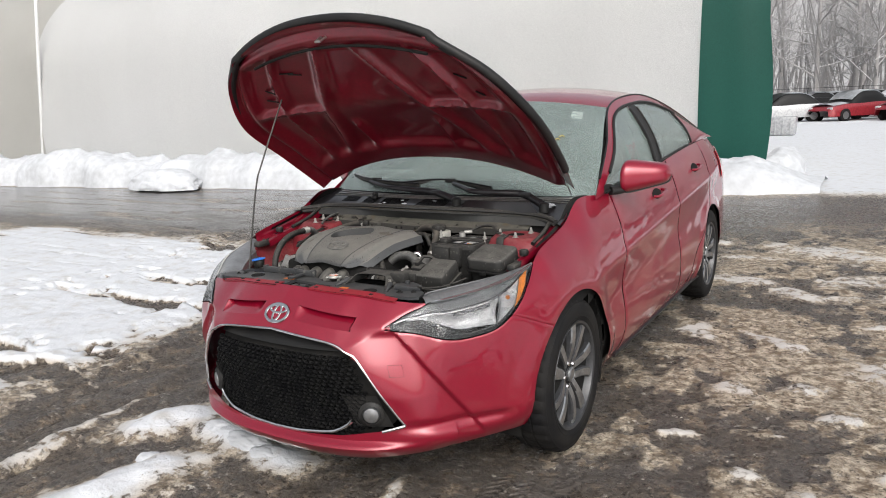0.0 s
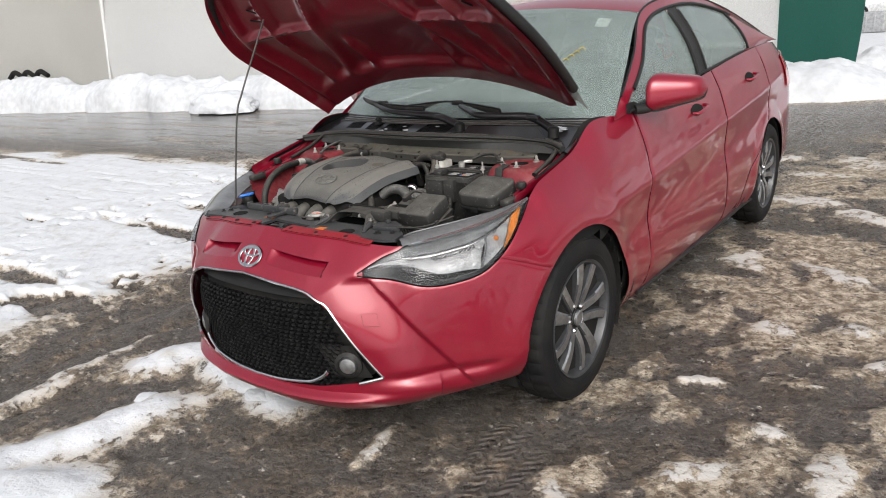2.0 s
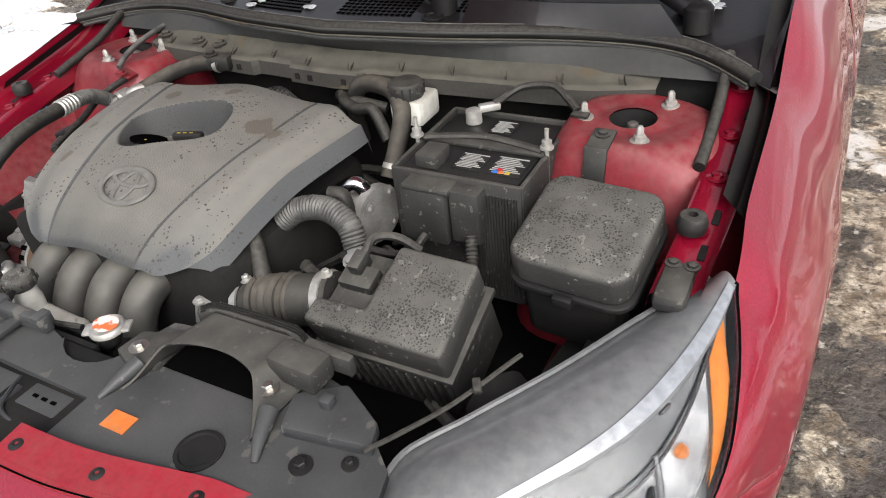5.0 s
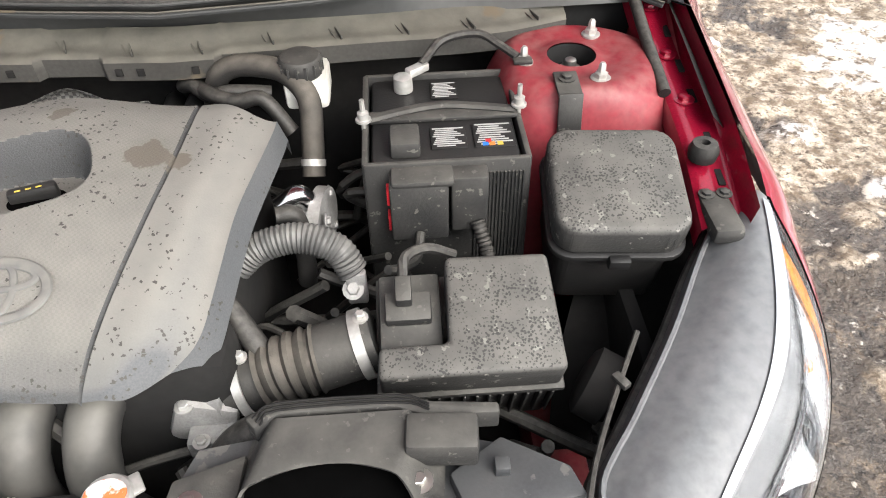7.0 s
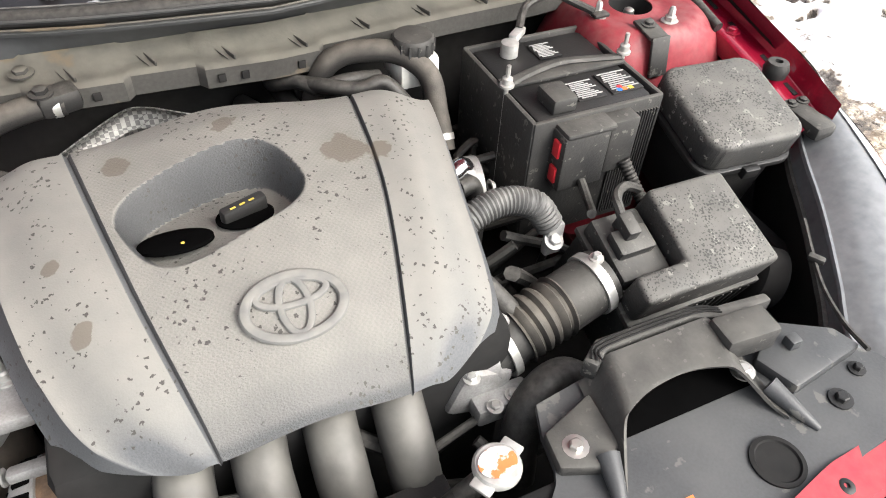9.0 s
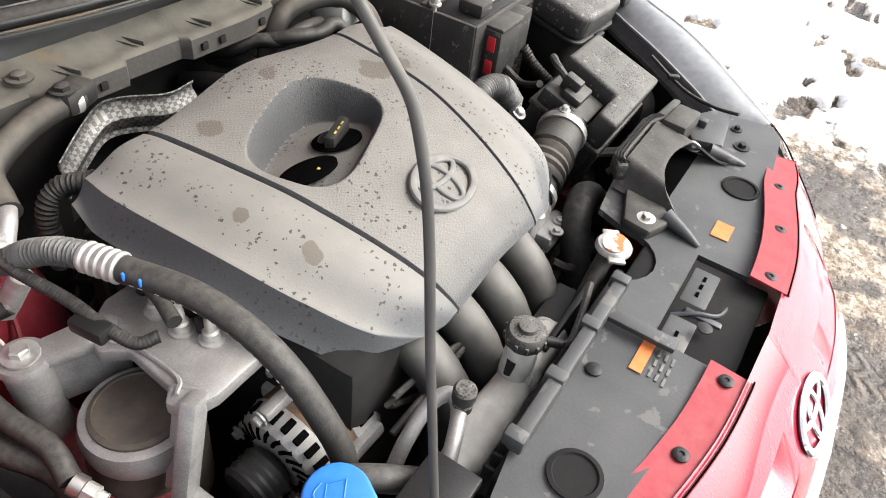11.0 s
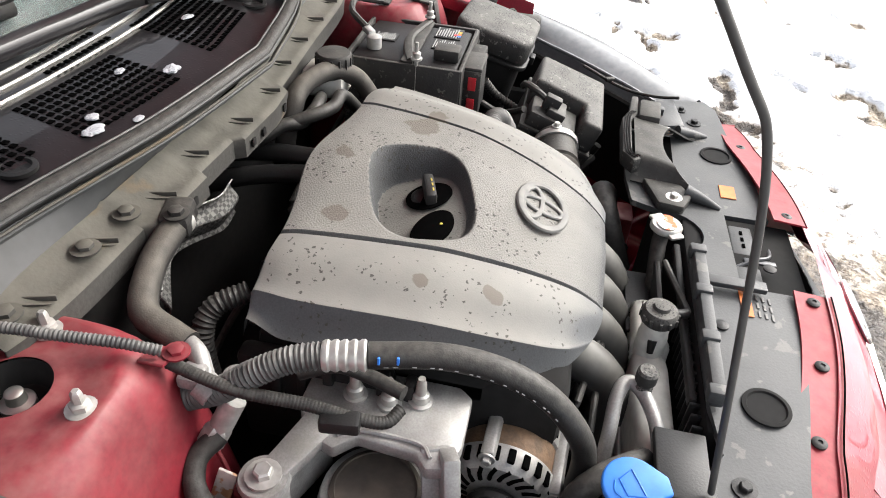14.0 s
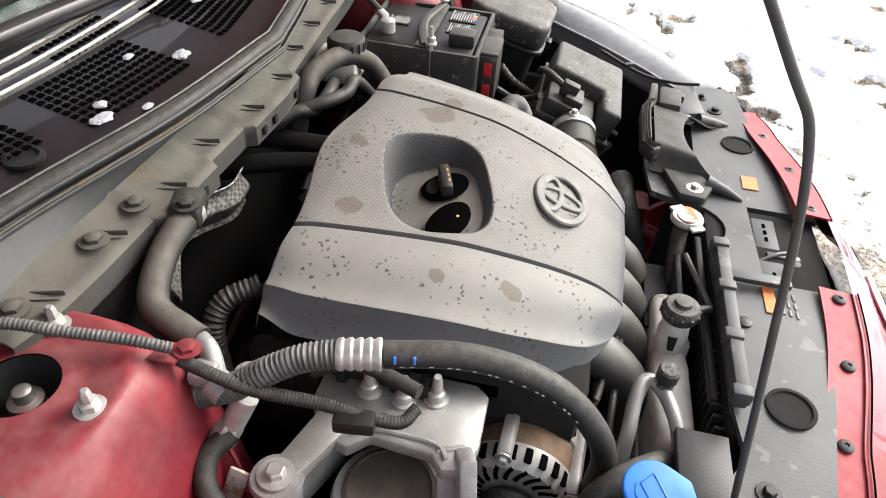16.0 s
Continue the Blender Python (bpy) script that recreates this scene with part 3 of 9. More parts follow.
car = thing("car", "wet red compact sedan with open hood parked on muddy ground", "car")
PANELS = skin_panels()
NOSE = PANELS.pop(("bumper", 1))
join(NOSE, PANELS.pop(("bumper", -1)))
bmesh.ops.remove_doubles(NOSE, verts=NOSE.verts[:], dist=0.0008)
bumper = part("front_bumper", NOSE, PAINT, car, "glossy red bumper with large dark lower intake")
TAIL = PANELS.pop(("quarter", 1))
join(TAIL, PANELS.pop(("quarter", -1)))
bmesh.ops.remove_doubles(TAIL, verts=TAIL.verts[:], dist=0.0008)
part("rear_quarter", TAIL, PAINT, car)
for side in (1, -1):
    PANELS.pop(("lamp", side)).free()
DOORS = {}
for (name, side), bm in PANELS.items():
    ob = part(name, bm, PAINT, car, angle=75)
    DOORS[name, side] = ob

# dark gaps at the door edges
for side in (1, -1):
    for f in (lambda z: 1.97 + 0.05 * (z - 0.6), lambda z: 3.02, lambda z: 3.90 - 0.55 * smoothstep(0.75, 0.30, z)):
        bm = bm_new()
        tube(bm, [skin(f(z), z, side, -0.0025) for z in [0.24 + (0.74 if f(0.6) < 2.5 else 0.80) * k / 40 for k in range(41)]], 0.0017, 6, smooth=False)
        part("door_gap", bm, HOLE, car)

# dark shell behind the panel joints
for side in (1, -1):
    bm = bm_new()
    surface(bm, lambda u, v: skin(1.25 + 3.9 * u, spline(BOTZ, 1.25 + 3.9 * u) * (1 - v) + v * (spline(TOPZ, 1.25 + 3.9 * u)), side, -0.03), 120, 14,
            keep=lambda u, v: all(math.hypot(skin(1.25 + 3.9 * u, 0.22 + 0.8 * v).y - c, 0.22 + 0.8 * v - TYRE_R) > 0.37 for c in (AX, WB)))
    part("inner_side", bm, DARK, car)

# wheel arch liners
for cy in (AX, WB):
    for side in (1, -1):
        bm = bm_new()

        def liner(u, v, cy=cy, side=side):
            a = radians(-25 + 230 * u)
            return Vector((side * (0.82 - 0.075 * smoothstep(-0.2, -0.9, math.cos(a)) * (cy < 1) - 0.26 * v), cy + 0.356 * math.cos(a), TYRE_R + 0.356 * math.sin(a)))
        surface(bm, liner, 32, 4)
        part("wheel_liner", bm, DARK, car)
bm = bm_new()
box(bm, (0, 1.40, 0.21), (1.36, 3.7, 0.03), 0.01)
box(bm, (0, -0.56, 0.225), (0.80, 0.24, 0.02), 0.005)
part("underbody", bm, DARK, car)

# ---- cabin ----
BELT = [(0.0, (0.757, 0.44, 0.968)), (0.12, (0.752, 0.72, 0.99)), (0.5, (0.742, 1.60, 1.045)), (0.78, (0.730, 2.32, 1.095)), (1.0, (0.700, 3.05, 1.105))]
RAIL = [(0.0, (0.755, 0.44, 0.975)), (0.12, (0.690, 0.78, 1.19)), (0.25, (0.592, 1.09, 1.365)), (0.42, (0.565, 1.55, 1.425)), (0.60, (0.560, 2.0, 1.405)), (0.80, (0.590, 2.52, 1.305)), (1.0, (0.690, 3.06, 1.112))]


def along(rows, u):
    return Vector([spline([(k, p[a]) for k, p in rows], u) for a in range(3)])


def side_glass(u, v, side=1, push=0.0):
    a, b = along(BELT, u), along(RAIL, u)
    p = a.lerp(b, v)
    p.x += 0.03 * math.sin(math.pi * v) * smoothstep(0, 0.2, u) + push
    p.x *= side
    return p


def pane_kind(u, v):
    y = side_glass(u, v).y
    z = side_glass(u, v).z
    if u < 0.055 or v < 0.03:
        return "frame"
    k = side_glass(u, v)
    rail = along(RAIL, u)
    if (rail - along(BELT, u)).length * (1 - v) < 0.052 + 0.02 * smoothstep(0.3, 0.1, u):
        return "frame"
    if y < 1.47 - 0.25 * (z - 1.0):
        return "front_window"
    if y < 1.60 - 0.25 * (z - 1.0):
        return "pillar"
    if y < 2.38 - 0.42 * (z - 1.1) - 0.25 * max(0, z - 1.22):
        return "rear_window"
    return "frame"


for side in (1, -1):
    for kind, mat, label in (("frame", PAINT, ""), ("front_window", GLASS, "tinted side window"), ("pillar", PLASTIC, "black window pillar"), ("rear_window", GLASS, "tinted side window")):
        bm = bm_new()
        surface(bm, lambda u, v: side_glass(u, v, side, -0.008 if kind.endswith("window") else 0.0), 190, 44, keep=lambda u, v: pane_kind(u, v) == kind)
        if kind.endswith("window"):
            bmesh.ops.solidify(bm, geom=bm.faces[:], thickness=0.004)
        nm = {"frame": "cabin_frame", "pillar": "door_pillar"}.get(kind, kind)
        ob = part(nm, bm, mat, car, label)
        if mat is GLASS:
            ob.visible_shadow = False

def window_edge(y_of_z, v):
    """The u at which the side crosses a slanting upright line."""
    lo, hi = 0.06, 0.95
    for _ in range(24):
        mid = (lo + hi) / 2
        p = side_glass(mid, v)
        lo, hi = (mid, hi) if p.y < y_of_z(p.z) else (lo, mid)
    return lo


def glass_top(u):
    return 1 - (0.052 + 0.02 * smoothstep(0.3, 0.1, u)) / max(0.06, (along(RAIL, u) - along(BELT, u)).length)


for side in (1, -1):
    bm = bm_new()
    tube(bm, [side_glass(u, max(0.04, glass_top(u)), side, 0.001) for u in [0.085 + 0.665 * k / 40 for k in range(41)]], 0.0085, 8, smooth=False)
    part("window_frame", bm, PLASTIC, car, "black rubber window frame")
    for line in (lambda z: 1.47 - 0.25 * (z - 1.0), lambda z: 1.60 - 0.25 * (z - 1.0), lambda z: 2.38 - 0.42 * (z - 1.1) - 0.25 * max(0, z - 1.22)):
        rows = []
        for k in range(15):
            v = 0.03 + 0.86 * k / 14
            u = window_edge(line, v)
            if v < glass_top(u):
                rows.append(side_glass(u, v, side, 0.001))
        bm = bm_new()
        tube(bm, rows, 0.0075, 8, smooth=False)
        part("window_frame", bm, PLASTIC, car, "black rubber window frame")


def roof_point(u, v):
    """u across from the right rail to the left one, v from the windscreen's head to the rear window's."""
    k = 0.245 + 0.50 * v
    a = along(RAIL, k)
    w = 2 * u - 1
    crown = 0.055 + 0.01 * math.sin(math.pi * v)
    lead = -0.10 * (1 - w * w) * (1 - v) + 0.08 * (1 - w * w) * v
    return Vector((a.x * w, a.y + lead, a.z + crown * (1 - w * w)))


bm = bm_new()
surface(bm, roof_point, 30, 30)
part("roof", bm, PAINT, car)


def screen_point(u, v, inset=0.0):
    w = 2 * u - 1
    k = 0.02 + 0.228 * v
    a = along(RAIL, k)
    top = roof_point(u, 0.0)
    base = Vector((0.725 * w, 0.335 + 0.14 * abs(w) ** 2.2, 0.985 - 0.008 * w * w))
    p = base.lerp(top, v)
    p.x = a.x * w * (1 - 0.0 * v)
    p += Vector((0, -0.045, 0.03)) * math.sin(math.pi * v) * (1 - 0.4 * w * w)
    return p + Vector((0, 0.5, -0.8)) * inset


bm = bm_new()
surface(bm, screen_point, 30, 20)
bmesh.ops.solidify(bm, geom=bm.faces[:], thickness=0.005)
ob = part("windscreen", bm, GLASS, car, "windscreen wet with melting snow, pale sky reflection painted in")
ob.visible_shadow = False
# black printed border of the windscreen
bm = bm_new()
surface(bm, lambda u, v: screen_point(u, v, 0.007), 60, 40, keep=lambda u, v: u < 0.04 or u > 0.96 or v < 0.13 or v > 0.96)
part("screen_border", bm, MESHBLACK, car)


def rear_point(u, v):
    w = 2 * u - 1
    top = roof_point(u, 1.0)
    base = Vector((0.66 * w, 3.10 + 0.10 * (1 - w * w), 1.10))
    return top.lerp(base, v)


bm = bm_new()
surface(bm, rear_point, 20, 12)
bmesh.ops.solidify(bm, geom=bm.faces[:], thickness=0.005)
ob = part("rear_screen", bm, GLASS, car)
ob.visible_shadow = False


def boot_point(u, v):
    w = 2 * u - 1
    a = along(BELT, 1.0)
    y = (3.06 + 0.10 * (1 - w * w)) * (1 - v) + (3.40 + 0.02 * (1 - w * w)) * v
    x = (0.69 - 0.06 * v) * w
    return Vector((x, y, 1.10 + 0.02 * (1 - w * w) - 0.03 * v))


bm = bm_new()
surface(bm, boot_point, 20, 10)
part("boot_lid", bm, PAINT, car)

# ---- hood, held open ----
HINGE, OPEN = Vector((0, 0.38, 1.02)), radians(54.8)
HOOD_SIDE = [(0.0, (0.700, 0.355, 1.005)), (0.28, (0.730, 0.06, 0.90)), (0.52, (0.738, -0.19, 0.80)), (0.78, (0.640, -0.415, 0.758)), (1.0, (0.490, -0.570, 0.738))]
HOOD_TURN = Matrix.Translation(HINGE) @ Matrix.Rotation(-OPEN, 4, "X") @ Matrix.Translation(-HINGE)


def hood_point(u, v, drop=0.0):
    w = 2 * u - 1
    a = along(HOOD_SIDE, v)
    y0 = 0.19 + (-0.685 - 0.19) * v
    y = y0 + (a.y - y0) * abs(w) ** 2.2
    crown = 0.045 - 0.027 * v + 0.02 * math.sin(math.pi * v)
    z = a.z + crown * (1 - abs(w) ** 2.4) - 0.018 * smoothstep(0.93, 1.0, abs(w))
    return HOOD_TURN @ Vector((a.x * w, y, z - drop))


def ridge(d, w):
    return math.exp(-(d / w) ** 2)


def hood_relief(u, v):
    """How far the pressed inner panel stands off the outer skin."""
    w = 2 * u - 1
    a = abs(w)
    rim = max(smoothstep(0.80, 0.90, a), smoothstep(0.83, 0.90, v), smoothstep(0.17, 0.10, v))
    d = 0.010 + 0.030 * rim
    d -= 0.022 * ridge(a - 0.945, 0.03) + 0.020 * ridge(v - 0.955, 0.022)
    ribs = max(ridge(a - (0.16 + 0.50 * (0.86 - v)), 0.045), ridge(a - (0.72 - 0.15 * v), 0.035), ridge(v - 0.45 - 0.10 * a, 0.022) * (a > 0.35), 0.8 * ridge(a - 0.30, 0.03) * smoothstep(0.38, 0.30, v))
    d += 0.034 * ribs * (1 - rim)
    return d


bm = bm_new()
surface(bm, lambda u, v: hood_point(u, v), 60, 40)
hood_skin = part("hood", bm, PAINT, car, "raised red hood with pressed ribs and black edge seal")
bm = bm_new()
surface(bm, lambda u, v: hood_point(u, v, hood_relief(u, v)), 120, 90)
part("inner_panel", bm, HOODPAINT, hood_skin)
bm = bm_new()
edge = [hood_point(0, k / 24, 0.012) for k in range(4, 25)] + [hood_point(k / 30, 1, 0.012) for k in range(1, 30)] + [hood_point(1, 1 - k / 24, 0.012) for k in range(0, 21)]
tube(bm, edge, 0.018, 10, smooth=False)
part("edge_seal", bm, PLASTIC, hood_skin, "black rubber edge seal")
bm = bm_new()
tube(bm, [hood_point(0.14 + 0.72 * k / 24, 0.855 + 0.02 * math.sin(math.pi * k / 24), 0.044) for k in range(25)], 0.006, 8, smooth=False)
part("inner_seal", bm, DARK, hood_skin, "dark seal strip across the hood")
bm = bm_new()
tube(bm, [hood_point(0.49, 0.925, 0.036), hood_point(0.49, 0.93, 0.075), hood_point(0.51, 0.93, 0.075), hood_point(0.51, 0.925, 0.036)], 0.005, 8, smooth=False)
part("striker", bm, STEEL, hood_skin, "steel hood striker loop")
for u0, v0, lu in ((0.12, 0.62, 0.05), (0.13, 0.68, 0.05), (0.22, 0.76, 0.05), (0.25, 0.74, 0.05), (0.86, 0.60, 0.02), (0.84, 0.70, 0.03)):
    bm = bm_new()
    tube(bm, [hood_point(u0, v0, hood_relief(u0, v0) + 0.001), hood_point(u0 + lu, v0 - 0.02, hood_relief(u0 + lu, v0 - 0.02) + 0.001)], 0.006, 8, smooth=False, flat=0.5)
    part("slot", bm, DARK, hood_skin)
bm = bm_new()
tube(bm, [(-0.413, -0.523, 0.760), (-0.404, -0.490, 0.95), (-0.394, -0.458, 1.115), (-0.400, -0.415, 1.19), (-0.430, -0.265, 1.40), (-0.445, -0.195, 1.50)], 0.0036, 10, n=10)
part("prop_rod", bm, RUNNER, car, "thin grey steel prop rod")


# ---- wheels ----
def wheel(pos, side):
    """Tyre, rim, spokes, nuts; side 1 faces +x."""
    root = new("wheel")
    root.parent = car
    root.location = pos
    tagged(root, "alloy wheel with dark grey and bright machined twin spokes")
    X = Matrix.Rotation(radians(90) * side, 4, "Y")
    bm = bm_new()
    prof = [(0.216, -0.083), (0.232, -0.091), (0.265, -0.096), (0.296, -0.088), (0.310, -0.070), (0.314, -0.045), (0.3145, -0.030), (0.309, -0.0285), (0.309, -0.024), (0.3148, -0.022),
            (0.315, 0.022), (0.309, 0.024), (0.309, 0.0285), (0.3145, 0.030), (0.314, 0.045), (0.311, 0.068), (0.306, 0.078), (0.297, 0.087), (0.294, 0.0865), (0.291, 0.089), (0.265, 0.0955), (0.247, 0.0945), (0.244, 0.0935), (0.240, 0.0945), (0.226, 0.088), (0.216, 0.083)]
    # cross grooves cut the tread into blocks
    seg, rings = 144, []
    for r, z in prof:
        cutr = 0.006 if r > 0.3095 or (0.300 < r < 0.3095 and abs(z) > 0.06) else 0.0
        rings.append([bm.verts.new(X @ Vector(((r - cutr * (i % 4 == 0)) * math.cos(2 * math.pi * i / seg), (r - cutr * (i % 4 == 0)) * math.sin(2 * math.pi * i / seg), z))) for i in range(seg)])
    for a, b in zip(rings, rings[1:] + rings[:1]):
        for i in range(seg):
            bm.faces.new((a[i], a[(i + 1) % seg], b[(i + 1) % seg], b[i]))
    part("tyre", bm, RUBBER, root, "black tyre with wet sidewall")
    bm = bm_new()
    lathe(bm, [(0.214, 0.076), (0.222, 0.084), (0.220, 0.090), (0.211, 0.086), (0.200, 0.062), (0.192, 0.0), (0.190, -0.07), (0.214, -0.08), (0.214, 0.0)], X, 64, closed=True)
    part("rim", bm, RIM, root)
    # dark lining and disc put the shade between the spokes into colour
    bm = bm_new()
    lathe(bm, [(0.1985, 0.058), (0.1905, 0.0), (0.1885, -0.07), (0.10, -0.075), (0.10, -0.07)], X, 64)
    part("barrel", bm, DARK, root, "dark lining that paints the shade inside the rim")
    bm = bm_new()
    lathe(bm, [(0.0, -0.02), (0.150, -0.02), (0.150, -0.012), (0.0, -0.012)], X, 40)
    part("brake_disc", bm, DISC, root, "brake disc darkened as the shade behind the spokes")
    bm = bm_new()
    lathe(bm, [(0.062, 0.02), (0.064, 0.052), (0.050, 0.060), (0.030, 0.056), (0.029, 0.064), (0.020, 0.067)], X, 32)
    part("hub", bm, RIM, root)
    bm = bm_new()
    lathe(bm, [(0.030, 0.066), (0.029, 0.073), (0.024, 0.076), (0.022, 0.074), (0.0, 0.075)], X, 32)
    part("centre_cap", bm, RIMCUT, root, "grey centre cap")
    for k in range(5):
        for d in (-1, 1):
            bm = bm_new()
            A = Matrix.Rotation(2 * math.pi * k / 5 + 0.3, 4, "Z")
            n = 12
            prev = None
            for i in range(n + 1):
                t = i / n
                r = 0.040 + 0.168 * t
                lat = d * (0.0215 + 0.010 * t + 0.028 * t * t) + 0.006 * math.sin(math.pi * t)
                half = 0.0190 + (0.010 if d > 0 else 0.004) * t * t
                h = 0.060 + 0.010 * math.sin(math.pi * t) + 0.018 * t
                ring = [bm.verts.new(X @ A @ Vector((r, lat + q, hh))) for q, hh in ((-half * 1.25, h - 0.040), (-half, h - 0.005), (-half * 0.72, h), (half * 0.72, h), (half, h - 0.005), (half * 1.25, h - 0.040))]
                if prev:
                    for a, b, c, e in zip(prev, ring, ring[1:] + ring[:1], prev[1:] + prev[:1]):
                        bm.faces.new((a, b, c, e))
                prev = ring
            for f in bm.faces:
                f.normal_update()
            spoke = part("spoke", bm, [RIM, RIMCUT], root, angle=30)
            face_out = X.to_3x3() @ Vector((0, 0, 1))
            for poly in spoke.data.polygons:
                if abs(poly.normal.dot(face_out)) > 0.75:
                    poly.material_index = 1
        bm = bm_new()
        ang = 2 * math.pi * k / 5 + 0.3 + math.pi / 5
        c = X @ Vector((0.050 * math.cos(ang), 0.050 * math.sin(ang), 0.048))
        cyl(bm, c, c + X.to_3x3() @ Vector((0, 0, 0.018)), 0.009, 0.008, 6)
        part("wheel_nut", bm, CHROME, root)
    return root


for side in (1, -1):
    for cy in (AX, WB):
        wheel((0.742 * side, cy, TYRE_R), side)


# ---- nose details ----
def s_at(x):
    """The skin's arc length at a given distance from the middle of the nose."""
    lo, hi = 0.0, 1.6
    for _ in range(24):
        mid = (lo + hi) / 2
        lo, hi = (mid, hi) if spline(PX, mid) < x else (lo, mid)
    return lo


def nose(x, z, push=0.0):
    return skin(s_at(abs(x)), z, 1 if x >= 0 else -1, push)


def oval_ring(bm, c, ux, uy, a, b, r, n=48, seg=8, flat=1.0):
    """A ring of tube radius r along an oval."""
    pts = [Vector(c) + Vector(ux) * (a * math.cos(2 * math.pi * k / n)) + Vector(uy) * (b * math.sin(2 * math.pi * k / n)) for k in range(n)]
    nrm = Vector(ux).cross(Vector(uy)).normalized()
    rings = []
    for k, p in enumerate(pts):
        d = (pts[(k + 1) % n] - pts[k - 1]).normalized()
        side = d.cross(nrm)
        rings.append([bm.verts.new(p + side * (r * math.cos(2 * math.pi * j / seg)) + nrm * (r * flat * math.sin(2 * math.pi * j / seg))) for j in range(seg)])
    for k in range(n):
        q = rings[(k + 1) % n]
        for j in range(seg):
            bm.faces.new((rings[k][j], rings[k][(j + 1) % seg], q[(j + 1) % seg], q[j]))


def emblem(name, c, ux, uy, size, mat, parent, label):
    """An oval badge made of plain flat ovals."""
    bm = bm_new()
    oval_ring(bm, c, ux, uy, size, size * 0.68, size * 0.115, flat=0.6)
    badge = part(name, bm, mat, parent, label)
    for dx, a, b in ((0.0, 0.30, 0.60), (0.30, 0.72, 0.28)):
        bm = bm_new()
        oval_ring(bm, Vector(c) + Vector(uy) * (size * dx), ux, uy, size * a, size * b, size * 0.085, flat=0.6)
        part("badge_oval", bm, mat, badge)
    return badge


for side in (1, -1):
    # sharp lip and hollow beside the badge
    bm = bm_new()

    def recess(u, v, side=side):
        s1 = 0.357 - 0.55 * RECESS * v
        s = 0.08 + (s1 - 0.08) * u
        ends = smoothstep(0.0, 0.16, u) * smoothstep(1.0, 0.975, u)
        prof = ((0.0, 0.003, 0.0), (0.08, 0.009, 0.034), (0.22, -0.004, 0.031), (1.0, -RECESS - 0.002, 0.0))
        for a, b in zip(prof, prof[1:]):
            if v <= b[0]:
                t = (v - a[0]) / (b[0] - a[0])
                dz, deep = a[1] + (b[1] - a[1]) * t, a[2] + (b[2] - a[2]) * t
                break
        return skin(s, recess_line(s) + dz, side, -deep * ends - 0.0004)
    surface(bm, recess, 70, 50)
    part("nose_recess", bm, PAINT, bumper, "red recess under a sharp lip")
emblem("badge", nose(0, 0.690, 0.001), (1, 0, 0), (nose(0, 0.715) - nose(0, 0.665)).normalized(), 0.052, CHROME, bumper, "oval chrome badge")
# grille: recessed back, bars and mesh, bright trim
def grille_curve(k0, k1, side, n=10, push=0.004):
    rows = GRILLE[k0:k1 + 1]
    pts = curve_points([(x, 0, z) for x, z in rows], n)
    return [nose(side * p.x, p.z, push) for p in pts]


bm = bm_new()


def grille_back(u, v, depth):
    z = 0.228 + 0.409 * v
    half = spline([(0.22, 0.34), (0.30, 0.45), (0.325, 0.49), (0.49, 0.40), (0.605, 0.335), (0.64, 0.29)], z)
    x = half * (2 * u - 1)
    return nose(x, z, -depth)


surface(bm, lambda u, v: grille_back(u, v, 0.055), 50, 24)
part("grille_back", bm, DARK, bumper)
bm = bm_new()
surface(bm, lambda u, v: nose(0.325 * (2 * u - 1) * (1 - 0.08 * v), 0.585 + 0.045 * v, -0.052 + 0.022 * (1 - v)), 40, 6)
part("upper_grille_bar", bm, PLASTIC, bumper, "smooth black bar across the intake")
bm = bm_new()
for r in range(19):
    z = 0.282 + 0.0155 * r
    half = spline([(0.26, 0.30), (0.325, 0.40), (0.49, 0.36), (0.605, 0.30)], z)
    n = int(2 * half / 0.025)
    for k in range(n + 1):
        x = -half + 2 * half * (k + 0.5 * (r % 2)) / n
        if abs(x) > half:
            continue
        p = nose(x, z, -0.030)
        q = [nose(x + dx, z + dz, -0.026 - 0.012 * e) for dx, dz, e in ((-0.0125, 0, 0), (-0.006, 0.0075, 0), (0.006, 0.0075, 0), (0.0125, 0, 0), (0.006, -0.0075, 0), (-0.006, -0.0075, 0))]
        inner = [p.lerp(v, 0.72) + Vector((0, 0.012, 0)) for v in q]
        a = [bm.verts.new(v) for v in q]
        b = [bm.verts.new(v) for v in inner]
        for i in range(6):
            bm.faces.new((a[i], a[(i + 1) % 6], b[(i + 1) % 6], b[i]))
tagged(part("grille_mesh", bm, MESHBLACK, bumper, "black honeycomb mesh"), kind="stuff")
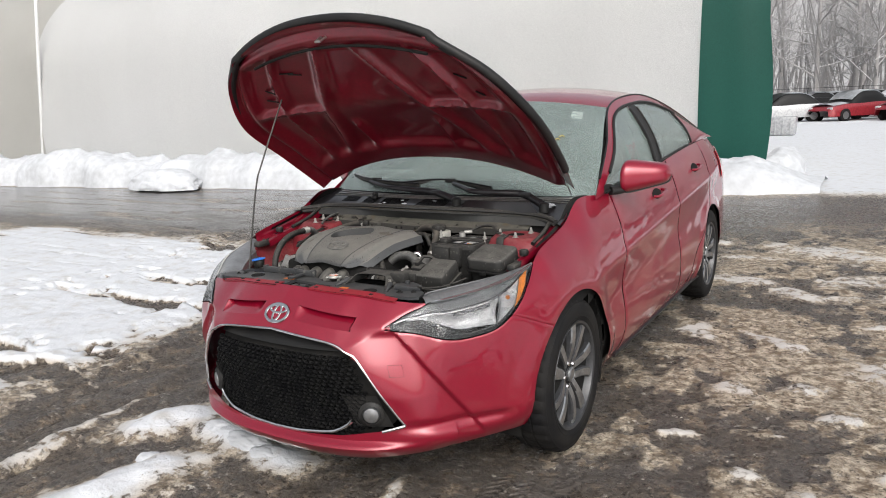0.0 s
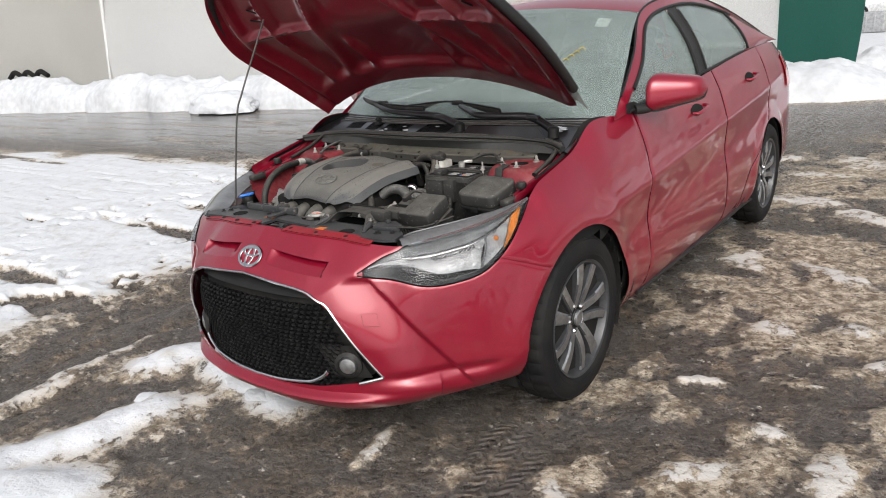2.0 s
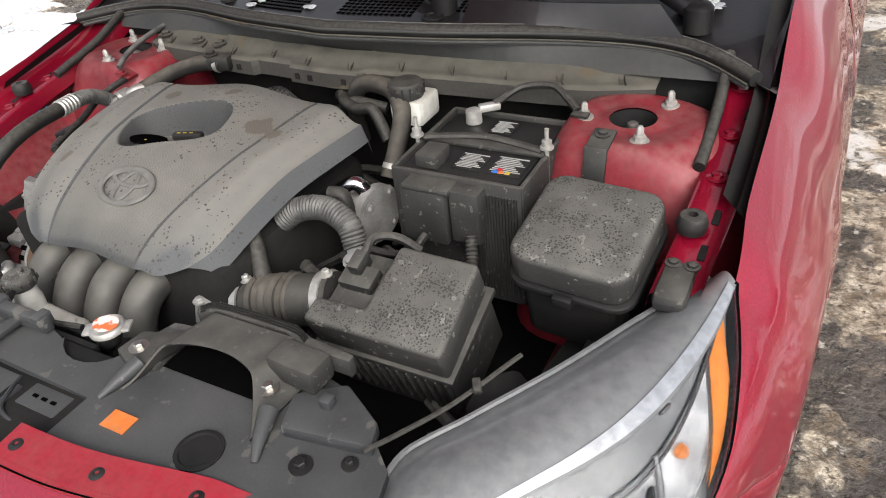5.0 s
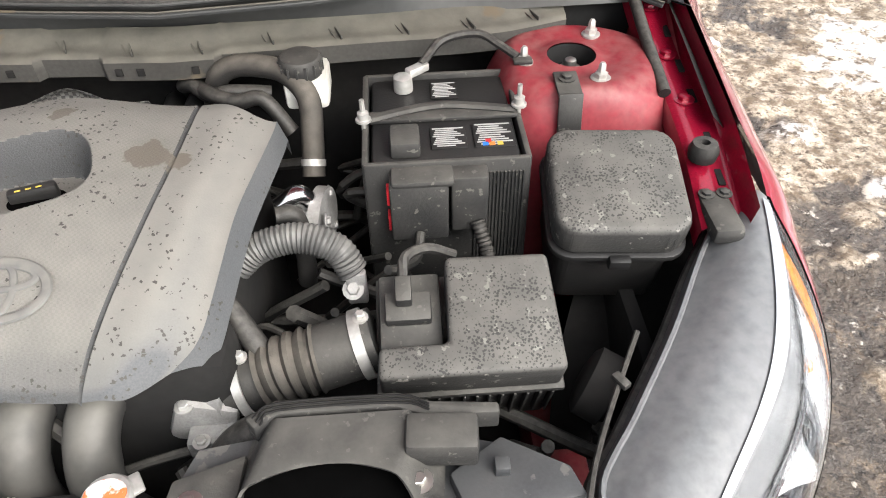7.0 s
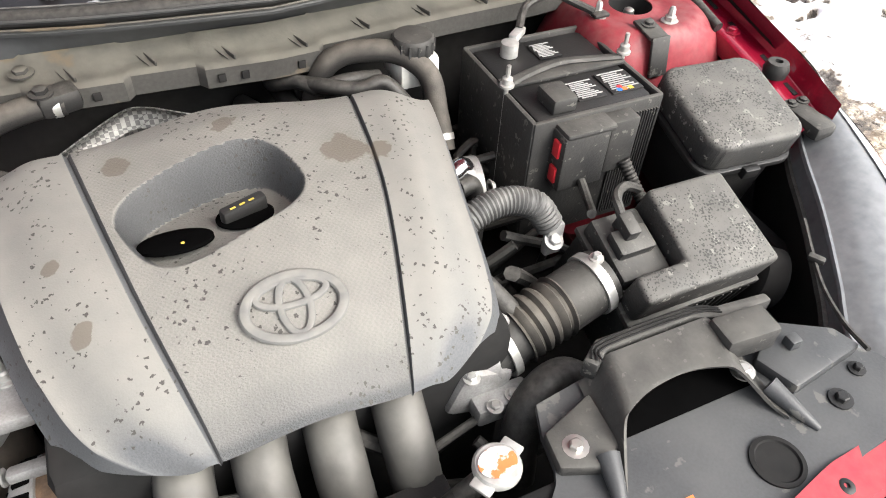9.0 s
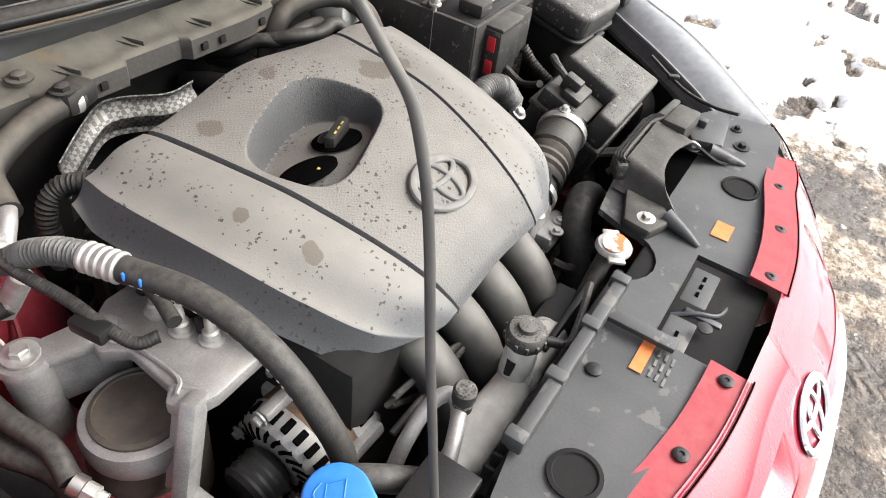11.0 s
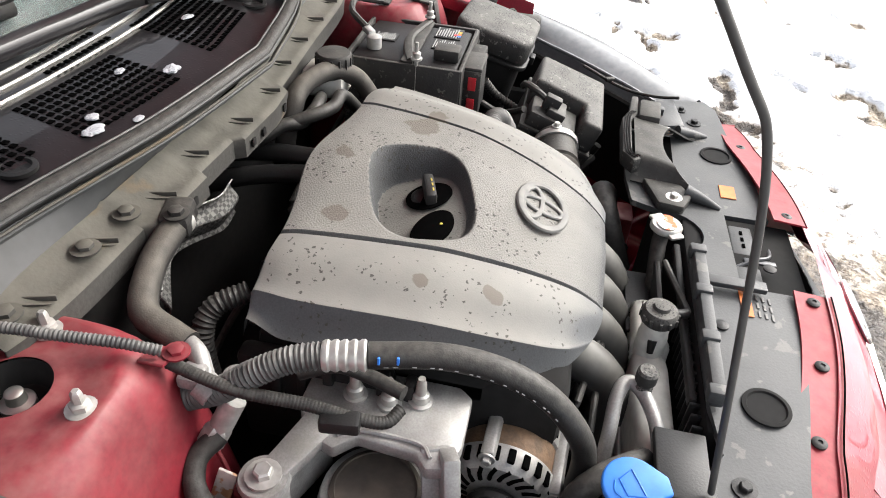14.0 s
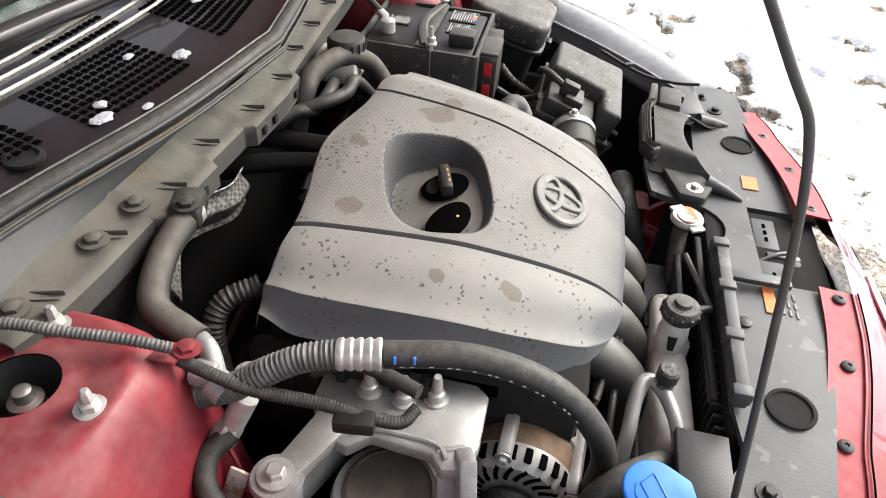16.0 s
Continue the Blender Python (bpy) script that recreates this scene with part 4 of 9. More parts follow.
for side in (1, -1):
    bm = bm_new()
    tube(bm, grille_curve(0, 4, side, 12, 0.0), 0.0060, 8, smooth=False, flat=0.8)
    tube(bm, [grille_curve(4, 5, side, 6, 0.004)[k] for k in range(7)], 0.006, 8, smooth=False)
    part("grille_trim", bm, CHROME, bumper, "chrome trim along the intake's edge")
    bm = bm_new()
    tube(bm, [nose(side * x, z, -0.006) for x, z in ((0.0, 0.276), (0.12, 0.280), (0.24, 0.292), (0.285, 0.305), (0.32, 0.326), (0.335, 0.342))], 0.0065, 8, n=8)
    part("lower_trim", bm, CHROME, bumper, "chrome trim under the intake")
    bm = bm_new()
    c = nose(side * 0.405, 0.362, -0.022)
    d = (nose(side * 0.405, 0.362, 0.1) - c).normalized()
    m = axis_matrix(c, c + d)
    lathe(bm, [(0.046, -0.004), (0.046, 0.004), (0.034, 0.012), (0.031, 0.004), (0.012, -0.012)], m, 28)
    fog = part("fog_lamp", bm, PLASTIC, bumper, "round fog lamp in black bezel")
    bm = bm_new()
    lathe(bm, [(0.031, 0.004), (0.026, 0.013), (0.012, 0.017)], m, 28)
    part("fog_lens", bm, RIMCUT, fog, "clear fog lamp glass")
    bm = bm_new()
    surface(bm, lambda u, v: nose(side * (0.345 + 0.13 * u - 0.05 * v), 0.312 + 0.12 * v, -0.030), 10, 10)
    part("fog_panel", bm, PLASTIC, bumper, "black panel round the fog lamp")
# square cover of the towing eye
bm = bm_new()
sq = [(0.405, 0.535), (0.445, 0.530), (0.450, 0.492), (0.410, 0.495)]
tube(bm, [nose(x + 0.06, z + 0.01, 0.0005) for x, z in sq + sq[:1]], 0.0006, 5, smooth=False)
part("tow_cover", bm, DARK, bumper, "outline of the towing eye cover")

# red top flange of the nose with black clips, and the black cover behind it
for side in (1, -1):
    bm = bm_new()

    def flange(u, v, side=side):
        x = 0.085 + 0.42 * u
        p = nose(x, spline(TOPZ, s_at(x)) - 0.001, 0.0)
        w = 0.050 * (1 - v) * (1 - max(0.0, (u - 0.93) / 0.07) ** 2) ** 0.5 - 0.008
        return Vector((side * p.x, p.y + w, p.z + 0.001 - 0.004 * v))
    surface(bm, flange, 40, 6, thick=0.003)
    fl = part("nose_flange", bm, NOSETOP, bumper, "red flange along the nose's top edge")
    bm = bm_new()
    tube(bm, [flange(k / 40, 1.0) + Vector((0, 0.002, 0.003)) for k in range(41)], 0.0011, 6, smooth=False)
    part("flange_gap", bm, HOLE, fl, "dark joint beside the flange")
    for x, y, z in ((0.388, -0.622, 0.766), (0.243, -0.652, 0.773), (0.105, -0.672, 0.777)):
        bm = bm_new()
        p = flange((x - 0.085) / 0.42, 0.45)
        lathe(bm, [(0.0085, 0), (0.0085, 0.002), (0.006, 0.0035), (0.003, 0.0036), (0.0025, 0.002)], Matrix.Translation(p + Vector((0, 0, 0.001))), 16)
        part("clip", bm, PLASTIC, fl)

ZC = 0.768


def zc(x):
    """Height of the cover panel: the left half lies a little lower."""
    return 0.7605 - 0.0075 * smoothstep(-0.08, 0.10, x) - 0.012 * smoothstep(0.25, 0.46, -x)


panel = thing("radiator_cover", "dusty black plastic panel over the radiator support", "cover panel")


def front_y(x):
    p = nose(abs(x), spline(TOPZ, s_at(abs(x))) - 0.001)
    return p.y + 0.040


def cover_outline(side):
    """Half of the cover's plan, from the latch opening outwards and back."""
    xs = [0.10 + 0.36 * k / 8 for k in range(9)]
    rows = [(side * x, front_y(x)) for x in xs] + [(side * 0.492, -0.600), (side * 0.478, -0.545), (side * 0.452, -0.522), (side * 0.385, -0.525)]
    return rows


right = [(-0.082, -0.595), (-0.082, front_y(0.10))] + cover_outline(-1) + [(-0.36, -0.543), (-0.30, -0.533), (-0.04, -0.531), (-0.015, -0.538)]
capn = [(0.03 + 0.055 * math.cos(a), -0.503 + 0.055 * math.sin(a)) for a in [radians(v) for v in range(215, 361, 18)]]
left = [(0.10, -0.455), (0.17, -0.445), (0.30, -0.446), (0.385, -0.470)]
outline = right + capn + [(0.088, -0.487)] + left + list(reversed(cover_outline(1))) + [(0.098, front_y(0.10)), (0.098, -0.595)]
bm = bm_new()
prism(bm, outline, -0.010, 0.0)
bmesh.ops.triangulate(bm, faces=bm.faces[:])
for v in bm.verts:
    v.co.z += zc(v.co.x)
part("sheet", bm, SLATE, panel)
bm = bm_new()
# upturned strip along the radiator and ribs
box(bm, (-0.17, -0.537, ZC + 0.006), (0.27, 0.016, 0.022), 0.003)
for k in range(4):
    box(bm, (-0.30 + 0.085 * k, -0.535, ZC + 0.012), (0.016, 0.022, 0.018), 0.003)
box(bm, (-0.09, -0.580, ZC + 0.003), (0.018, 0.085, 0.008), 0.002)
part("rear_rim", bm, SLATE, panel)
# air scoop that feeds the filter box
bm = bm_new()


def scoop(u, v):
    k = smoothstep(0.0, 0.16, u) * smoothstep(1.0, 0.80, u)
    xl, xr = 0.152 - 0.022 * v, 0.335 - 0.012 * v
    y = -0.452 - 0.088 * v - 0.030 * v * (1 - k) + 0.042 * v * v * math.sin(math.pi * u) ** 0.7
    return Vector((xl + (xr - xl) * u, y, 0.7545 + (0.036 - 0.004 * v) * k))


surface(bm, scoop, 44, 16, thick=0.003)
part("air_scoop", bm, DUSTY, panel, "flared air scoop open to the front")
# flat black sheet stands in for the shade under the scoop's roof
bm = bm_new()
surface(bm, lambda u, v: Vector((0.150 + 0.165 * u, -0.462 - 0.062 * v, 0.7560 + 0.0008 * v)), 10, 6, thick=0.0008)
part("scoop_mouth", bm, HOLE, panel, "black sheet that paints the scoop's inner shade")
for x0, x1 in ((0.128, 0.112), (0.324, 0.345)):
    bm = bm_new()
    tube(bm, [(x0, -0.535, 0.766), (x0 * 0.5 + x1 * 0.5, -0.565, 0.760), (x1, -0.590, 0.753)], 0.010, 10, ends=(0.012, 0.004))
    part("scoop_wall", bm, SLATE, panel)
bm = bm_new()
prism(bm, [(0.150, -0.450), (0.176, -0.432), (0.292, -0.432), (0.322, -0.444), (0.385, -0.450), (0.385, -0.462), (0.318, -0.460), (0.288, -0.448), (0.180, -0.448), (0.160, -0.462)], 0.768, 0.794, 0.003)
part("scoop_rim", bm, DUSTY, panel, "raised rim behind the scoop")
for k in range(3):
    bm = bm_new()
    tube(bm, [(0.158 + 0.004 * k, -0.452 - 0.004 * k, 0.7955), (0.180, -0.437 - 0.004 * k, 0.7955), (0.29, -0.437 - 0.004 * k, 0.7955), (0.32, -0.449 - 0.003 * k, 0.7955)], 0.0012, 5, n=4)
    part("rim_groove", bm, DARK, panel)
bm = bm_new()
box(bm, (0.330, -0.480, 0.784), (0.066, 0.038, 0.034), 0.005, Matrix.Rotation(radians(-4), 4, "Z"))
part("resonator", bm, DUSTY, panel, "small dusty box beside the scoop")
bm = bm_new()
prism(bm, [(0.334, -0.505), (0.385, -0.470), (0.445, -0.505), (0.455, -0.535), (0.350, -0.550)], 0.75, 0.768, 0.004)
box(bm, (0.382, -0.505, 0.773), (0.014, 0.014, 0.014), 0.002)
part("raised_pad", bm, SLATE, panel)
bm = bm_new()
prism(bm, [(0.085, -0.492), (0.150, -0.470), (0.146, -0.530), (0.118, -0.545), (0.080, -0.530)], 0.75, 0.767, 0.004)
part("bolt_pad", bm, DUSTY, panel)
for x, y in ((-0.288, -0.595), (0.280, -0.601)):
    bm = bm_new()
    lathe(bm, [(0.027, 0.0), (0.027, 0.0025), (0.0225, 0.003), (0.021, 0.0008)], Matrix.Translation((x, y, zc(x))), 32)
    part("round_recess", bm, DARK, panel, "round opening in the panel")
for x, y, r in ((0.307, -0.513, 0.011), (0.105, -0.516, 0.011), (0.392, -0.573, 0.011), (-0.395, -0.560, 0.011), (0.438, -0.552, 0.008), (-0.425, -0.572, 0.008)):
    bm = bm_new()
    bolt(bm, (x, y, zc(x) + (0.018 if 0.3 < x < 0.31 else 0.012 if 0.1 < x < 0.11 else 0.0)), r * 0.62, 0.007, washer=1.9)
    part("bolt", bm, STEEL if r > 0.01 and abs(x) < 0.35 else PLASTIC, panel, "zinc bolt with washer" if r > 0.01 and abs(x) < 0.35 else "")
for x, y in ((-0.165, -0.560), (-0.03, -0.640)):
    bm = bm_new()
    lathe(bm, [(0.009, 0), (0.009, 0.002), (0.005, 0.0035)], Matrix.Translation((x, y, zc(x))), 16)
    part("push_clip", bm, PLASTIC, panel)
# warning stickers: orange field and unreadable lines
for x, y, w, h in ((-0.115, -0.596, 0.050, 0.014), (0.165, -0.607, 0.036, 0.024)):
    bm = bm_new()
    box(bm, (x, y, zc(x) + 0.0012), (w, h, 0.0012))
    part("sticker", bm, ORANGE, panel, "worn orange warning sticker")
for k in range(3):
    for q in range(3):
        bm = bm_new()
        box(bm, (-0.100 - 0.016 * q - 0.002 * k, -0.611 - 0.008 * k, zc(-0.12) + 0.001), (0.012 - 0.002 * ((q + k) % 2), 0.003, 0.0008))
        part("print_line", bm, BADGEGREY, panel)
# latch in the nose opening
latch = thing("hood_latch", "black hood latch in the opening behind the nose", "latch")
bm = bm_new()
box(bm, (0.008, -0.640, ZC - 0.050), (0.176, 0.100, 0.06), 0.004)
part("well", bm, DARK, latch)
bm = bm_new()
box(bm, (0.045, -0.616, ZC - 0.030), (0.070, 0.034, 0.022), 0.003)
box(bm, (-0.048, -0.616, ZC - 0.030), (0.060, 0.034, 0.022), 0.003)
box(bm, (0.0, -0.640, ZC - 0.040), (0.050, 0.050, 0.010), 0.002)
part("housing", bm, SLATE, latch, "dusty black latch housing")
for x in (-0.062, -0.048, 0.030, 0.046, 0.062):
    bm = bm_new()
    box(bm, (x, -0.616, ZC - 0.0185), (0.008, 0.004, 0.002))
    part("slot", bm, HOLE, latch)
bm = bm_new()
tube(bm, [(-0.02, -0.600, ZC - 0.022), (-0.005, -0.625, ZC - 0.016), (0.010, -0.648, ZC - 0.018), (0.05, -0.655, ZC - 0.026)], 0.003, 8)
box(bm, (-0.004, -0.634, ZC - 0.022), (0.010, 0.045, 0.010), 0.002)
part("catch", bm, RIM, latch, "dark steel catch lever")

# ---- headlamps ----
for side in (1, -1):
    lamp = new("headlamp")
    lamp.parent = car
    tagged(lamp, "clear headlamp with grey housing and amber marker")

    def lamp_in(u, v, deep):
        s = 0.472 + 0.668 * u
        z0, z1 = spline(LAMP_LOW, s), min(spline(TOPZ, s), spline(LAMP_TIP, s))
        return skin(s, z0 + (z1 - z0) * v, side, -deep)

    bm = bm_new()
    surface(bm, lambda u, v: lamp_in(u, v, -0.0012), 90, 30)
    bmesh.ops.solidify(bm, geom=bm.faces[:], thickness=0.003)
    ob = part("lens", bm, LENS, lamp, "clear lamp lens")
    ob.visible_shadow = False
    bm = bm_new()
    tube(bm, [lamp_in(k / 60, 0.0, 0.0) for k in range(61)] + [lamp_in(1.0, k / 6, 0.0) for k in range(1, 7)], 0.0020, 8, smooth=False)
    part("lens_seal", bm, HOLE, lamp, "black seal round the lens")
    bm = bm_new()
    tube(bm, [lamp_in(0.25 * k / 20, 1.0, 0.0) for k in range(21)], 0.0018, 8, smooth=False)
    part("lens_seal", bm, HOLE, lamp, "black seal round the lens")

    def bezel_top(u):
        return 0.09 + 0.46 * smoothstep(0.42, 0.12, u)

    def divider(v):
        return 0.56 + 0.10 * v ** 0.8

    def amber_edge(v):
        return 0.70 + 0.20 * v

    def strip_low(u):
        return 0.74 - 0.10 * smoothstep(0.0, 0.2, u) + 0.12 * u

    def zone(nm, ua, ub, lo, hi, deep, mat, label="", nu=50, nv=30):
        """A patch of the lamp's inside between two slanting ends and two long edges."""
        def f(a, b):
            v = lo(ua(b) + (ub(b) - ua(b)) * a) * (1 - b) + hi(ua(b) + (ub(b) - ua(b)) * a) * b
            u = ua(v) + (ub(v) - ua(v)) * a
            return lamp_in(u, v, deep(a, b))
        bm = bm_new()
        surface(bm, f, nu, nv)
        return part(nm, bm, mat, lamp, label)

    def bowl(a, b, ca, cb, ra, rb, depth):
        return 0.016 + depth * max(0.0, 1 - ((a - ca) / ra) ** 2 - ((b - cb) / rb) ** 2) ** 0.6
    zone("bezel", lambda v: 0.0, lambda v: amber_edge(v), lambda u: 0.0, bezel_top, lambda a, b: 0.010 + 0.010 * b, LAMPSMOKE, "smoky grey bezel", 90)
    zone("dark_insert", lambda v: 0.13, lambda v: 0.34, lambda u: 0.05 + 0.06 * smoothstep(0.22, 0.13, u), lambda u: bezel_top(u) - 0.05, lambda a, b: 0.0085 + 0.010 * b, MESHBLACK, "black insert of the bezel")
    zone("main_reflector", lambda v: 0.10 + 0.02 * v, divider, bezel_top, strip_low, lambda a, b: bowl(a, b, 0.62, 0.42, 0.42, 0.75, 0.060), REFLECT, "bright bowl reflector")
    zone("side_reflector", divider, amber_edge, bezel_top, strip_low, lambda a, b: bowl(a, b, 0.5, 0.6, 0.5, 0.4, 0.030), REFLECT, "bright side reflector")
    zone("amber", amber_edge, lambda v: min(0.985, amber_edge(v) + 0.14 - 0.03 * v), lambda u: 0.03, lambda u: 0.72, lambda a, b: 0.010, AMBER, "amber side marker")
    zone("outer_strip", amber_edge, lambda v: 1.0, lambda u: 0.02, lambda u: 1.0, lambda a, b: 0.016, LAMPGREY, "", 30)
    zone("upper_strip", lambda v: 0.02, lambda v: 1.0, strip_low, lambda u: 1.0, lambda a, b: 0.013, LAMPWHITE, "", 90)
    bm = bm_new()
    tube(bm, [lamp_in(divider(v), v, 0.012) for v in [0.10 + 0.66 * k / 12 for k in range(13)]], 0.004, 8, n=2)
    part("lamp_divider", bm, LAMPGREY, lamp, "grey bar between the reflectors")
    bm = bm_new()
    tube(bm, [lamp_in(0.13 + 0.50 * k / 30, bezel_top(0.13 + 0.50 * k / 30), 0.011) for k in range(31)], 0.0014, 8, smooth=False)
    part("bezel_edge", bm, LAMPGREY, lamp)
    for w, mat, vv in ((0.0022, CHROME, 0.0), (0.0014, MESHBLACK, 0.06)):
        bm = bm_new()
        tube(bm, [lamp_in(0.05 + 0.84 * k / 30, min(0.985, strip_low(0.05 + 0.84 * k / 30) + vv * (1 - 0.35 * k / 30)), 0.010) for k in range(31)], w, 6, smooth=False)
        part("strip_line", bm, mat, lamp)
    for k in range(9):
        # small steps along the reflector's upper edge
        u = 0.36 + 0.024 * k
        bm = bm_new()
        c = lamp_in(u, strip_low(u) - 0.09, 0.022)
        box(bm, c, (0.012, 0.014, 0.012), 0.0015, Matrix.Rotation(radians(-35 * side), 4, "Z"))
        part("facet", bm, STRIP if k % 2 else CHROME, lamp)
    bm = bm_new()
    c = lamp_in(0.71, 0.70, 0.040)
    out = (lamp_in(0.71, 0.70, 0.0) - c).normalized()
    lathe(bm, [(0.017, 0.0), (0.018, 0.010), (0.014, 0.012), (0.009, 0.004), (0.005, 0.018), (0.003, 0.022)], axis_matrix(c, c + out), 12)
    part("bulb_ring", bm, CHROME, lamp)
    bm = bm_new()
    c = lamp_in(0.70, 0.42, 0.030)
    lathe(bm, [(0.008, 0.0), (0.008, 0.006), (0.004, 0.010)], axis_matrix(c, c + out), 12)
    part("indicator_bulb", bm, AMBER, lamp, "orange indicator bulb")
    # grey housing that reaches inboard under the hood's edge
    bm = bm_new()
    INNER = [(0.0, (0.470, -0.570)), (0.15, (0.462, -0.515)), (0.35, (0.505, -0.452)), (0.6, (0.580, -0.345)), (0.8, (0.640, -0.250)), (1.0, (0.705, -0.165))]

    def housing(u, v):
        s = 0.62 + 0.52 * u
        a = skin(s, spline(TOPZ, s) - 0.001, 1)
        ix, iy = spline([(k, p[0]) for k, p in INNER], u), spline([(k, p[1]) for k, p in INNER], u)
        b = Vector((ix, iy, 0.735 + 0.04 * u))
        p = a.lerp(b, v)
        p.z += 0.016 * math.sin(math.pi * min(1, v * 1.15)) - 0.03 * smoothstep(0.9, 1.0, v)
        p.x *= side
        return p
    surface(bm, housing, 60, 24)
    part("lamp_housing", bm, LAMPGREY, lamp, "grey plastic lamp housing")
    bm = bm_new()
    surface(bm, lambda u, v: housing(0.06 + 0.92 * u, 0.02 + 0.17 * v * (0.25 + 0.75 * u)) + Vector((0, 0, 0.0025)), 40, 5)
    part("bright_strip", bm, STRIP, lamp, "bright strip along the lamp's top edge")
    bm = bm_new()
    tube(bm, [housing(k / 12, 0.90) + Vector((0, 0, 0.003)) for k in range(13)], 0.0035, 6, n=3)
    part("housing_rim", bm, LAMPGREY, lamp)
    bm = bm_new()
    tube(bm, [housing(k / 12, 0.985) + Vector((0, 0, 0.002)) for k in range(13)], 0.006, 6, n=3)
    part("housing_seal", bm, HOSE, lamp)
    bm = bm_new()
    surface(bm, lambda u, v: housing(u, 1.0) + Vector((0, 0.0, -0.20 * v)), 30, 3)
    part("lamp_back", bm, PLASTIC, lamp)
    bm = bm_new()
    c = housing(0.5, 1.0) + Vector((-0.02 * side, 0.02, -0.05))
    lathe(bm, [(0.042, 0.0), (0.042, 0.03), (0.034, 0.036), (0.015, 0.04)], axis_matrix(c, c + Vector((-0.8 * side, 0.5, 0.2))), 24)
    part("bulb_cap", bm, DARK, lamp)

# ---- mirrors, handles, wipers, marks ----
for side in (1, -1):
    mir = new("door_mirror")
    mir.parent = car
    tagged(mir, "red door mirror with black lower edge")
    bm = bm_new()

    def shell(u, v):
        a = math.pi * u
        # tall inner end, blunt narrower outer end
        c = Vector((0.790, 0.690, 1.036)).lerp(Vector((0.990, 0.795, 1.052)), v)
        end = (1 - abs(2 * v - 1) ** 7) ** 0.30
        hgt, dep = 0.096 * (1 - 0.50 * v) * max(0.02, end), 0.100 * (1 - 0.25 * v) * max(0.02, end)
        ca, sa = math.cos(a), math.sin(a)
        z = math.copysign(abs(ca) ** 0.72, ca) * hgt * (1.0 if ca > 0 else 0.74)
        return Vector((side * c.x, c.y - dep * abs(sa) ** 0.78 + 0.035, c.z - 0.004 + z))
    surface(bm, shell, 26, 26)
    part("mirror_shell", bm, PAINT, mir)
    bm = bm_new()
    surface(bm, lambda u, v: shell(0.86 + 0.14 * u, v) + Vector((0, 0.002, -0.006)), 8, 26, thick=0.008)
    surface(bm, lambda u, v: shell(1.0, v).lerp(shell(0.0, v), u) + Vector((0, -0.004, 0)), 8, 26)
    part("mirror_frame", bm, PLASTIC, mir, "black mirror frame")
    bm = bm_new()
    tube(bm, [(side * 0.755, 0.635, 0.985), (side * 0.790, 0.680, 0.985), (side * 0.825, 0.725, 1.002)], 0.026, 12, flat=0.8)
    part("mirror_foot", bm, PLASTIC, mir)
    for y0, z0 in ((1.30, 0.895), (2.20, 0.955)):
        s0 = y0 + 1.35
        ob = DOORS["front_door" if y0 < 1.5 else "rear_door", side]
        bm = bm_new()
        tube(bm, [skin(s0 + d, z0 + 0.012 * d / 0.1, side, q) for d, q in ((-0.085, 0.0), (-0.07, 0.028), (0.0, 0.034), (0.07, 0.028), (0.085, 0.0))], 0.010, 10, flat=0.8)
        part("door_handle", bm, PAINT, ob, "red pull handle")
        bm = bm_new()
        surface(bm, lambda u, v: skin(s0 - 0.10 + 0.16 * u, z0 + 0.028 * (2 * v - 1) * math.sin(math.pi * (0.1 + 0.8 * u)), side, 0.0015), 14, 6)
        part("handle_cup", bm, DARK, ob)
    # sill trim and window edge strip
    bm = bm_new()
    tube(bm, [side_glass(0.06 + 0.70 * k / 14, 0.02, side, 0.004) for k in range(15)], 0.006, 6, n=2)
    part("window_strip", bm, PLASTIC, car, "black strip under the side windows")
    bm = bm_new()
    tube(bm, [skin(1.90 + 1.75 * k / 10, 0.215, side, 0.004) for k in range(11)], 0.010, 8, n=2)
    part("sill_edge", bm, PLASTIC, car)
    bm = bm_new()
    tube(bm, [along(RAIL, 0.04 + 0.9 * k / 30) * 1.0 if side > 0 else Vector((-along(RAIL, 0.04 + 0.9 * k / 30).x, *along(RAIL, 0.04 + 0.9 * k / 30)[1:])) for k in range(31)], 0.005, 6, smooth=False)
    part("roof_channel", bm, PLASTIC, car)
    # lower black triangle ahead of the mirror
    bm = bm_new()
    surface(bm, lambda u, v: side_glass(0.05 + 0.055 * u, 0.02 + (0.40 - 0.34 * u) * v, side, 0.0015), 8, 8)
    part("mirror_triangle", bm, PLASTIC, car)
    # amber-red tail lamp that wraps the corner
    bm = bm_new()
    surface(bm, lambda u, v: skin(4.42 + 0.36 * u, 0.80 + 0.20 * v + 0.03 * u, side, 0.006), 14, 10, thick=-0.004)
    part("tail_lamp", bm, TAILRED, car, "red tail lamp")

WIPERS = (([(0.595, 0.243, 0.962), (0.48, 0.280, 1.002), (0.36, 0.252, 1.010), (0.245, 0.247, 1.014), (0.16, 0.300, 1.024), (0.07, 0.365, 1.034)],
           [(0.285, 0.352, 1.012), (0.10, 0.388, 1.030), (-0.05, 0.398, 1.036), (-0.233, 0.350, 1.022)]),
          ([(0.18, 0.202, 0.976), (0.03, 0.262, 1.002), (-0.13, 0.290, 1.008), (-0.29, 0.318, 1.014), (-0.46, 0.400, 1.030)],
           [(-0.12, 0.350, 1.020), (-0.34, 0.375, 1.026), (-0.52, 0.445, 1.034), (-0.66, 0.530, 1.040)]))
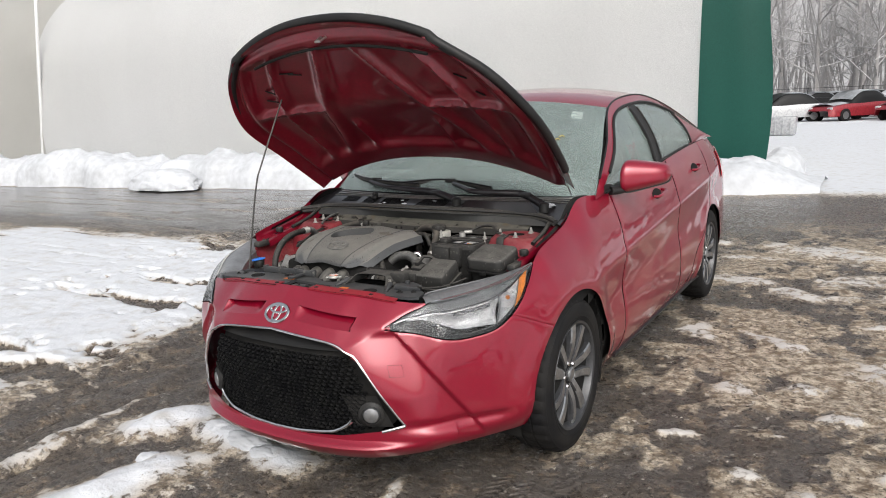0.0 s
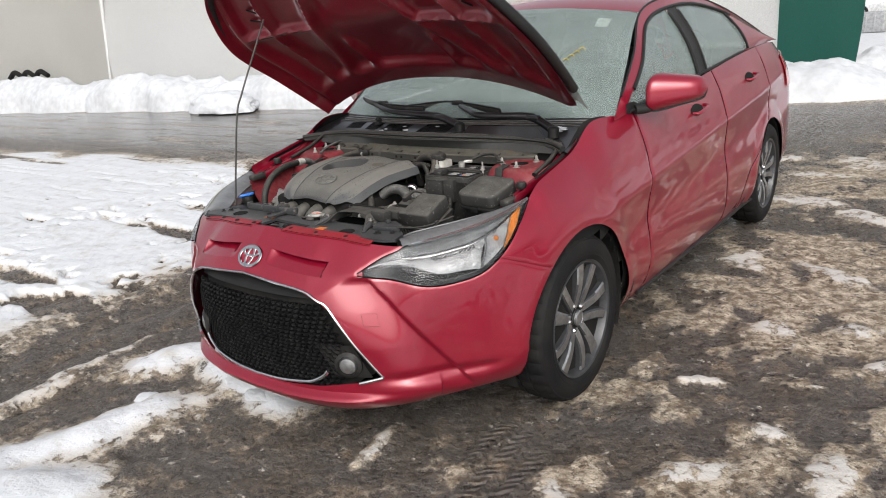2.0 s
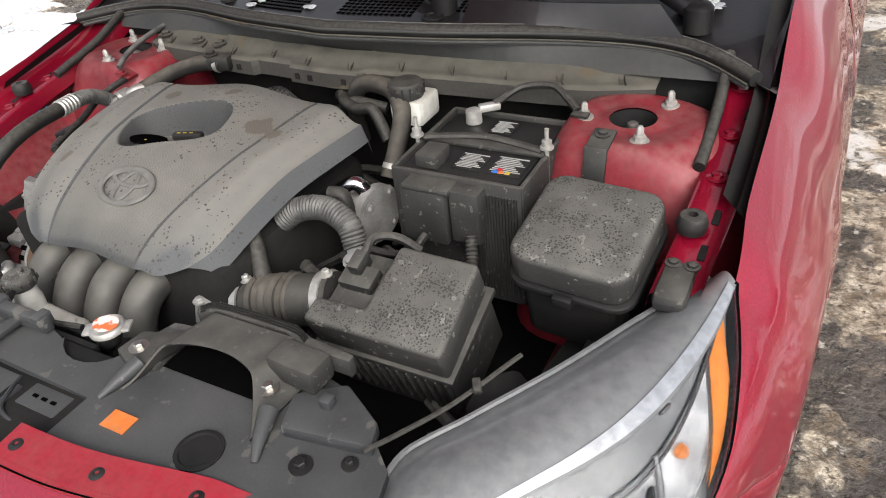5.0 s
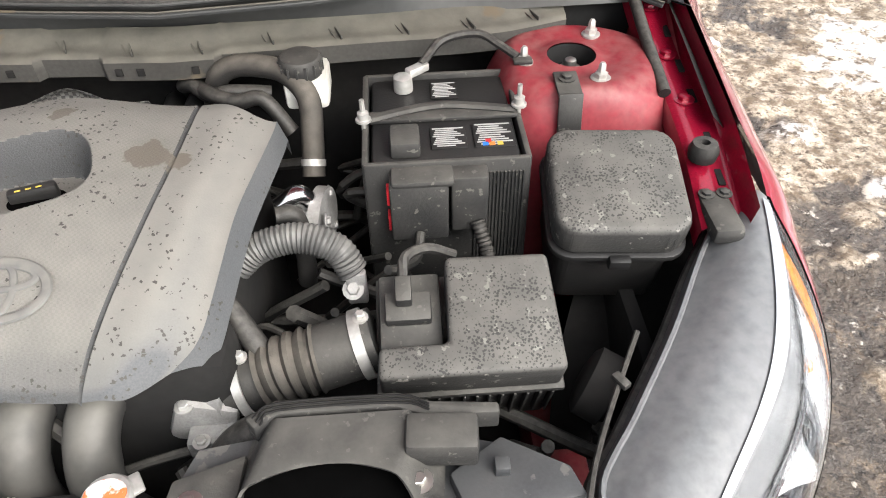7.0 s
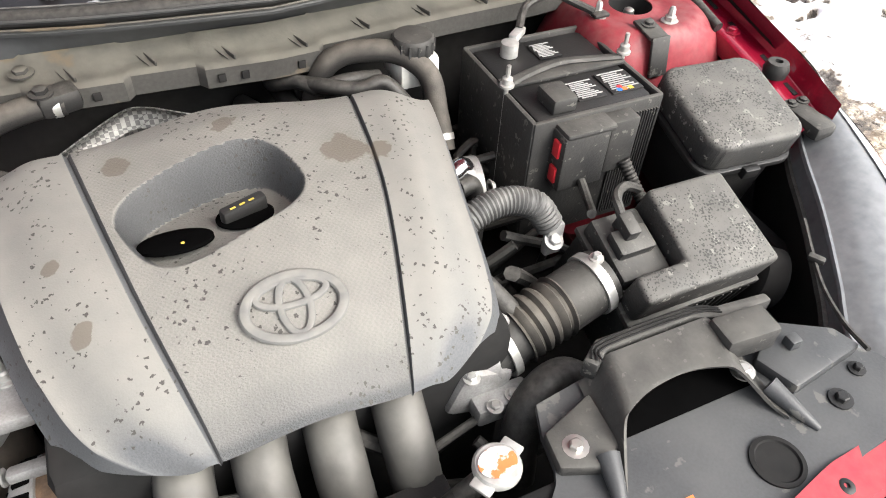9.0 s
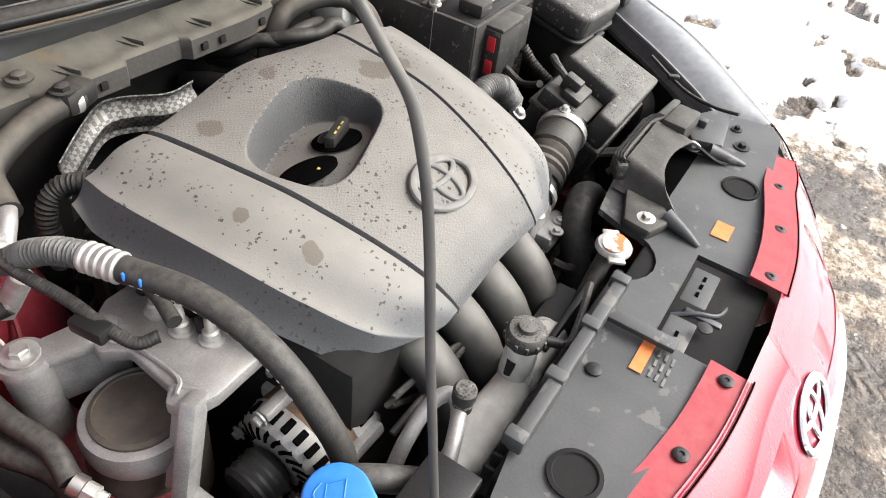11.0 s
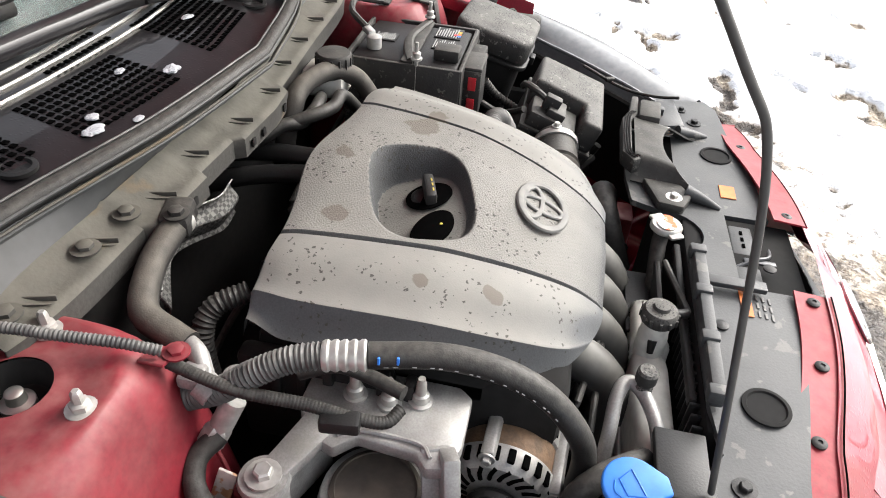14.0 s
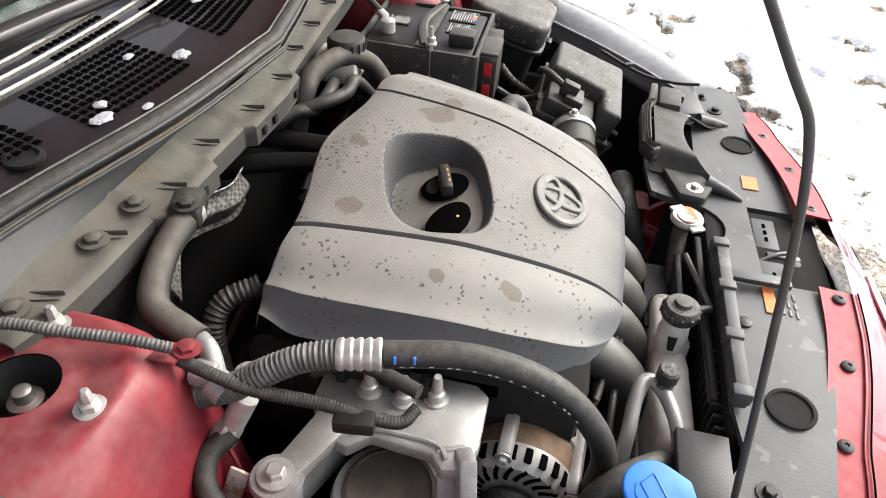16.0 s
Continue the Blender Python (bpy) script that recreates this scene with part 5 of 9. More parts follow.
for arm, blade in WIPERS:
    w = new("wiper")
    w.parent = car
    tagged(w, "wet black windscreen wiper resting low on the glass")
    bm = bm_new()
    tube(bm, [Vector(p) for p in arm], 0.011, 10, n=10, ends=(0.014, 0.007), flat=1.3)
    part("arm", bm, COWLBLACK, w)
    bm = bm_new()
    tube(bm, [Vector(p) for p in blade], 0.007, 8, n=10, flat=1.5)
    part("blade", bm, HOSE, w)
    bm = bm_new()
    tube(bm, [Vector(p) + Vector((0, -0.004, 0.012)) for p in blade], 0.004, 8, n=10)
    part("blade_spine", bm, COWLBLACK, w)
    bm = bm_new()
    box(bm, Vector(blade[1]).lerp(Vector(blade[2]), 0.4) + Vector((0, -0.004, 0.012)), (0.055, 0.018, 0.020), 0.005)
    part("blade_clip", bm, PLASTIC, w)
    bm = bm_new()
    box(bm, Vector(arm[1]) + Vector((0.01, -0.004, 0)), (0.060, 0.026, 0.022), 0.006, Matrix.Rotation(radians(-8), 4, "Z"))
    part("arm_joint", bm, COWLBLACK, w)
    bm = bm_new()
    lathe(bm, [(0.022, -0.030), (0.022, 0.006), (0.016, 0.013), (0.006, 0.016)], Matrix.Translation(arm[0]), 20)
    part("pivot_cap", bm, PLASTIC, w)


# ---- cabin inside ----
bm = bm_new()
surface(bm, lambda u, v: Vector((0.68 * (2 * u - 1), 0.52 + 0.42 * v, 0.955 - 0.10 * v ** 3 + 0.02 * math.sin(math.pi * u))), 20, 12)
surface(bm, lambda u, v: Vector((0.68 * (2 * u - 1), 0.94, 0.86 - 0.30 * v)), 6, 4)
part("dashboard", bm, CABIN, car, "dark grey dashboard")
for side in (1, -1):
    seat = new("front_seat")
    seat.parent = car
    tagged(seat, "dark grey cloth front seat")
    bm = bm_new()
    box(bm, (0.36 * side, 1.75, 0.88), (0.48, 0.13, 0.60), 0.05, Matrix.Rotation(radians(-14), 4, "X"), 3)
    part("backrest", bm, CABIN, seat)
    bm = bm_new()
    box(bm, (0.36 * side, 1.84, 1.25), (0.26, 0.09, 0.17), 0.035, Matrix.Rotation(radians(-10), 4, "X"), 3)
    part("headrest", bm, CABIN, seat)
    bm = bm_new()
    box(bm, (0.36 * side, 1.45, 0.56), (0.50, 0.52, 0.16), 0.05, seg=3)
    part("cushion", bm, CABIN, seat)
bm = bm_new()
box(bm, (0, 2.55, 0.80), (1.25, 0.18, 0.62), 0.06, Matrix.Rotation(radians(-16), 4, "X"), 3)
part("rear_seat", bm, CABIN, car)
bm = bm_new()
oval_ring(bm, (0.36, 1.05, 0.93), (1, 0, 0), (0, 0.42, 0.91), 0.185, 0.185, 0.016)
box(bm, (0.36, 1.06, 0.92), (0.16, 0.05, 0.12), 0.02, Matrix.Rotation(radians(-25), 4, "X"))
part("steering_wheel", bm, PLASTIC, car, "black steering wheel")
bm = bm_new()
box(bm, (0.0, 0.98, 1.315), (0.24, 0.03, 0.065), 0.015)
part("inside_mirror", bm, PLASTIC, car)
bm = bm_new()
c = screen_point(0.86, 0.86, 0.004)
surface(bm, lambda u, v: screen_point(0.87 + 0.045 * u, 0.80 + 0.10 * v, 0.006), 3, 3)
part("screen_sticker", bm, PRINT, car, "pale sticker inside the windscreen")
for k in range(4):
    bm = bm_new()
    a, b = 0.82 + 0.012 * k, 0.44 + 0.035 * k
    tube(bm, [screen_point(a, b, -0.007), screen_point(a + 0.008, b + 0.020, -0.007), screen_point(a + 0.016, b + 0.004, -0.007)], 0.004, 6, flat=0.4)
    part("chalk_mark", bm, YELLOWP, car, "illegible yellow mark on the windscreen")


# ---- engine bay: sheet metal ----
def seal_y(x):
    return spline([(0.0, 0.090), (0.2, 0.125), (0.45, 0.205), (0.60, 0.200), (0.735, 0.090)], abs(x))


def seal_z(x):
    return spline([(0.0, 0.950), (0.2, 0.945), (0.45, 0.930), (0.62, 0.920), (0.735, 0.910)], abs(x))


bm = bm_new()
surface(bm, lambda u, v: Vector((0.73 * (2 * u - 1), seal_y(0.73 * (2 * u - 1)) * v + (0.150 + 0.02 * abs(2 * u - 1)) * (1 - v) , 0.885 * (1 - v) + (seal_z(0.73 * (2 * u - 1)) - 0.004) * v)), 60, 8)
cowl = part("cowl_front", bm, COWLGREY, car, "dusty dark cowl face behind the engine")
bm = bm_new()
FLY = lambda x: spline([(0.0, 0.088), (0.25, 0.105), (0.45, 0.118), (0.56, 0.150)], abs(x))


def cowl_flange(u, v):
    x = -0.50 + 1.06 * u
    y0 = FLY(x) - (0.012 if (-0.30 < x < -0.19 or -0.10 < x < 0.06) else 0.0)
    prof = [(0.0, -0.028), (0.18, 0.0), (0.5, 0.006), (1.0, 0.022)]
    return Vector((x, y0 + 0.060 * max(0.0, (v - 0.18) / 0.82), 0.872 + spline(prof, v)))


surface(bm, cowl_flange, 120, 12, thick=0.003)
part("cowl_flange", bm, FLANGE, car, "dust-covered ledge in front of the cowl")
for k in range(11):
    bm = bm_new()
    x = -0.44 + 0.095 * k
    t = cowl_flange((x + 0.50) / 1.06, 0.45)
    prism(bm, [(0, 0), (0.034, 0.004), (0.036, 0.0)], -0.0013, 0.0013, m=Matrix.Translation(t + Vector((0, -0.014, 0.001))) @ Matrix.Rotation(radians(25), 4, "Z") @ Matrix.Rotation(radians(90), 4, "X") @ Matrix.Rotation(radians(90), 4, "Y"))
    box(bm, t + Vector((0, 0.006, 0.002)), (0.0028, 0.040, 0.007), 0.001, Matrix.Rotation(radians(20), 4, "Z"))
    part("stiffener", bm, FLANGE, cowl)
for x in (-0.255, -0.225, -0.075, -0.045, 0.03):
    bm = bm_new()
    t = cowl_flange((x + 0.50) / 1.06, 0.0)
    box(bm, t + Vector((0, -0.0025, 0.014)), (0.010, 0.003, 0.011), 0.001)
    part("clip_slot", bm, DARK, cowl)
for x, y in ((-0.366, 0.135), (-0.47, 0.148), (-0.30, 0.128)):
    bm = bm_new()
    bolt(bm, (x, y, 0.884), 0.009, 0.007, washer=1.7)
    part("bolt", bm, FLANGE, cowl)
bm = bm_new()
tube(bm, [(0.700 * (k / 20 - 1), seal_y(0.700 * (k / 20 - 1)), seal_z(0.700 * (k / 20 - 1))) for k in range(41)], 0.011, 10, smooth=False)
part("cowl_seal", bm, HOSE, car, "black rubber seal along the cowl")
bm = bm_new()
tube(bm, [(0.69 * (k / 20 - 1), seal_y(0.69 * (k / 20 - 1)) - 0.010, seal_z(0.69 * (k / 20 - 1)) - 0.014) for k in range(41)], 0.004, 6, smooth=False)
part("seal_lip", bm, COWLGREY, car)
for dy, dz, r, mat in ((0.006, 0.0105, 0.0016, RIBGREY), (-0.011, 0.001, 0.0024, COWLGREY), (-0.014, -0.008, 0.0018, FLANGE)):
    bm = bm_new()
    tube(bm, [(0.69 * (k / 30 - 1), seal_y(0.69 * (k / 30 - 1)) + dy, seal_z(0.69 * (k / 30 - 1)) + dz) for k in range(61)], r, 6, smooth=False)
    part("seal_bead", bm, mat, car)
# plastic cowl grille between seal and windscreen
def cowl_top(x, v):
    y1 = 0.335 + 0.14 * min(1.0, abs(x) / 0.725) ** 2.2
    y0 = seal_y(x) + 0.008
    z1, z0 = 0.978, seal_z(x) - 0.010
    t = Vector((x, y0 + (y1 - y0) * v, z0 + (z1 - z0) * v + 0.006 * math.sin(math.pi * v)))
    return t


bm = bm_new()
surface(bm, lambda u, v: cowl_top(0.72 * (2 * u - 1), v), 80, 14)
ct = part("cowl_panel", bm, COWLBLACK, car, "glossy black plastic cowl with vent grids and bits of snow")
def vent_grid(x0, x1, v0, v1):
    bm = bm_new()
    nx, nv = int((x1 - x0) / 0.0105), max(3, int((v1 - v0) * 0.22 / 0.010))
    for i in range(nx):
        for j in range(nv):
            x, v = x0 + (x1 - x0) * (i + 0.5) / nx, v0 + (v1 - v0) * (j + 0.5) / nv
            p = cowl_top(x, v)
            box(bm, p + Vector((0, 0, 0.0006)), (0.0072, 0.0072, 0.0012))
    tagged(part("vent_grid", bm, HOLE, ct, "grid of small square vents"), kind="stuff")


for a in ((-0.40, -0.30, 0.25, 0.62), (-0.26, -0.10, 0.18, 0.60), (-0.18, -0.06, 0.64, 0.85), (-0.02, 0.13, 0.22, 0.72), (0.20, 0.34, 0.30, 0.72), (-0.56, -0.45, 0.3, 0.6)):
    vent_grid(*a)
for x in (-0.33, 0.17):
    bm = bm_new()
    lathe(bm, [(0.020, 0.0), (0.020, 0.004), (0.015, 0.005), (0.013, 0.001)], Matrix.Translation(cowl_top(x, 0.22)), 24)
    part("cowl_plug", bm, PLASTIC, ct)
# ridges coloured as bright steel, painting the glints on wet black plastic
for v in (0.66, 0.76, 0.87):
    bm = bm_new()
    tube(bm, [cowl_top(-0.66 + 0.066 * k, v) + Vector((0, 0, 0.002)) for k in range(21)], 0.003, 6, smooth=False)
    part("cowl_rib", bm, STEEL, ct)
# raised smooth lid in front of the driver's wiper
bm = bm_new()


def cowl_lid(u, v):
    x = 0.235 + (0.325 - 0.02 * v) * u
    front = Vector((x + 0.03 * u, seal_y(x) + 0.012 - 0.02 * u, seal_z(x) + 0.002))
    back = Vector((x, 0.190 + 0.035 * u, 0.975))
    return front.lerp(back, v)


surface(bm, cowl_lid, 30, 8, thick=-0.004)
lid = part("cowl_lid", bm, COWLBLACK, ct, "smooth wet black lid on the cowl")
bm = bm_new()
tube(bm, [cowl_lid(k / 20, 1.0) for k in range(21)], 0.0026, 6, smooth=False)
part("lid_edge", bm, PLASTIC, lid)
noz = thing("washer_nozzle", "small black washer nozzle standing on the cowl", "nozzle")
bm = bm_new()
c = cowl_top(-0.335, 0.50)
box(bm, c + Vector((0, 0, 0.008)), (0.030, 0.026, 0.016), 0.004, taper=0.8)
part("foot", bm, PLASTIC, noz)
bm = bm_new()
box(bm, c + Vector((0.0, 0.004, 0.024)), (0.022, 0.034, 0.018), 0.006, Matrix.Rotation(radians(-18), 4, "X"), taper=0.75)
part("head", bm, PLASTIC, noz)
rng = random.Random(4)
for x, v, r in ((-0.245, 0.20, 0.011), (-0.225, 0.28, 0.008), (-0.09, 0.26, 0.011), (-0.13, 0.45, 0.007), (0.585, 0.42, 0.034), (-0.20, 0.12, 0.006), (0.05, 0.5, 0.007)):
    bm = bm_new()
    bmesh.ops.create_icosphere(bm, subdivisions=5, radius=r)
    sx = 1.0 + rng.random()
    for vv in bm.verts:
        n = noise.fractal(vv.co * 70 + Vector((x * 50, v * 30, 0)), 0.7, 2.1, 5)
        vv.co = Vector((vv.co.x * sx * (0.85 + 0.38 * n), vv.co.y * (0.85 + 0.38 * n), vv.co.z * 0.30 * (0.8 + 0.5 * n)))
        vv.co += cowl_top(x, v) + Vector((0, 0, r * 0.25))
    solid("snow_clump", bm, SNOW, "small wet clump of snow lying on the cowl", "snow clump", "snow on the cowl")

for side in (1, -1):
    # inner wing: sloping apron, top rail, strut tower
    bm = bm_new()

    def apron(u, v):
        y = -0.36 + 0.56 * u
        x1 = spline([(-0.36, 0.615), (-0.20, 0.665), (0.0, 0.700), (0.2, 0.712)], y)
        z1 = spline([(-0.36, 0.772), (-0.2, 0.796), (0.0, 0.835), (0.2, 0.905)], y)
        prof = spline([(0.0, 0.0), (0.25, 0.02), (0.6, 0.12), (1.0, 0.16)], v)
        return Vector((side * (x1 - prof), y, z1 - 0.42 * v ** 1.5))
    surface(bm, apron, 24, 16, keep=lambda u, v: v < 0.55 and u > (0.16 if side < 0 else 0.42))
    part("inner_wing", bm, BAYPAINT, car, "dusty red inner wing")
    bm = bm_new()

    def rail(u, v):
        y = -0.235 + 0.44 * u
        xo = spline([(-0.235, 0.712), (-0.1, 0.722), (0.1, 0.722), (0.21, 0.715)], y)
        z = spline([(-0.235, 0.806), (-0.1, 0.838), (0.1, 0.878), (0.21, 0.925)], y)
        prof = [(0.0, 0.000, 0.018), (0.18, 0.006, -0.012), (0.35, 0.016, -0.016), (0.75, 0.058, -0.012), (1.0, 0.064, -0.04)]
        dx = spline([(p[0], p[1]) for p in prof], v)
        dz = spline([(p[0], p[2]) for p in prof], v)
        dx += 0.030 * smoothstep(0.18, 0.42, v) * (side < 0)
        return Vector((side * (xo - dx), y, z + dz))
    surface(bm, lambda u, v: rail(u if side > 0 else 0.10 + 0.90 * u, v), 30, 14)
    part("wing_rail", bm, PAINT, car, "red wing rail")
    for y in (-0.16, -0.10, -0.02, 0.04, 0.11):
        bm = bm_new()
        p = rail((y + 0.235) / 0.44, 0.42)
        box(bm, p + Vector((0, 0, 0.0004)), (0.009, 0.026, 0.003), 0.001, Matrix.Rotation(radians(10), 4, "X"))
        part("rail_slot", bm, DARK, car)
    for y in (-0.13, -0.03, 0.06, 0.15):
        bm = bm_new()
        p = rail((y + 0.235) / 0.44, 0.55)
        bolt(bm, p, 0.008, 0.006, washer=1.8)
        part("bolt", bm, PAINT, car)
    bm = bm_new()
    p = rail(0.22 if side > 0 else 0.32, 0.6) + Vector((0, 0, 0.006))
    lathe(bm, [(0.017, 0.0), (0.019, 0.012), (0.015, 0.022), (0.006, 0.023), (0.005, 0.014)], Matrix.Translation(p), 20)
    part("hood_buffer", bm, HOSE, car, "black rubber hood buffer")
    bm = bm_new()
    p = rail(0.06, 0.5)
    box(bm, p + Vector((-0.005 * side, -0.010, -0.002)), (0.038, 0.075, 0.024), 0.008)
    bolt(bm, p + Vector((0.008 * side, 0.018, 0.010)), 0.006, 0.005)
    bolt(bm, p + Vector((-0.014 * side, 0.018, 0.010)), 0.006, 0.005)
    part("lamp_bracket", bm, DUSTY, car)
    bm = bm_new()
    tube(bm, [rail(0.97, 0.9) + Vector((0, 0, 0.03)), rail(0.75, 0.92) + Vector((0, 0, 0.030)), rail(0.48, 0.92) + Vector((0, 0, 0.024))], 0.0085, 10)
    part("wing_seal", bm, HOSE, car, "black rubber edge seal")
    TX, TY, TZ = (0.550, 0.060, 0.858) if side > 0 else (-0.528, 0.108, 0.858)
    bm = bm_new()
    seg = 48

    def tower(u, v):
        a = 2 * math.pi * u
        rows = [(0.0, 0.034, 0.006), (0.05, 0.036, 0.006), (0.10, 0.050, 0.002), (0.22, 0.078, 0.006), (0.30, 0.092, 0.004), (0.38, 0.110, -0.018), (0.6, 0.140, -0.11), (1.0, 0.172, -0.32)]
        r = spline([(q[0], q[1]) for q in rows], v)
        z = spline([(q[0], q[2]) for q in rows], v)
        sq = 1 - 0.09 * math.cos(4 * a) * smoothstep(0.2, 0.45, v)
        wide = 1 + 0.40 * smoothstep(0.12, 0.45, v) * max(0.0, side * math.cos(a))
        return Vector((TX + r * sq * wide * math.cos(a), TY + r * sq * math.sin(a), TZ + z))
    surface(bm, tower, seg, 40)
    bmesh.ops.remove_doubles(bm, verts=bm.verts[:], dist=0.0005)
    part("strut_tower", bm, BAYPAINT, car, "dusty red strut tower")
    bm = bm_new()
    lathe(bm, [(0.034, 0.002), (0.031, -0.012), (0.028, -0.026), (0.010, -0.028), (0.010, -0.032), (0.033, -0.030)], Matrix.Translation((TX, TY, TZ + 0.002)), 28, closed=True)
    part("strut_top", bm, DARK, car, "dark strut opening")
    bm = bm_new()
    lathe(bm, [(0.015, -0.026), (0.015, -0.018), (0.009, -0.016), (0.008, -0.006), (0.005, -0.004)], Matrix.Translation((TX, TY, TZ + 0.004)), 18)
    part("strut_rod", bm, STEEL, car)
    for a in (55, 292, 190) if side > 0 else (265, 10, 140):
        bm = bm_new()
        c = Vector((TX + 0.070 * math.cos(radians(a)), TY + 0.070 * math.sin(radians(a)), TZ + 0.003))
        lathe(bm, [(0.0135, 0.0), (0.0135, 0.003), (0.0105, 0.004)], Matrix.Translation(c), 20)
        lathe(bm, [(0.0090, 0.0), (0.0090, 0.010), (0.0055, 0.012), (0.0050, 0.022), (0.003, 0.025)], Matrix.Translation(c), 6)
        part("strut_nut", bm, NUT, car, "pale zinc strut nut")

# seam of sealer down the tower and bracket on it
bm = bm_new()
tube(bm, [(-0.468, 0.045, 0.845), (-0.455, 0.0, 0.78), (-0.475, -0.05, 0.70), (-0.52, -0.07, 0.64)], 0.003, 6)
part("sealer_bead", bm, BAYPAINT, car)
bm = bm_new()
box(bm, (0.528, -0.022, 0.866), (0.032, 0.050, 0.006), 0.002, Matrix.Rotation(radians(8), 4, "X"))
box(bm, (0.528, -0.052, 0.838), (0.032, 0.006, 0.060), 0.002, Matrix.Rotation(radians(-12), 4, "X"))
bolt(bm, (0.528, -0.014, 0.870), 0.007, 0.006)
solid("tower_bracket", bm, DUSTY, "dusty black steel bracket bolted to the strut tower", "bracket")
bm = bm_new()
box(bm, (-0.456, 0.012, 0.853), (0.034, 0.026, 0.004), 0.0015, Matrix.Rotation(radians(20), 4, "Y"))
bolt(bm, (-0.452, -0.004, 0.858), 0.008, 0.006)
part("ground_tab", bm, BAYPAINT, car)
for nm, c, d in (("bay_floor", (0, -0.10, 0.36), (1.10, 0.80, 0.02)), ("firewall", (0, 0.20, 0.62), (1.34, 0.02, 0.56)), ("front_wall", (0, -0.63, 0.50), (0.70, 0.02, 0.44)), ("side_wall", (0.585, -0.16, 0.50), (0.02, 0.40, 0.36)), ("side_wall", (-0.585, -0.16, 0.50), (0.02, 0.40, 0.36))):
    bm = bm_new()
    box(bm, c, d, 0.003)
    part(nm, bm, DARK, car)
# red chassis leg seen low down
for side in (1, -1):
    bm = bm_new()
    box(bm, (side * 0.50, -0.22, 0.585 if side < 0 else 0.42), (0.075, 0.62, 0.10), 0.012)
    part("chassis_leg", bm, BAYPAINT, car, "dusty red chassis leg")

# ---- engine and its cover ----
engine = thing("engine", "dark engine block with grey intake runners, dusty", "engine")
bm = bm_new()
box(bm, (-0.11, -0.20, 0.62), (0.46, 0.36, 0.32), 0.02)
box(bm, (-0.12, -0.17, 0.755), (0.44, 0.26, 0.06), 0.015)
part("block", bm, DARK, engine)
for k in range(6):
    bm = bm_new()
    box(bm, (-0.365, -0.06 - 0.03 * k, 0.735), (0.02, 0.012, 0.09), 0.003)
    part("case_rib", bm, PLASTIC, engine)
bm = bm_new()
box(bm, (-0.352, -0.10, 0.70), (0.03, 0.18, 0.14), 0.01)
part("end_case", bm, PLASTIC, engine)
bm = bm_new()
box(bm, (-0.3675, -0.078, 0.775), (0.003, 0.050, 0.012), 0.0008)
plate = part("stamped_label", bm, MESHBLACK, engine, "small black label with pale print")
for k in range(11):
    bm = bm_new()
    box(bm, (-0.3694, -0.058 - 0.0038 * k, 0.775), (0.0008, 0.0024, 0.0062))
    part("print_line", bm, PRINT, plate)
for k in range(4):
    x = -0.235 + 0.071 * k
    bm = bm_new()
    tube(bm, [(x + 0.01, -0.33, 0.735), (x, -0.388, 0.732), (x - 0.002, -0.428, 0.700), (x + 0.002, -0.445, 0.645), (x + 0.012, -0.430, 0.56)], 0.0275, 16, n=8)
    part("intake_runner", bm, RUNNER, engine, "dusty grey curved intake runner")
cover = thing("engine_cover", "dusty grey plastic engine cover speckled with water drops", "engine cover")
EDGES = {"ll": [(-0.42, -0.200), (-0.40, -0.264), (-0.367, -0.311), (-0.302, -0.342), (-0.25, -0.356), (-0.19, -0.367), (-0.08, -0.377), (-0.02, -0.368)],
         "le": [(-0.42, -0.200), (-0.40, -0.250), (-0.367, -0.294), (-0.302, -0.323), (-0.25, -0.336), (-0.19, -0.346), (-0.08, -0.355), (-0.02, -0.347)],
         "sl": [(-0.42, -0.196), (-0.4, -0.200), (-0.25, -0.232), (-0.02, -0.270)],
         "sr": [(-0.42, -0.018), (-0.4, -0.012), (-0.2, 0.038), (-0.02, 0.060)],
         "re": [(-0.42, 0.030), (-0.395, 0.058), (-0.365, 0.092), (-0.32, 0.106), (-0.22, 0.122), (-0.10, 0.148), (-0.055, 0.154), (-0.02, 0.150)],
         "rl": [(-0.42, 0.040), (-0.395, 0.070), (-0.365, 0.104), (-0.32, 0.118), (-0.22, 0.134), (-0.10, 0.158), (-0.055, 0.163), (-0.02, 0.158)]}
TOPLINE = [(-0.42, 0.762), (-0.412, 0.776), (-0.40, 0.790), (-0.37, 0.812), (-0.32, 0.834), (-0.26, 0.852), (-0.2, 0.864), (-0.06, 0.873), (-0.02, 0.868)]
KNOTS = [(0.0, "ll", -0.054), (0.12, "le", -0.015), (0.25, "sl", 0.0), (0.72, "sr", 0.0), (0.94, "re", -0.016), (1.0, "rl", -0.045)]
WELL = (-0.137, -0.167, 0.094, 0.063)


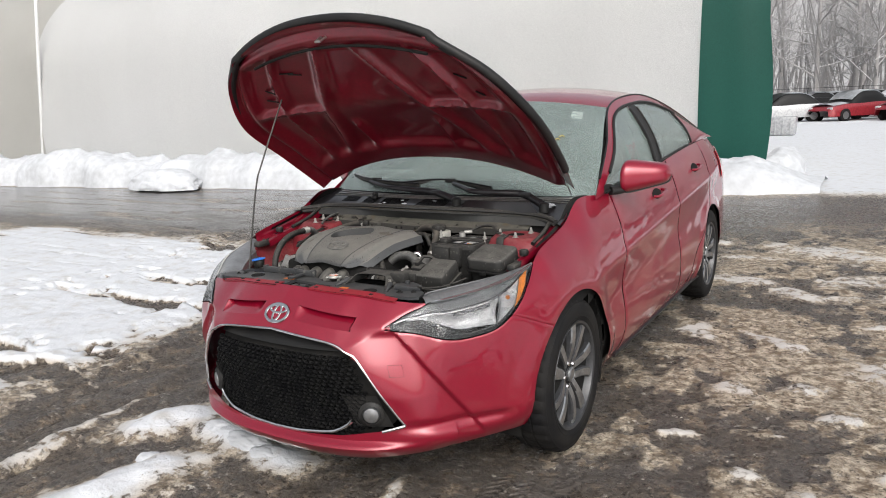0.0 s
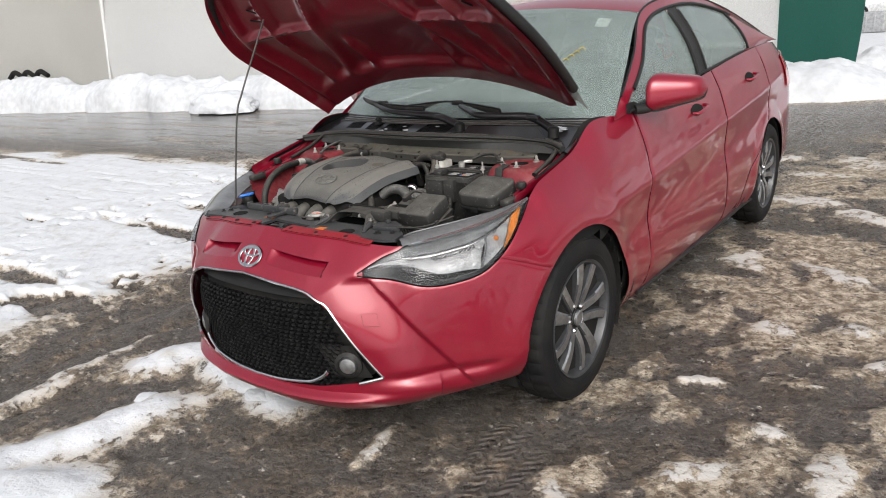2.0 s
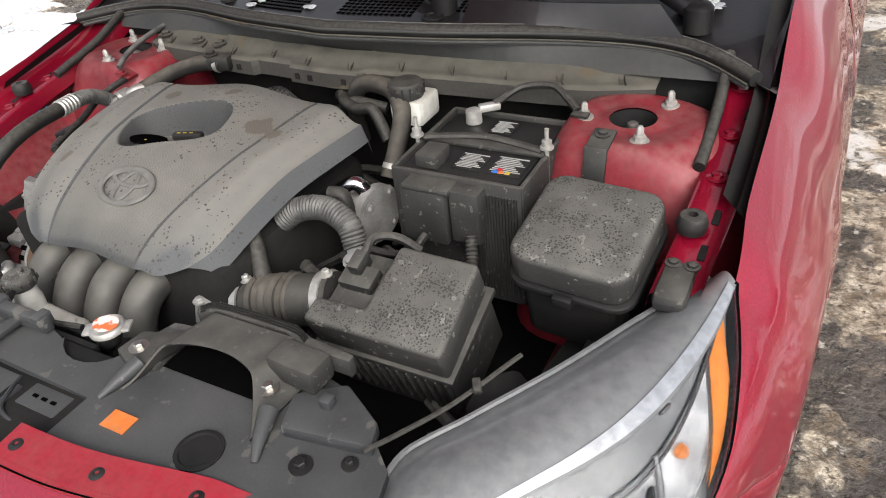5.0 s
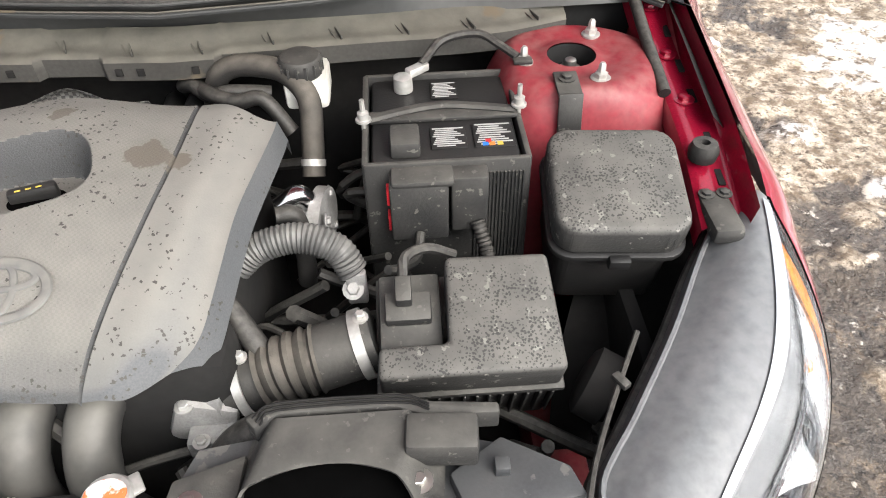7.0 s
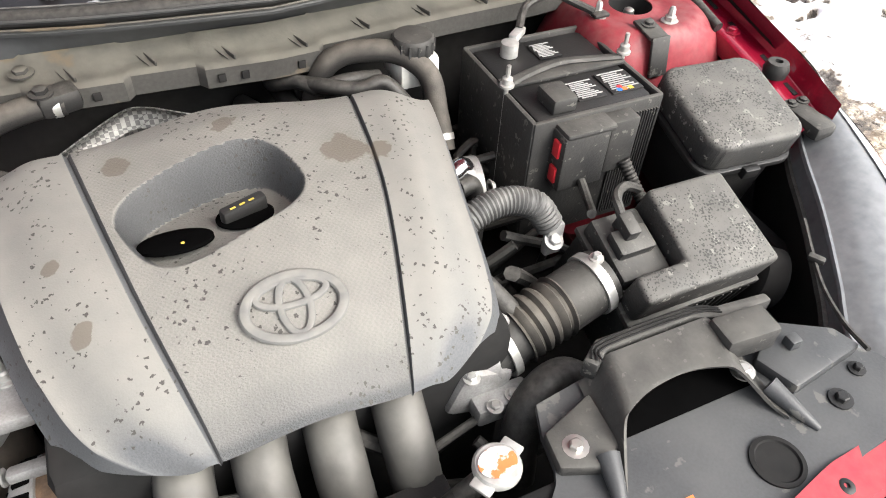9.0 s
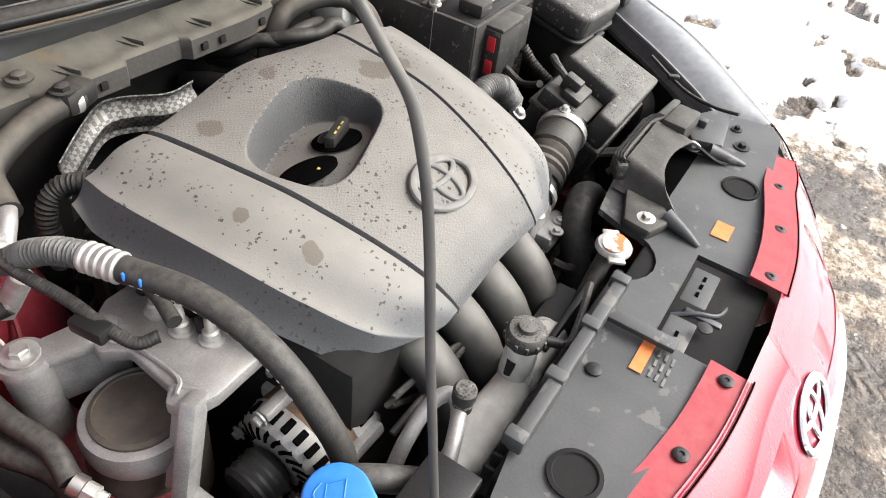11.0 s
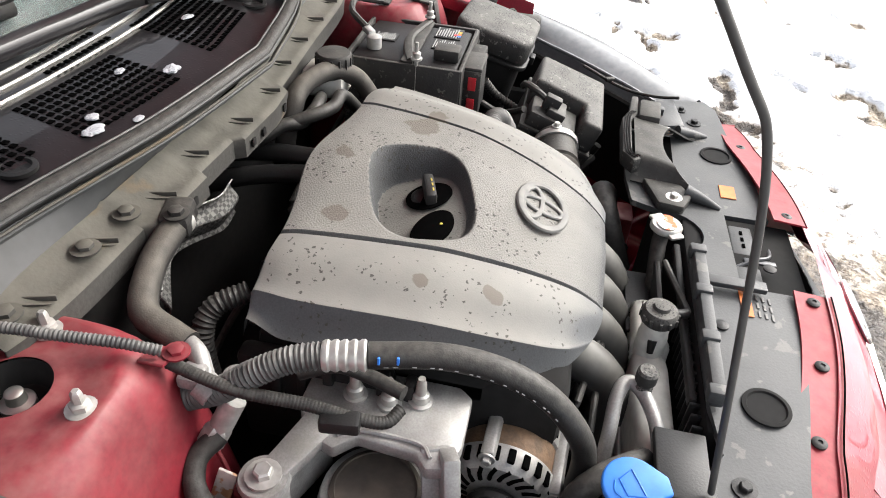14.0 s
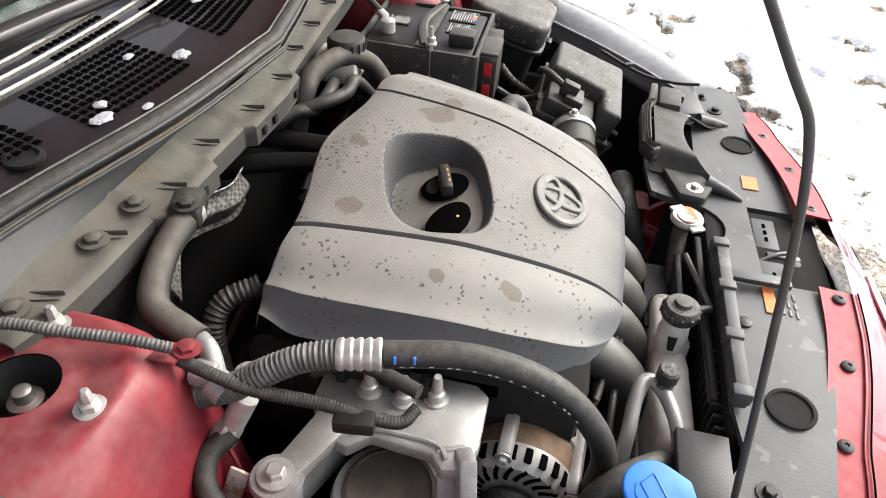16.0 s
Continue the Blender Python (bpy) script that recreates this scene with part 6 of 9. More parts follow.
def cover_point(u, v):
    y = -0.026 - (0.384 - 0.040 * smoothstep(0.80, 1.0, u) ** 2.2 - 0.060 * smoothstep(0.20, 0.0, u) ** 1.5) * v
    lead = 0.026 * smoothstep(0.75, 0.94, u) - 0.02 * math.sin(math.pi * smoothstep(0.25, 0.72, u))
    y -= lead * (1 - v)
    xs = [(k, spline(EDGES[n], y)) for k, n, _ in KNOTS]
    drops = [(k, d) for k, _, d in KNOTS]
    x = None
    for (ka, xa), (kb, xb) in zip(xs, xs[1:]):
        if u <= kb + 1e-9:
            x = xa + (xb - xa) * (u - ka) / (kb - ka)
            break
    dz = None
    for (ka, da), (kb, db) in zip(drops, drops[1:]):
        if u <= kb + 1e-9:
            t = (u - ka) / (kb - ka)
            dz = da + (db - da) * (t if ka < 0.05 or kb > 0.99 else t * t * (3 - 2 * t))
            break
    if u < 0.12:
        # hollow side face under a rounded crease
        k = u / 0.12
        dz = -0.015 - 0.039 * (1 - k) * (0.55 + 0.45 * smoothstep(0.0, 0.15, v)) - 0.005 * math.sin(math.pi * k)
    z = spline(TOPLINE, y) + dz
    z += 0.010 * math.sin(math.pi * smoothstep(0.25, 0.72, u))
    z += 0.008 * math.sin(math.pi * smoothstep(0.72, 0.94, u)) + 0.006 * math.sin(math.pi * smoothstep(0.12, 0.25, u))
    for g in (0.25, 0.72):
        z -= 0.006 * math.exp(-((u - g) / 0.0032) ** 2)
    cx, cy, a, b = WELL
    px, py = x - cx, y - cy
    px, py = px * 0.95 + py * 0.31, py * 0.95 - px * 0.31
    e = (abs(px / a) ** 3.0 + abs(py / b) ** 3.0) ** (1 / 3.0)
    w = smoothstep(1.03, 0.83, e)
    z -= w * (0.020 + 0.34 * max(0.0, 0.058 + (y - cy)))
    z -= 0.03 * smoothstep(0.03, 0.0, v) ** 2
    return Vector((x, y, z))


for nm, lo, hi, mat in (("left_panel", 0.0, 0.25, COVER), ("centre_panel", 0.25, 0.72, COVERWEAVE), ("right_panel", 0.72, 1.0, COVER)):
    bm = bm_new()
    n = int(320 * (hi - lo)) + 4
    surface(bm, lambda u, v: cover_point(lo + (hi - lo) * u, v), n, 170)
    part(nm, bm, mat, cover)
bc = cover_point(0.50, 0.772)
e1 = (cover_point(0.55, 0.772) - cover_point(0.45, 0.772)).normalized()
e2 = (cover_point(0.50, 0.74) - cover_point(0.50, 0.81)).normalized()
emblem("badge", bc + Vector((0, 0, 0.001)), e1, e2, 0.047, BADGEGREY, cover, "raised grey oval badge")
def well_floor(x, y):
    best = min(((cover_point(0.25 + 0.47 * i / 60, 0.1 + 0.6 * j / 60) - Vector((x, y, 0))).xy.length, i, j) for i in range(61) for j in range(61))
    return cover_point(0.25 + 0.47 * best[1] / 60, 0.1 + 0.6 * best[2] / 60).z


OX, OY = -0.109, -0.172
oz = well_floor(OX, OY) - 0.006
bm = bm_new()
lathe(bm, [(0.031, 0.0), (0.031, 0.0015), (0.027, 0.003), (0.005, 0.0032)], Matrix.Translation((OX, OY, oz + 0.008)) @ Matrix.Rotation(radians(-16), 4, "X"), 36)
part("filler_opening", bm, HOLE, cover, "dark round opening round the oil cap")
bm = bm_new()
lathe(bm, [(0.022, -0.012), (0.0235, -0.004), (0.0235, 0.006), (0.020, 0.009), (0.008, 0.0095)], Matrix.Translation((OX, OY, oz)), 32)
ocap = part("oil_cap", bm, PLASTIC, cover, "black oil filler cap")
bm = bm_new()
box(bm, (0, 0, 0), (0.014, 0.052, 0.022), 0.004, Matrix.Translation((OX, OY, oz + 0.017)) @ Matrix.Rotation(radians(-72), 4, "Z"))
part("cap_grip", bm, PLASTIC, ocap)
for k in range(3):
    bm = bm_new()
    box(bm, (0, 0, 0), (0.002, 0.006, 0.0008), 0, Matrix.Translation((OX, OY, oz + 0.0284)) @ Matrix.Rotation(radians(-72), 4, "Z") @ Matrix.Translation((0.003, -0.013 + 0.011 * k, 0)))
    part("cap_mark", bm, YELLOWP, ocap, "yellow mark on the cap")
QX, QY = -0.183, -0.191
qz = well_floor(QX, QY) + 0.009
bm = bm_new()
lathe(bm, [(0.038, -0.002), (0.038, 0.0015), (0.035, 0.0022), (0.005, 0.0023)], Matrix.Translation((QX, QY, qz)) @ Matrix.Rotation(radians(-16), 4, "X") @ Matrix.Rotation(radians(-10), 4, "Z"), 36, squash=0.66)
part("dark_opening", bm, HOLE, cover, "dark opening beside the cap")
bm = bm_new()
box(bm, (QX + 0.006, QY - 0.010, qz + 0.003), (0.004, 0.004, 0.006), 0.001)
part("dipstick_tip", bm, YELLOWP, cover, "yellow dipstick tip")
# foil heat shield behind the cover
bm = bm_new()
SHIELD = [(0.0, (0.112, 0.772)), (0.24, (0.140, 0.785)), (0.42, (0.153, 0.795)), (0.55, (0.146, 0.795)), (0.80, (0.122, 0.786)), (1.0, (0.124, 0.785))]
surface(bm, lambda u, v: Vector((-0.295 + 0.228 * u, spline([(k, p[0]) for k, p in SHIELD], u) + 0.006 * math.sin(9 * v), spline([(k, p[1]) for k, p in SHIELD], u) - 0.060 * v)), 30, 8, thick=0.002)
solid("heat_shield", bm, FOIL, "dimpled foil heat shield behind the engine cover", "heat shield")
# ---- battery, fuse box, air filter ----
bat = thing("battery", "black car battery in a dusty tray with white terminal", "battery")
bm = bm_new()
box(bm, (0.361, -0.045, 0.745), (0.182, 0.190, 0.200), 0.008)
case = part("case", bm, PLASTIC, bat)
for x, y, sx, sy in ((0.361, 0.056, 0.200, 0.008), (0.361, -0.146, 0.200, 0.008), (0.263, -0.045, 0.008, 0.205), (0.459, -0.045, 0.008, 0.205)):
    bm = bm_new()
    box(bm, (x, y, 0.748), (sx, sy, 0.200), 0.003)
    wall = part("tray_wall", bm, DUSTY, bat, "dusty plastic battery tray")
    if y < -0.1:
        for k in range(14):
            bm = bm_new()
            box(bm, (0.395 + 0.0045 * k, -0.1515, 0.745), (0.002, 0.003, 0.17))
            part("rib", bm, DUSTY, wall)
bm = bm_new()
tube(bm, [(0.268, -0.060, 0.852), (0.31, -0.045, 0.852), (0.361, -0.036, 0.853), (0.41, -0.042, 0.852), (0.455, -0.052, 0.852)], 0.009, 8, flat=0.6)
box(bm, (0.361, -0.052, 0.849), (0.195, 0.022, 0.006), 0.002)
part("hold_down_bar", bm, DUSTY, bat)
for x, y in ((0.262, -0.070), (0.460, -0.052)):
    bm = bm_new()
    cyl(bm, (x, y, 0.70), (x, y, 0.888), 0.0032, seg=8)
    lathe(bm, [(0.010, 0.858), (0.010, 0.861), (0.0072, 0.862), (0.0072, 0.870), (0.004, 0.872)], Matrix.Translation((x, y, 0)), 12)
    part("tie_rod", bm, NUT, bat, "zinc tie rod and nut")
bm = bm_new()
lathe(bm, [(0.013, 0.846), (0.0125, 0.866), (0.009, 0.868)], Matrix.Translation((0.314, 0.018, 0)), 20)
box(bm, (0.334, 0.034, 0.867), (0.034, 0.014, 0.012), 0.003, Matrix.Rotation(radians(38), 4, "Z"))
part("terminal_clamp", bm, NUT, bat, "pale metal terminal clamp")
for x, y, sx, sy in ((0.368, 0.010, 0.036, 0.040), (0.366, -0.100, 0.044, 0.044), (0.422, -0.098, 0.050, 0.050)):
    bm = bm_new()
    box(bm, (x, y, 0.8462), (sx, sy, 0.0024), 0.0008)
    lab = part("label_plate", bm, PLASTIC, bat)
    for k in range(10):
        bm = bm_new()
        box(bm, (x - sx * 0.06 * ((k * 3) % 4) * 0.5, y + sy * (0.43 - 0.093 * k), 0.8479), (sx * (0.88 - 0.12 * ((k * 3) % 4)), sy * 0.042, 0.0006))
        part("print_line", bm, PRINT, lab)
for x, mat in ((0.410, BLUE), (0.418, ORANGE), (0.428, YELLOWP), (0.414, REDPL)):
    bm = bm_new()
    box(bm, (x, -0.118 + (0.006 if mat is REDPL else 0), 0.8482), (0.007, 0.007, 0.0006))
    part("label_mark", bm, mat, bat)
for nm, c, d in (("fuse_block", (0.325, -0.163, 0.795), (0.070, 0.035, 0.085)), ("cable_guard", (0.386, -0.160, 0.800), (0.045, 0.030, 0.082)), ("terminal_cover", (0.312, -0.115, 0.856), (0.036, 0.045, 0.022)), ("fuse_block_lid", (0.330, -0.160, 0.838), (0.075, 0.042, 0.010))):
    bm = bm_new()
    box(bm, c, d, 0.004)
    part(nm, bm, DUSTY, bat, "dusty black plastic")
for z in (0.815, 0.775):
    bm = bm_new()
    box(bm, (0.2885, -0.165, z), (0.004, 0.014, 0.024), 0.001)
    part("red_latch", bm, REDPL, bat, "red locking tab")
bm = bm_new()
tube(bm, [(0.395, -0.176, 0.775), (0.405, -0.20, 0.745), (0.41, -0.24, 0.72)], 0.008, 10, rib=0.0015, pitch=0.006)
part("cable", bm, HOSE, bat, "black ribbed cable")
bm = bm_new()
tube(bm, [(0.325, -0.182, 0.765), (0.318, -0.215, 0.755), (0.30, -0.245, 0.77), (0.285, -0.262, 0.785)], 0.006, 8)
part("cable", bm, HOSE, bat, "thin black cable")
bm = bm_new()
tube(bm, [(0.34, 0.040, 0.870), (0.37, 0.075, 0.885), (0.42, 0.082, 0.890), (0.45, 0.065, 0.880), (0.472, 0.045, 0.872)], 0.006, 8)
box(bm, (0.478, 0.038, 0.870), (0.026, 0.014, 0.006), 0.002)
part("earth_cable", bm, HOSE, bat, "black earth cable")

fuse = thing("fuse_box", "black fuse box with dusty rain-spotted lid", "fuse box")
TILT_FB = Matrix.Translation((0.560, -0.176, 0.815)) @ Matrix.Rotation(radians(13), 4, "X") @ Matrix.Rotation(radians(-4), 4, "Z")


def rounded(w, h, r, n=5):
    pts = []
    for cx, cy, a0 in ((w / 2 - r, h / 2 - r, 0), (-w / 2 + r, h / 2 - r, 90), (-w / 2 + r, -h / 2 + r, 180), (w / 2 - r, -h / 2 + r, 270)):
        for k in range(n + 1):
            a = radians(a0 + 90 * k / n)
            pts.append((cx + r * math.cos(a), cy + r * math.sin(a)))
    return pts


bm = bm_new()
prism(bm, rounded(0.158, 0.158, 0.028), -0.028, 0.022, 0.010, TILT_FB, 3)
part("lid", bm, SPOTTED, fuse, "dusty black lid with dried water spots")
bm = bm_new()
prism(bm, rounded(0.166, 0.166, 0.028), -0.036, -0.026, 0.003, TILT_FB)
prism(bm, rounded(0.140, 0.140, 0.020), -0.14, -0.034, 0.004, TILT_FB)
box(bm, (0.0, 0.0, 0.0), (0.026, 0.012, 0.018), 0.003, TILT_FB @ Matrix.Translation((0.0, -0.086, -0.032)))
part("body", bm, PLASTIC, fuse)

air = thing("air_filter_box", "black air filter box with dusty flaking lid", "air filter box")
bm = bm_new()
LIDTILT = Matrix.Translation((0.365, -0.335, 0.775)) @ Matrix.Rotation(radians(19), 4, "X")
prism(bm, [(-0.018, 0.068), (0.094, 0.066), (0.099, -0.066), (-0.094, -0.066), (-0.092, -0.030), (-0.020, -0.030)], -0.035, 0.022, 0.007, LIDTILT, 3)
part("lid", bm, SPOTTED, air, "dusty black lid with pale flaking patches")
bm = bm_new()
prism(bm, [(-0.096, 0.070), (0.102, 0.070), (0.103, -0.070), (-0.098, -0.070)], -0.044, -0.034, 0.002, LIDTILT)
prism(bm, [(-0.092, 0.066), (0.094, 0.066), (0.094, -0.064), (-0.092, -0.064)], -0.15, -0.042, 0.004, LIDTILT)
prism(bm, [(-0.092, 0.062), (-0.024, 0.062), (-0.024, -0.026), (-0.092, -0.026)], -0.035, -0.005, 0.005, LIDTILT)
case = part("body", bm, DUSTY, air, "ribbed lower case")
for k in range(14):
    bm = bm_new()
    box(bm, (0, 0, 0), (0.003, 0.008, 0.075), 0.001, LIDTILT @ Matrix.Translation((-0.087 + 0.0137 * k, -0.067, -0.082)))
    part("rib", bm, DUSTY, case)
bm = bm_new()
box(bm, (0, 0, 0), (0.050, 0.034, 0.018), 0.004, LIDTILT @ Matrix.Translation((-0.060, 0.018, 0.000)))
box(bm, (0, 0, 0), (0.018, 0.030, 0.026), 0.003, LIDTILT @ Matrix.Translation((-0.064, 0.032, 0.012)))
part("air_sensor", bm, DUSTY, air, "black air flow sensor and plug")
bm = bm_new()
tube(bm, [LIDTILT @ Vector(p) for p in ((-0.064, 0.045, 0.014), (-0.060, 0.070, 0.020), (-0.035, 0.085, 0.010), (-0.005, 0.085, -0.01))], 0.006, 8)
part("sensor_wire", bm, HOSE, air)

duct = thing("intake_duct", "dusty black ribbed intake duct between filter and engine", "air duct")
bm = bm_new()
A0, A1 = Vector((0.268, -0.325, 0.742)), Vector((0.085, -0.352, 0.700))
tube(bm, [A0, A0.lerp(A1, 0.36)], 0.037, 24)
part("filter_end", bm, DUSTY, duct)
bm = bm_new()
tube(bm, [A0.lerp(A1, 0.34), A0.lerp(A1, 0.5) + Vector((0, 0, 0.002)), A0.lerp(A1, 0.68)], 0.034, 24, rib=0.006, pitch=0.0125)
part("bellows", bm, DUSTHOSE, duct, "ribbed rubber bellows")
bm = bm_new()
tube(bm, [A0.lerp(A1, 0.68), A0.lerp(A1, 0.90)], 0.034, 24)
part("engine_end", bm, DUSTY, duct)
for t, w in ((0.08, 0.012), (0.80, 0.010)):
    bm = bm_new()
    lathe(bm, [(0.0365, -w / 2), (0.040, -w / 2), (0.040, w / 2), (0.0365, w / 2)], axis_matrix(A0.lerp(A1, t), A1), 32, closed=True)
    bolt(bm, A0.lerp(A1, t) + Vector((0, 0.004, 0.038)), 0.0055, 0.008)
    part("hose_clamp", bm, NUT, duct, "bright worm-drive hose clamp")
bm = bm_new()
tube(bm, [(0.145, -0.333, 0.735), (0.115, -0.300, 0.775), (0.10, -0.285, 0.79)], 0.011, 10, ends=(0.014, 0.009))
part("breather_stub", bm, HOSE, duct)

thr = thing("throttle_body", "grey cast throttle body with bolts, dusty", "throttle body")
bm = bm_new()
box(bm, (0.078, -0.362, 0.690), (0.070, 0.055, 0.070), 0.012, Matrix.Rotation(radians(20), 4, "Y"))
box(bm, (0.098, -0.398, 0.680), (0.070, 0.030, 0.030), 0.006)
cyl(bm, (0.055, -0.34, 0.70), (0.11, -0.352, 0.705), 0.038, seg=24)
part("housing", bm, ALU, thr)
for x, y, z in ((0.065, -0.385, 0.724), (0.108, -0.405, 0.696), (0.082, -0.412, 0.698)):
    bm = bm_new()
    bolt(bm, (x, y, z), 0.006, 0.006)
    part("bolt", bm, NUT, thr)
bm = bm_new()
tube(bm, [(0.055, -0.425, 0.668), (0.075, -0.448, 0.655), (0.12, -0.455, 0.655), (0.16, -0.44, 0.66)], 0.007, 8)
part("cable", bm, HOSE, thr)
valve = thing("egr_valve", "bright cast valve with polished hose stub", "valve")
bm = bm_new()
cyl(bm, (0.190, -0.115, 0.735), (0.205, -0.118, 0.735), 0.048, seg=28)
cyl(bm, (0.160, -0.110, 0.735), (0.190, -0.115, 0.735), 0.036, seg=28)
for a in (45, 135, 225, 315):
    c = Vector((0.207, -0.118 + 0.040 * math.cos(radians(a)), 0.735 + 0.040 * math.sin(radians(a))))
    bolt(bm, c, 0.006, 0.006, (1, 0, 0))
part("flange", bm, ALU, valve)
bm = bm_new()
tube(bm, [(0.150, -0.135, 0.780), (0.172, -0.125, 0.790), (0.185, -0.120, 0.775), (0.188, -0.118, 0.750)], 0.013, 14)
part("bright_pipe", bm, CHROME, valve, "bright metal pipe")


def hose(label, pts, r, mat=None, rib=0.0, pitch=0.008, category="hose", flat=1.0, group="", clamps=()):
    bm = bm_new()
    tube(bm, pts, r, 14, 8, rib, pitch, flat=flat)
    ob = solid("hose" if category == "hose" else category.replace(" ", "_"), bm, mat or HOSE, label, category, group)
    P = curve_points(pts, 8)
    for t in clamps:
        i = min(len(P) - 2, int(t * (len(P) - 1)))
        bm = bm_new()
        lathe(bm, [(r * 0.99, -0.0045), (r * 1.09, -0.0045), (r * 1.09, 0.0045), (r * 0.99, 0.0045)], axis_matrix(P[i], P[i + 1]), 20, closed=True)
        part("hose_clamp", bm, NUT, ob, "spring hose clamp")
    return ob


hose("grey ribbed breather hose beside the engine cover", [(0.110, -0.232, 0.775), (0.140, -0.222, 0.795), (0.185, -0.218, 0.802), (0.225, -0.226, 0.790), (0.243, -0.238, 0.762)], 0.0170, RIBGREY, 0.0020, 0.0055)
bm = bm_new()
box(bm, (0.246, -0.246, 0.745), (0.024, 0.012, 0.05), 0.003)
bolt(bm, (0.242, -0.254, 0.748), 0.008, 0.008, (0, -0.5, 0.85))
solid("hose_bracket", bm, ALU, "small metal bracket with a zinc bolt under the hose", "bracket")
hose("thick black rubber hose by the brake reservoir", [(0.040, 0.090, 0.740), (0.042, 0.082, 0.800), (0.058, 0.074, 0.846), (0.080, 0.072, 0.862), (0.110, 0.064, 0.868), (0.155, 0.045, 0.866), (0.186, 0.012, 0.845), (0.188, -0.02, 0.80), (0.186, -0.05, 0.76)], 0.0155, DUSTHOSE, clamps=(0.96,))
hose("black rubber hose with faint white print", [(0.03, 0.155, 0.795), (0.022, 0.100, 0.820), (0.05, 0.045, 0.838), (0.09, 0.022, 0.838), (0.125, 0.018, 0.842), (0.16, 0.0, 0.80)], 0.0105)
hose("black rubber hose with faint white print", [(0.0, 0.165, 0.790), (-0.005, 0.110, 0.815), (0.02, 0.078, 0.832), (0.045, 0.055, 0.83), (0.08, 0.045, 0.84), (0.13, 0.055, 0.83)], 0.010)
hose("black rubber hose beside the throttle", [(0.150, -0.165, 0.79), (0.172, -0.160, 0.785), (0.178, -0.165, 0.74), (0.175, -0.17, 0.68)], 0.0125)
hose("thick black coolant hose running back under the cowl", [(0.035, -0.02, 0.785), (0.016, 0.020, 0.790), (0.010, 0.07, 0.792), (0.010, 0.12, 0.788), (0.012, 0.17, 0.775)], 0.0145, PLASTIC)
hose("thick black coolant hose running back under the cowl", [(0.005, -0.02, 0.775), (-0.012, 0.020, 0.778), (-0.022, 0.07, 0.776), (-0.034, 0.12, 0.770), (-0.044, 0.17, 0.755)], 0.0145, PLASTIC)
hose("dusty heater hose beside the strut tower", [(-0.262, 0.085, 0.862), (-0.300, 0.084, 0.862), (-0.345, 0.082, 0.852), (-0.392, 0.066, 0.838), (-0.408, 0.030, 0.830), (-0.415, 0.008, 0.826)], 0.0158, DUSTHOSE, clamps=(0.06,))
hose("bare metal pipe elbow at the hose end", [(-0.412, 0.012, 0.828), (-0.424, -0.006, 0.828), (-0.438, -0.018, 0.815), (-0.442, -0.022, 0.79)], 0.0100, ALU, category="pipe")
bm = bm_new()
box(bm, (-0.268, 0.088, 0.865), (0.05, 0.035, 0.03), 0.008, Matrix.Rotation(radians(15), 4, "Z"))
bolt(bm, (-0.282, 0.080, 0.880), 0.009, 0.008)
solid("pipe_flange", bm, HOSE, "dusty bolted pipe flange under the cowl", "pipe flange")
hose("black corrugated hose going under the engine cover", [(-0.330, -0.020, 0.832), (-0.352, 0.012, 0.820), (-0.372, 0.020, 0.79), (-0.378, 0.014, 0.72)], 0.0105, None, 0.0025, 0.006)
ac = thing("air_conditioning_hose", "thick black air conditioning hose with bright crimped sleeve", "hose")
bm = bm_new()
tube(bm, [(-0.452, -0.005, 0.795), (-0.452, -0.040, 0.815), (-0.446, -0.072, 0.840), (-0.434, -0.105, 0.856), (-0.425, -0.136, 0.862)], 0.0120, 14, 8, 0.0022, 0.0048)
part("ribbed_sleeve", bm, RIBGREY, ac, "grey corrugated sleeve")
bm = bm_new()
C0, C1 = Vector((-0.4255, -0.136, 0.862)), Vector((-0.416, -0.178, 0.864))
prof = []
for k in range(5):
    prof += [(0.0138, 0.0086 * k), (0.0155, 0.0086 * k + 0.003), (0.0155, 0.0086 * k + 0.0055), (0.0138, 0.0086 * k + 0.0075)]
lathe(bm, prof, axis_matrix(C0, C1), 20)
part("crimp", bm, NUT, ac, "bright crimped metal sleeve")
bm = bm_new()
tube(bm, [(-0.416, -0.178, 0.864), (-0.402, -0.245, 0.866), (-0.396, -0.300, 0.856), (-0.394, -0.347, 0.832), (-0.392, -0.383, 0.79), (-0.386, -0.402, 0.74), (-0.375, -0.405, 0.66)], 0.0132, 18, 10)
body = part("rubber_hose", bm, HOSE, ac)
for k in (0.14, 0.40):
    bm = bm_new()
    c = Vector((-0.416, -0.178, 0.864)).lerp(Vector((-0.402, -0.245, 0.866)), k) + Vector((-0.0122, -0.003, 0.006))
    box(bm, c, (0.003, 0.0025, 0.009), 0.0008)
    part("paint_mark", bm, BLUE, body, "short blue paint stroke")
for k in range(16):
    a = curve_points([(-0.416, -0.178, 0.864), (-0.402, -0.245, 0.866), (-0.396, -0.300, 0.856), (-0.394, -0.347, 0.832), (-0.392, -0.383, 0.79)], 8)
    p, q = a[2 + int(k * 1.7)], a[3 + int(k * 1.7)]
    bm = bm_new()
    tube(bm, [p + Vector((-0.0130, 0, -0.003)), p.lerp(q, 0.5) + Vector((-0.0130, 0, -0.003))], 0.0008, 4, smooth=False)
    part("print_line", bm, PRINT, body)
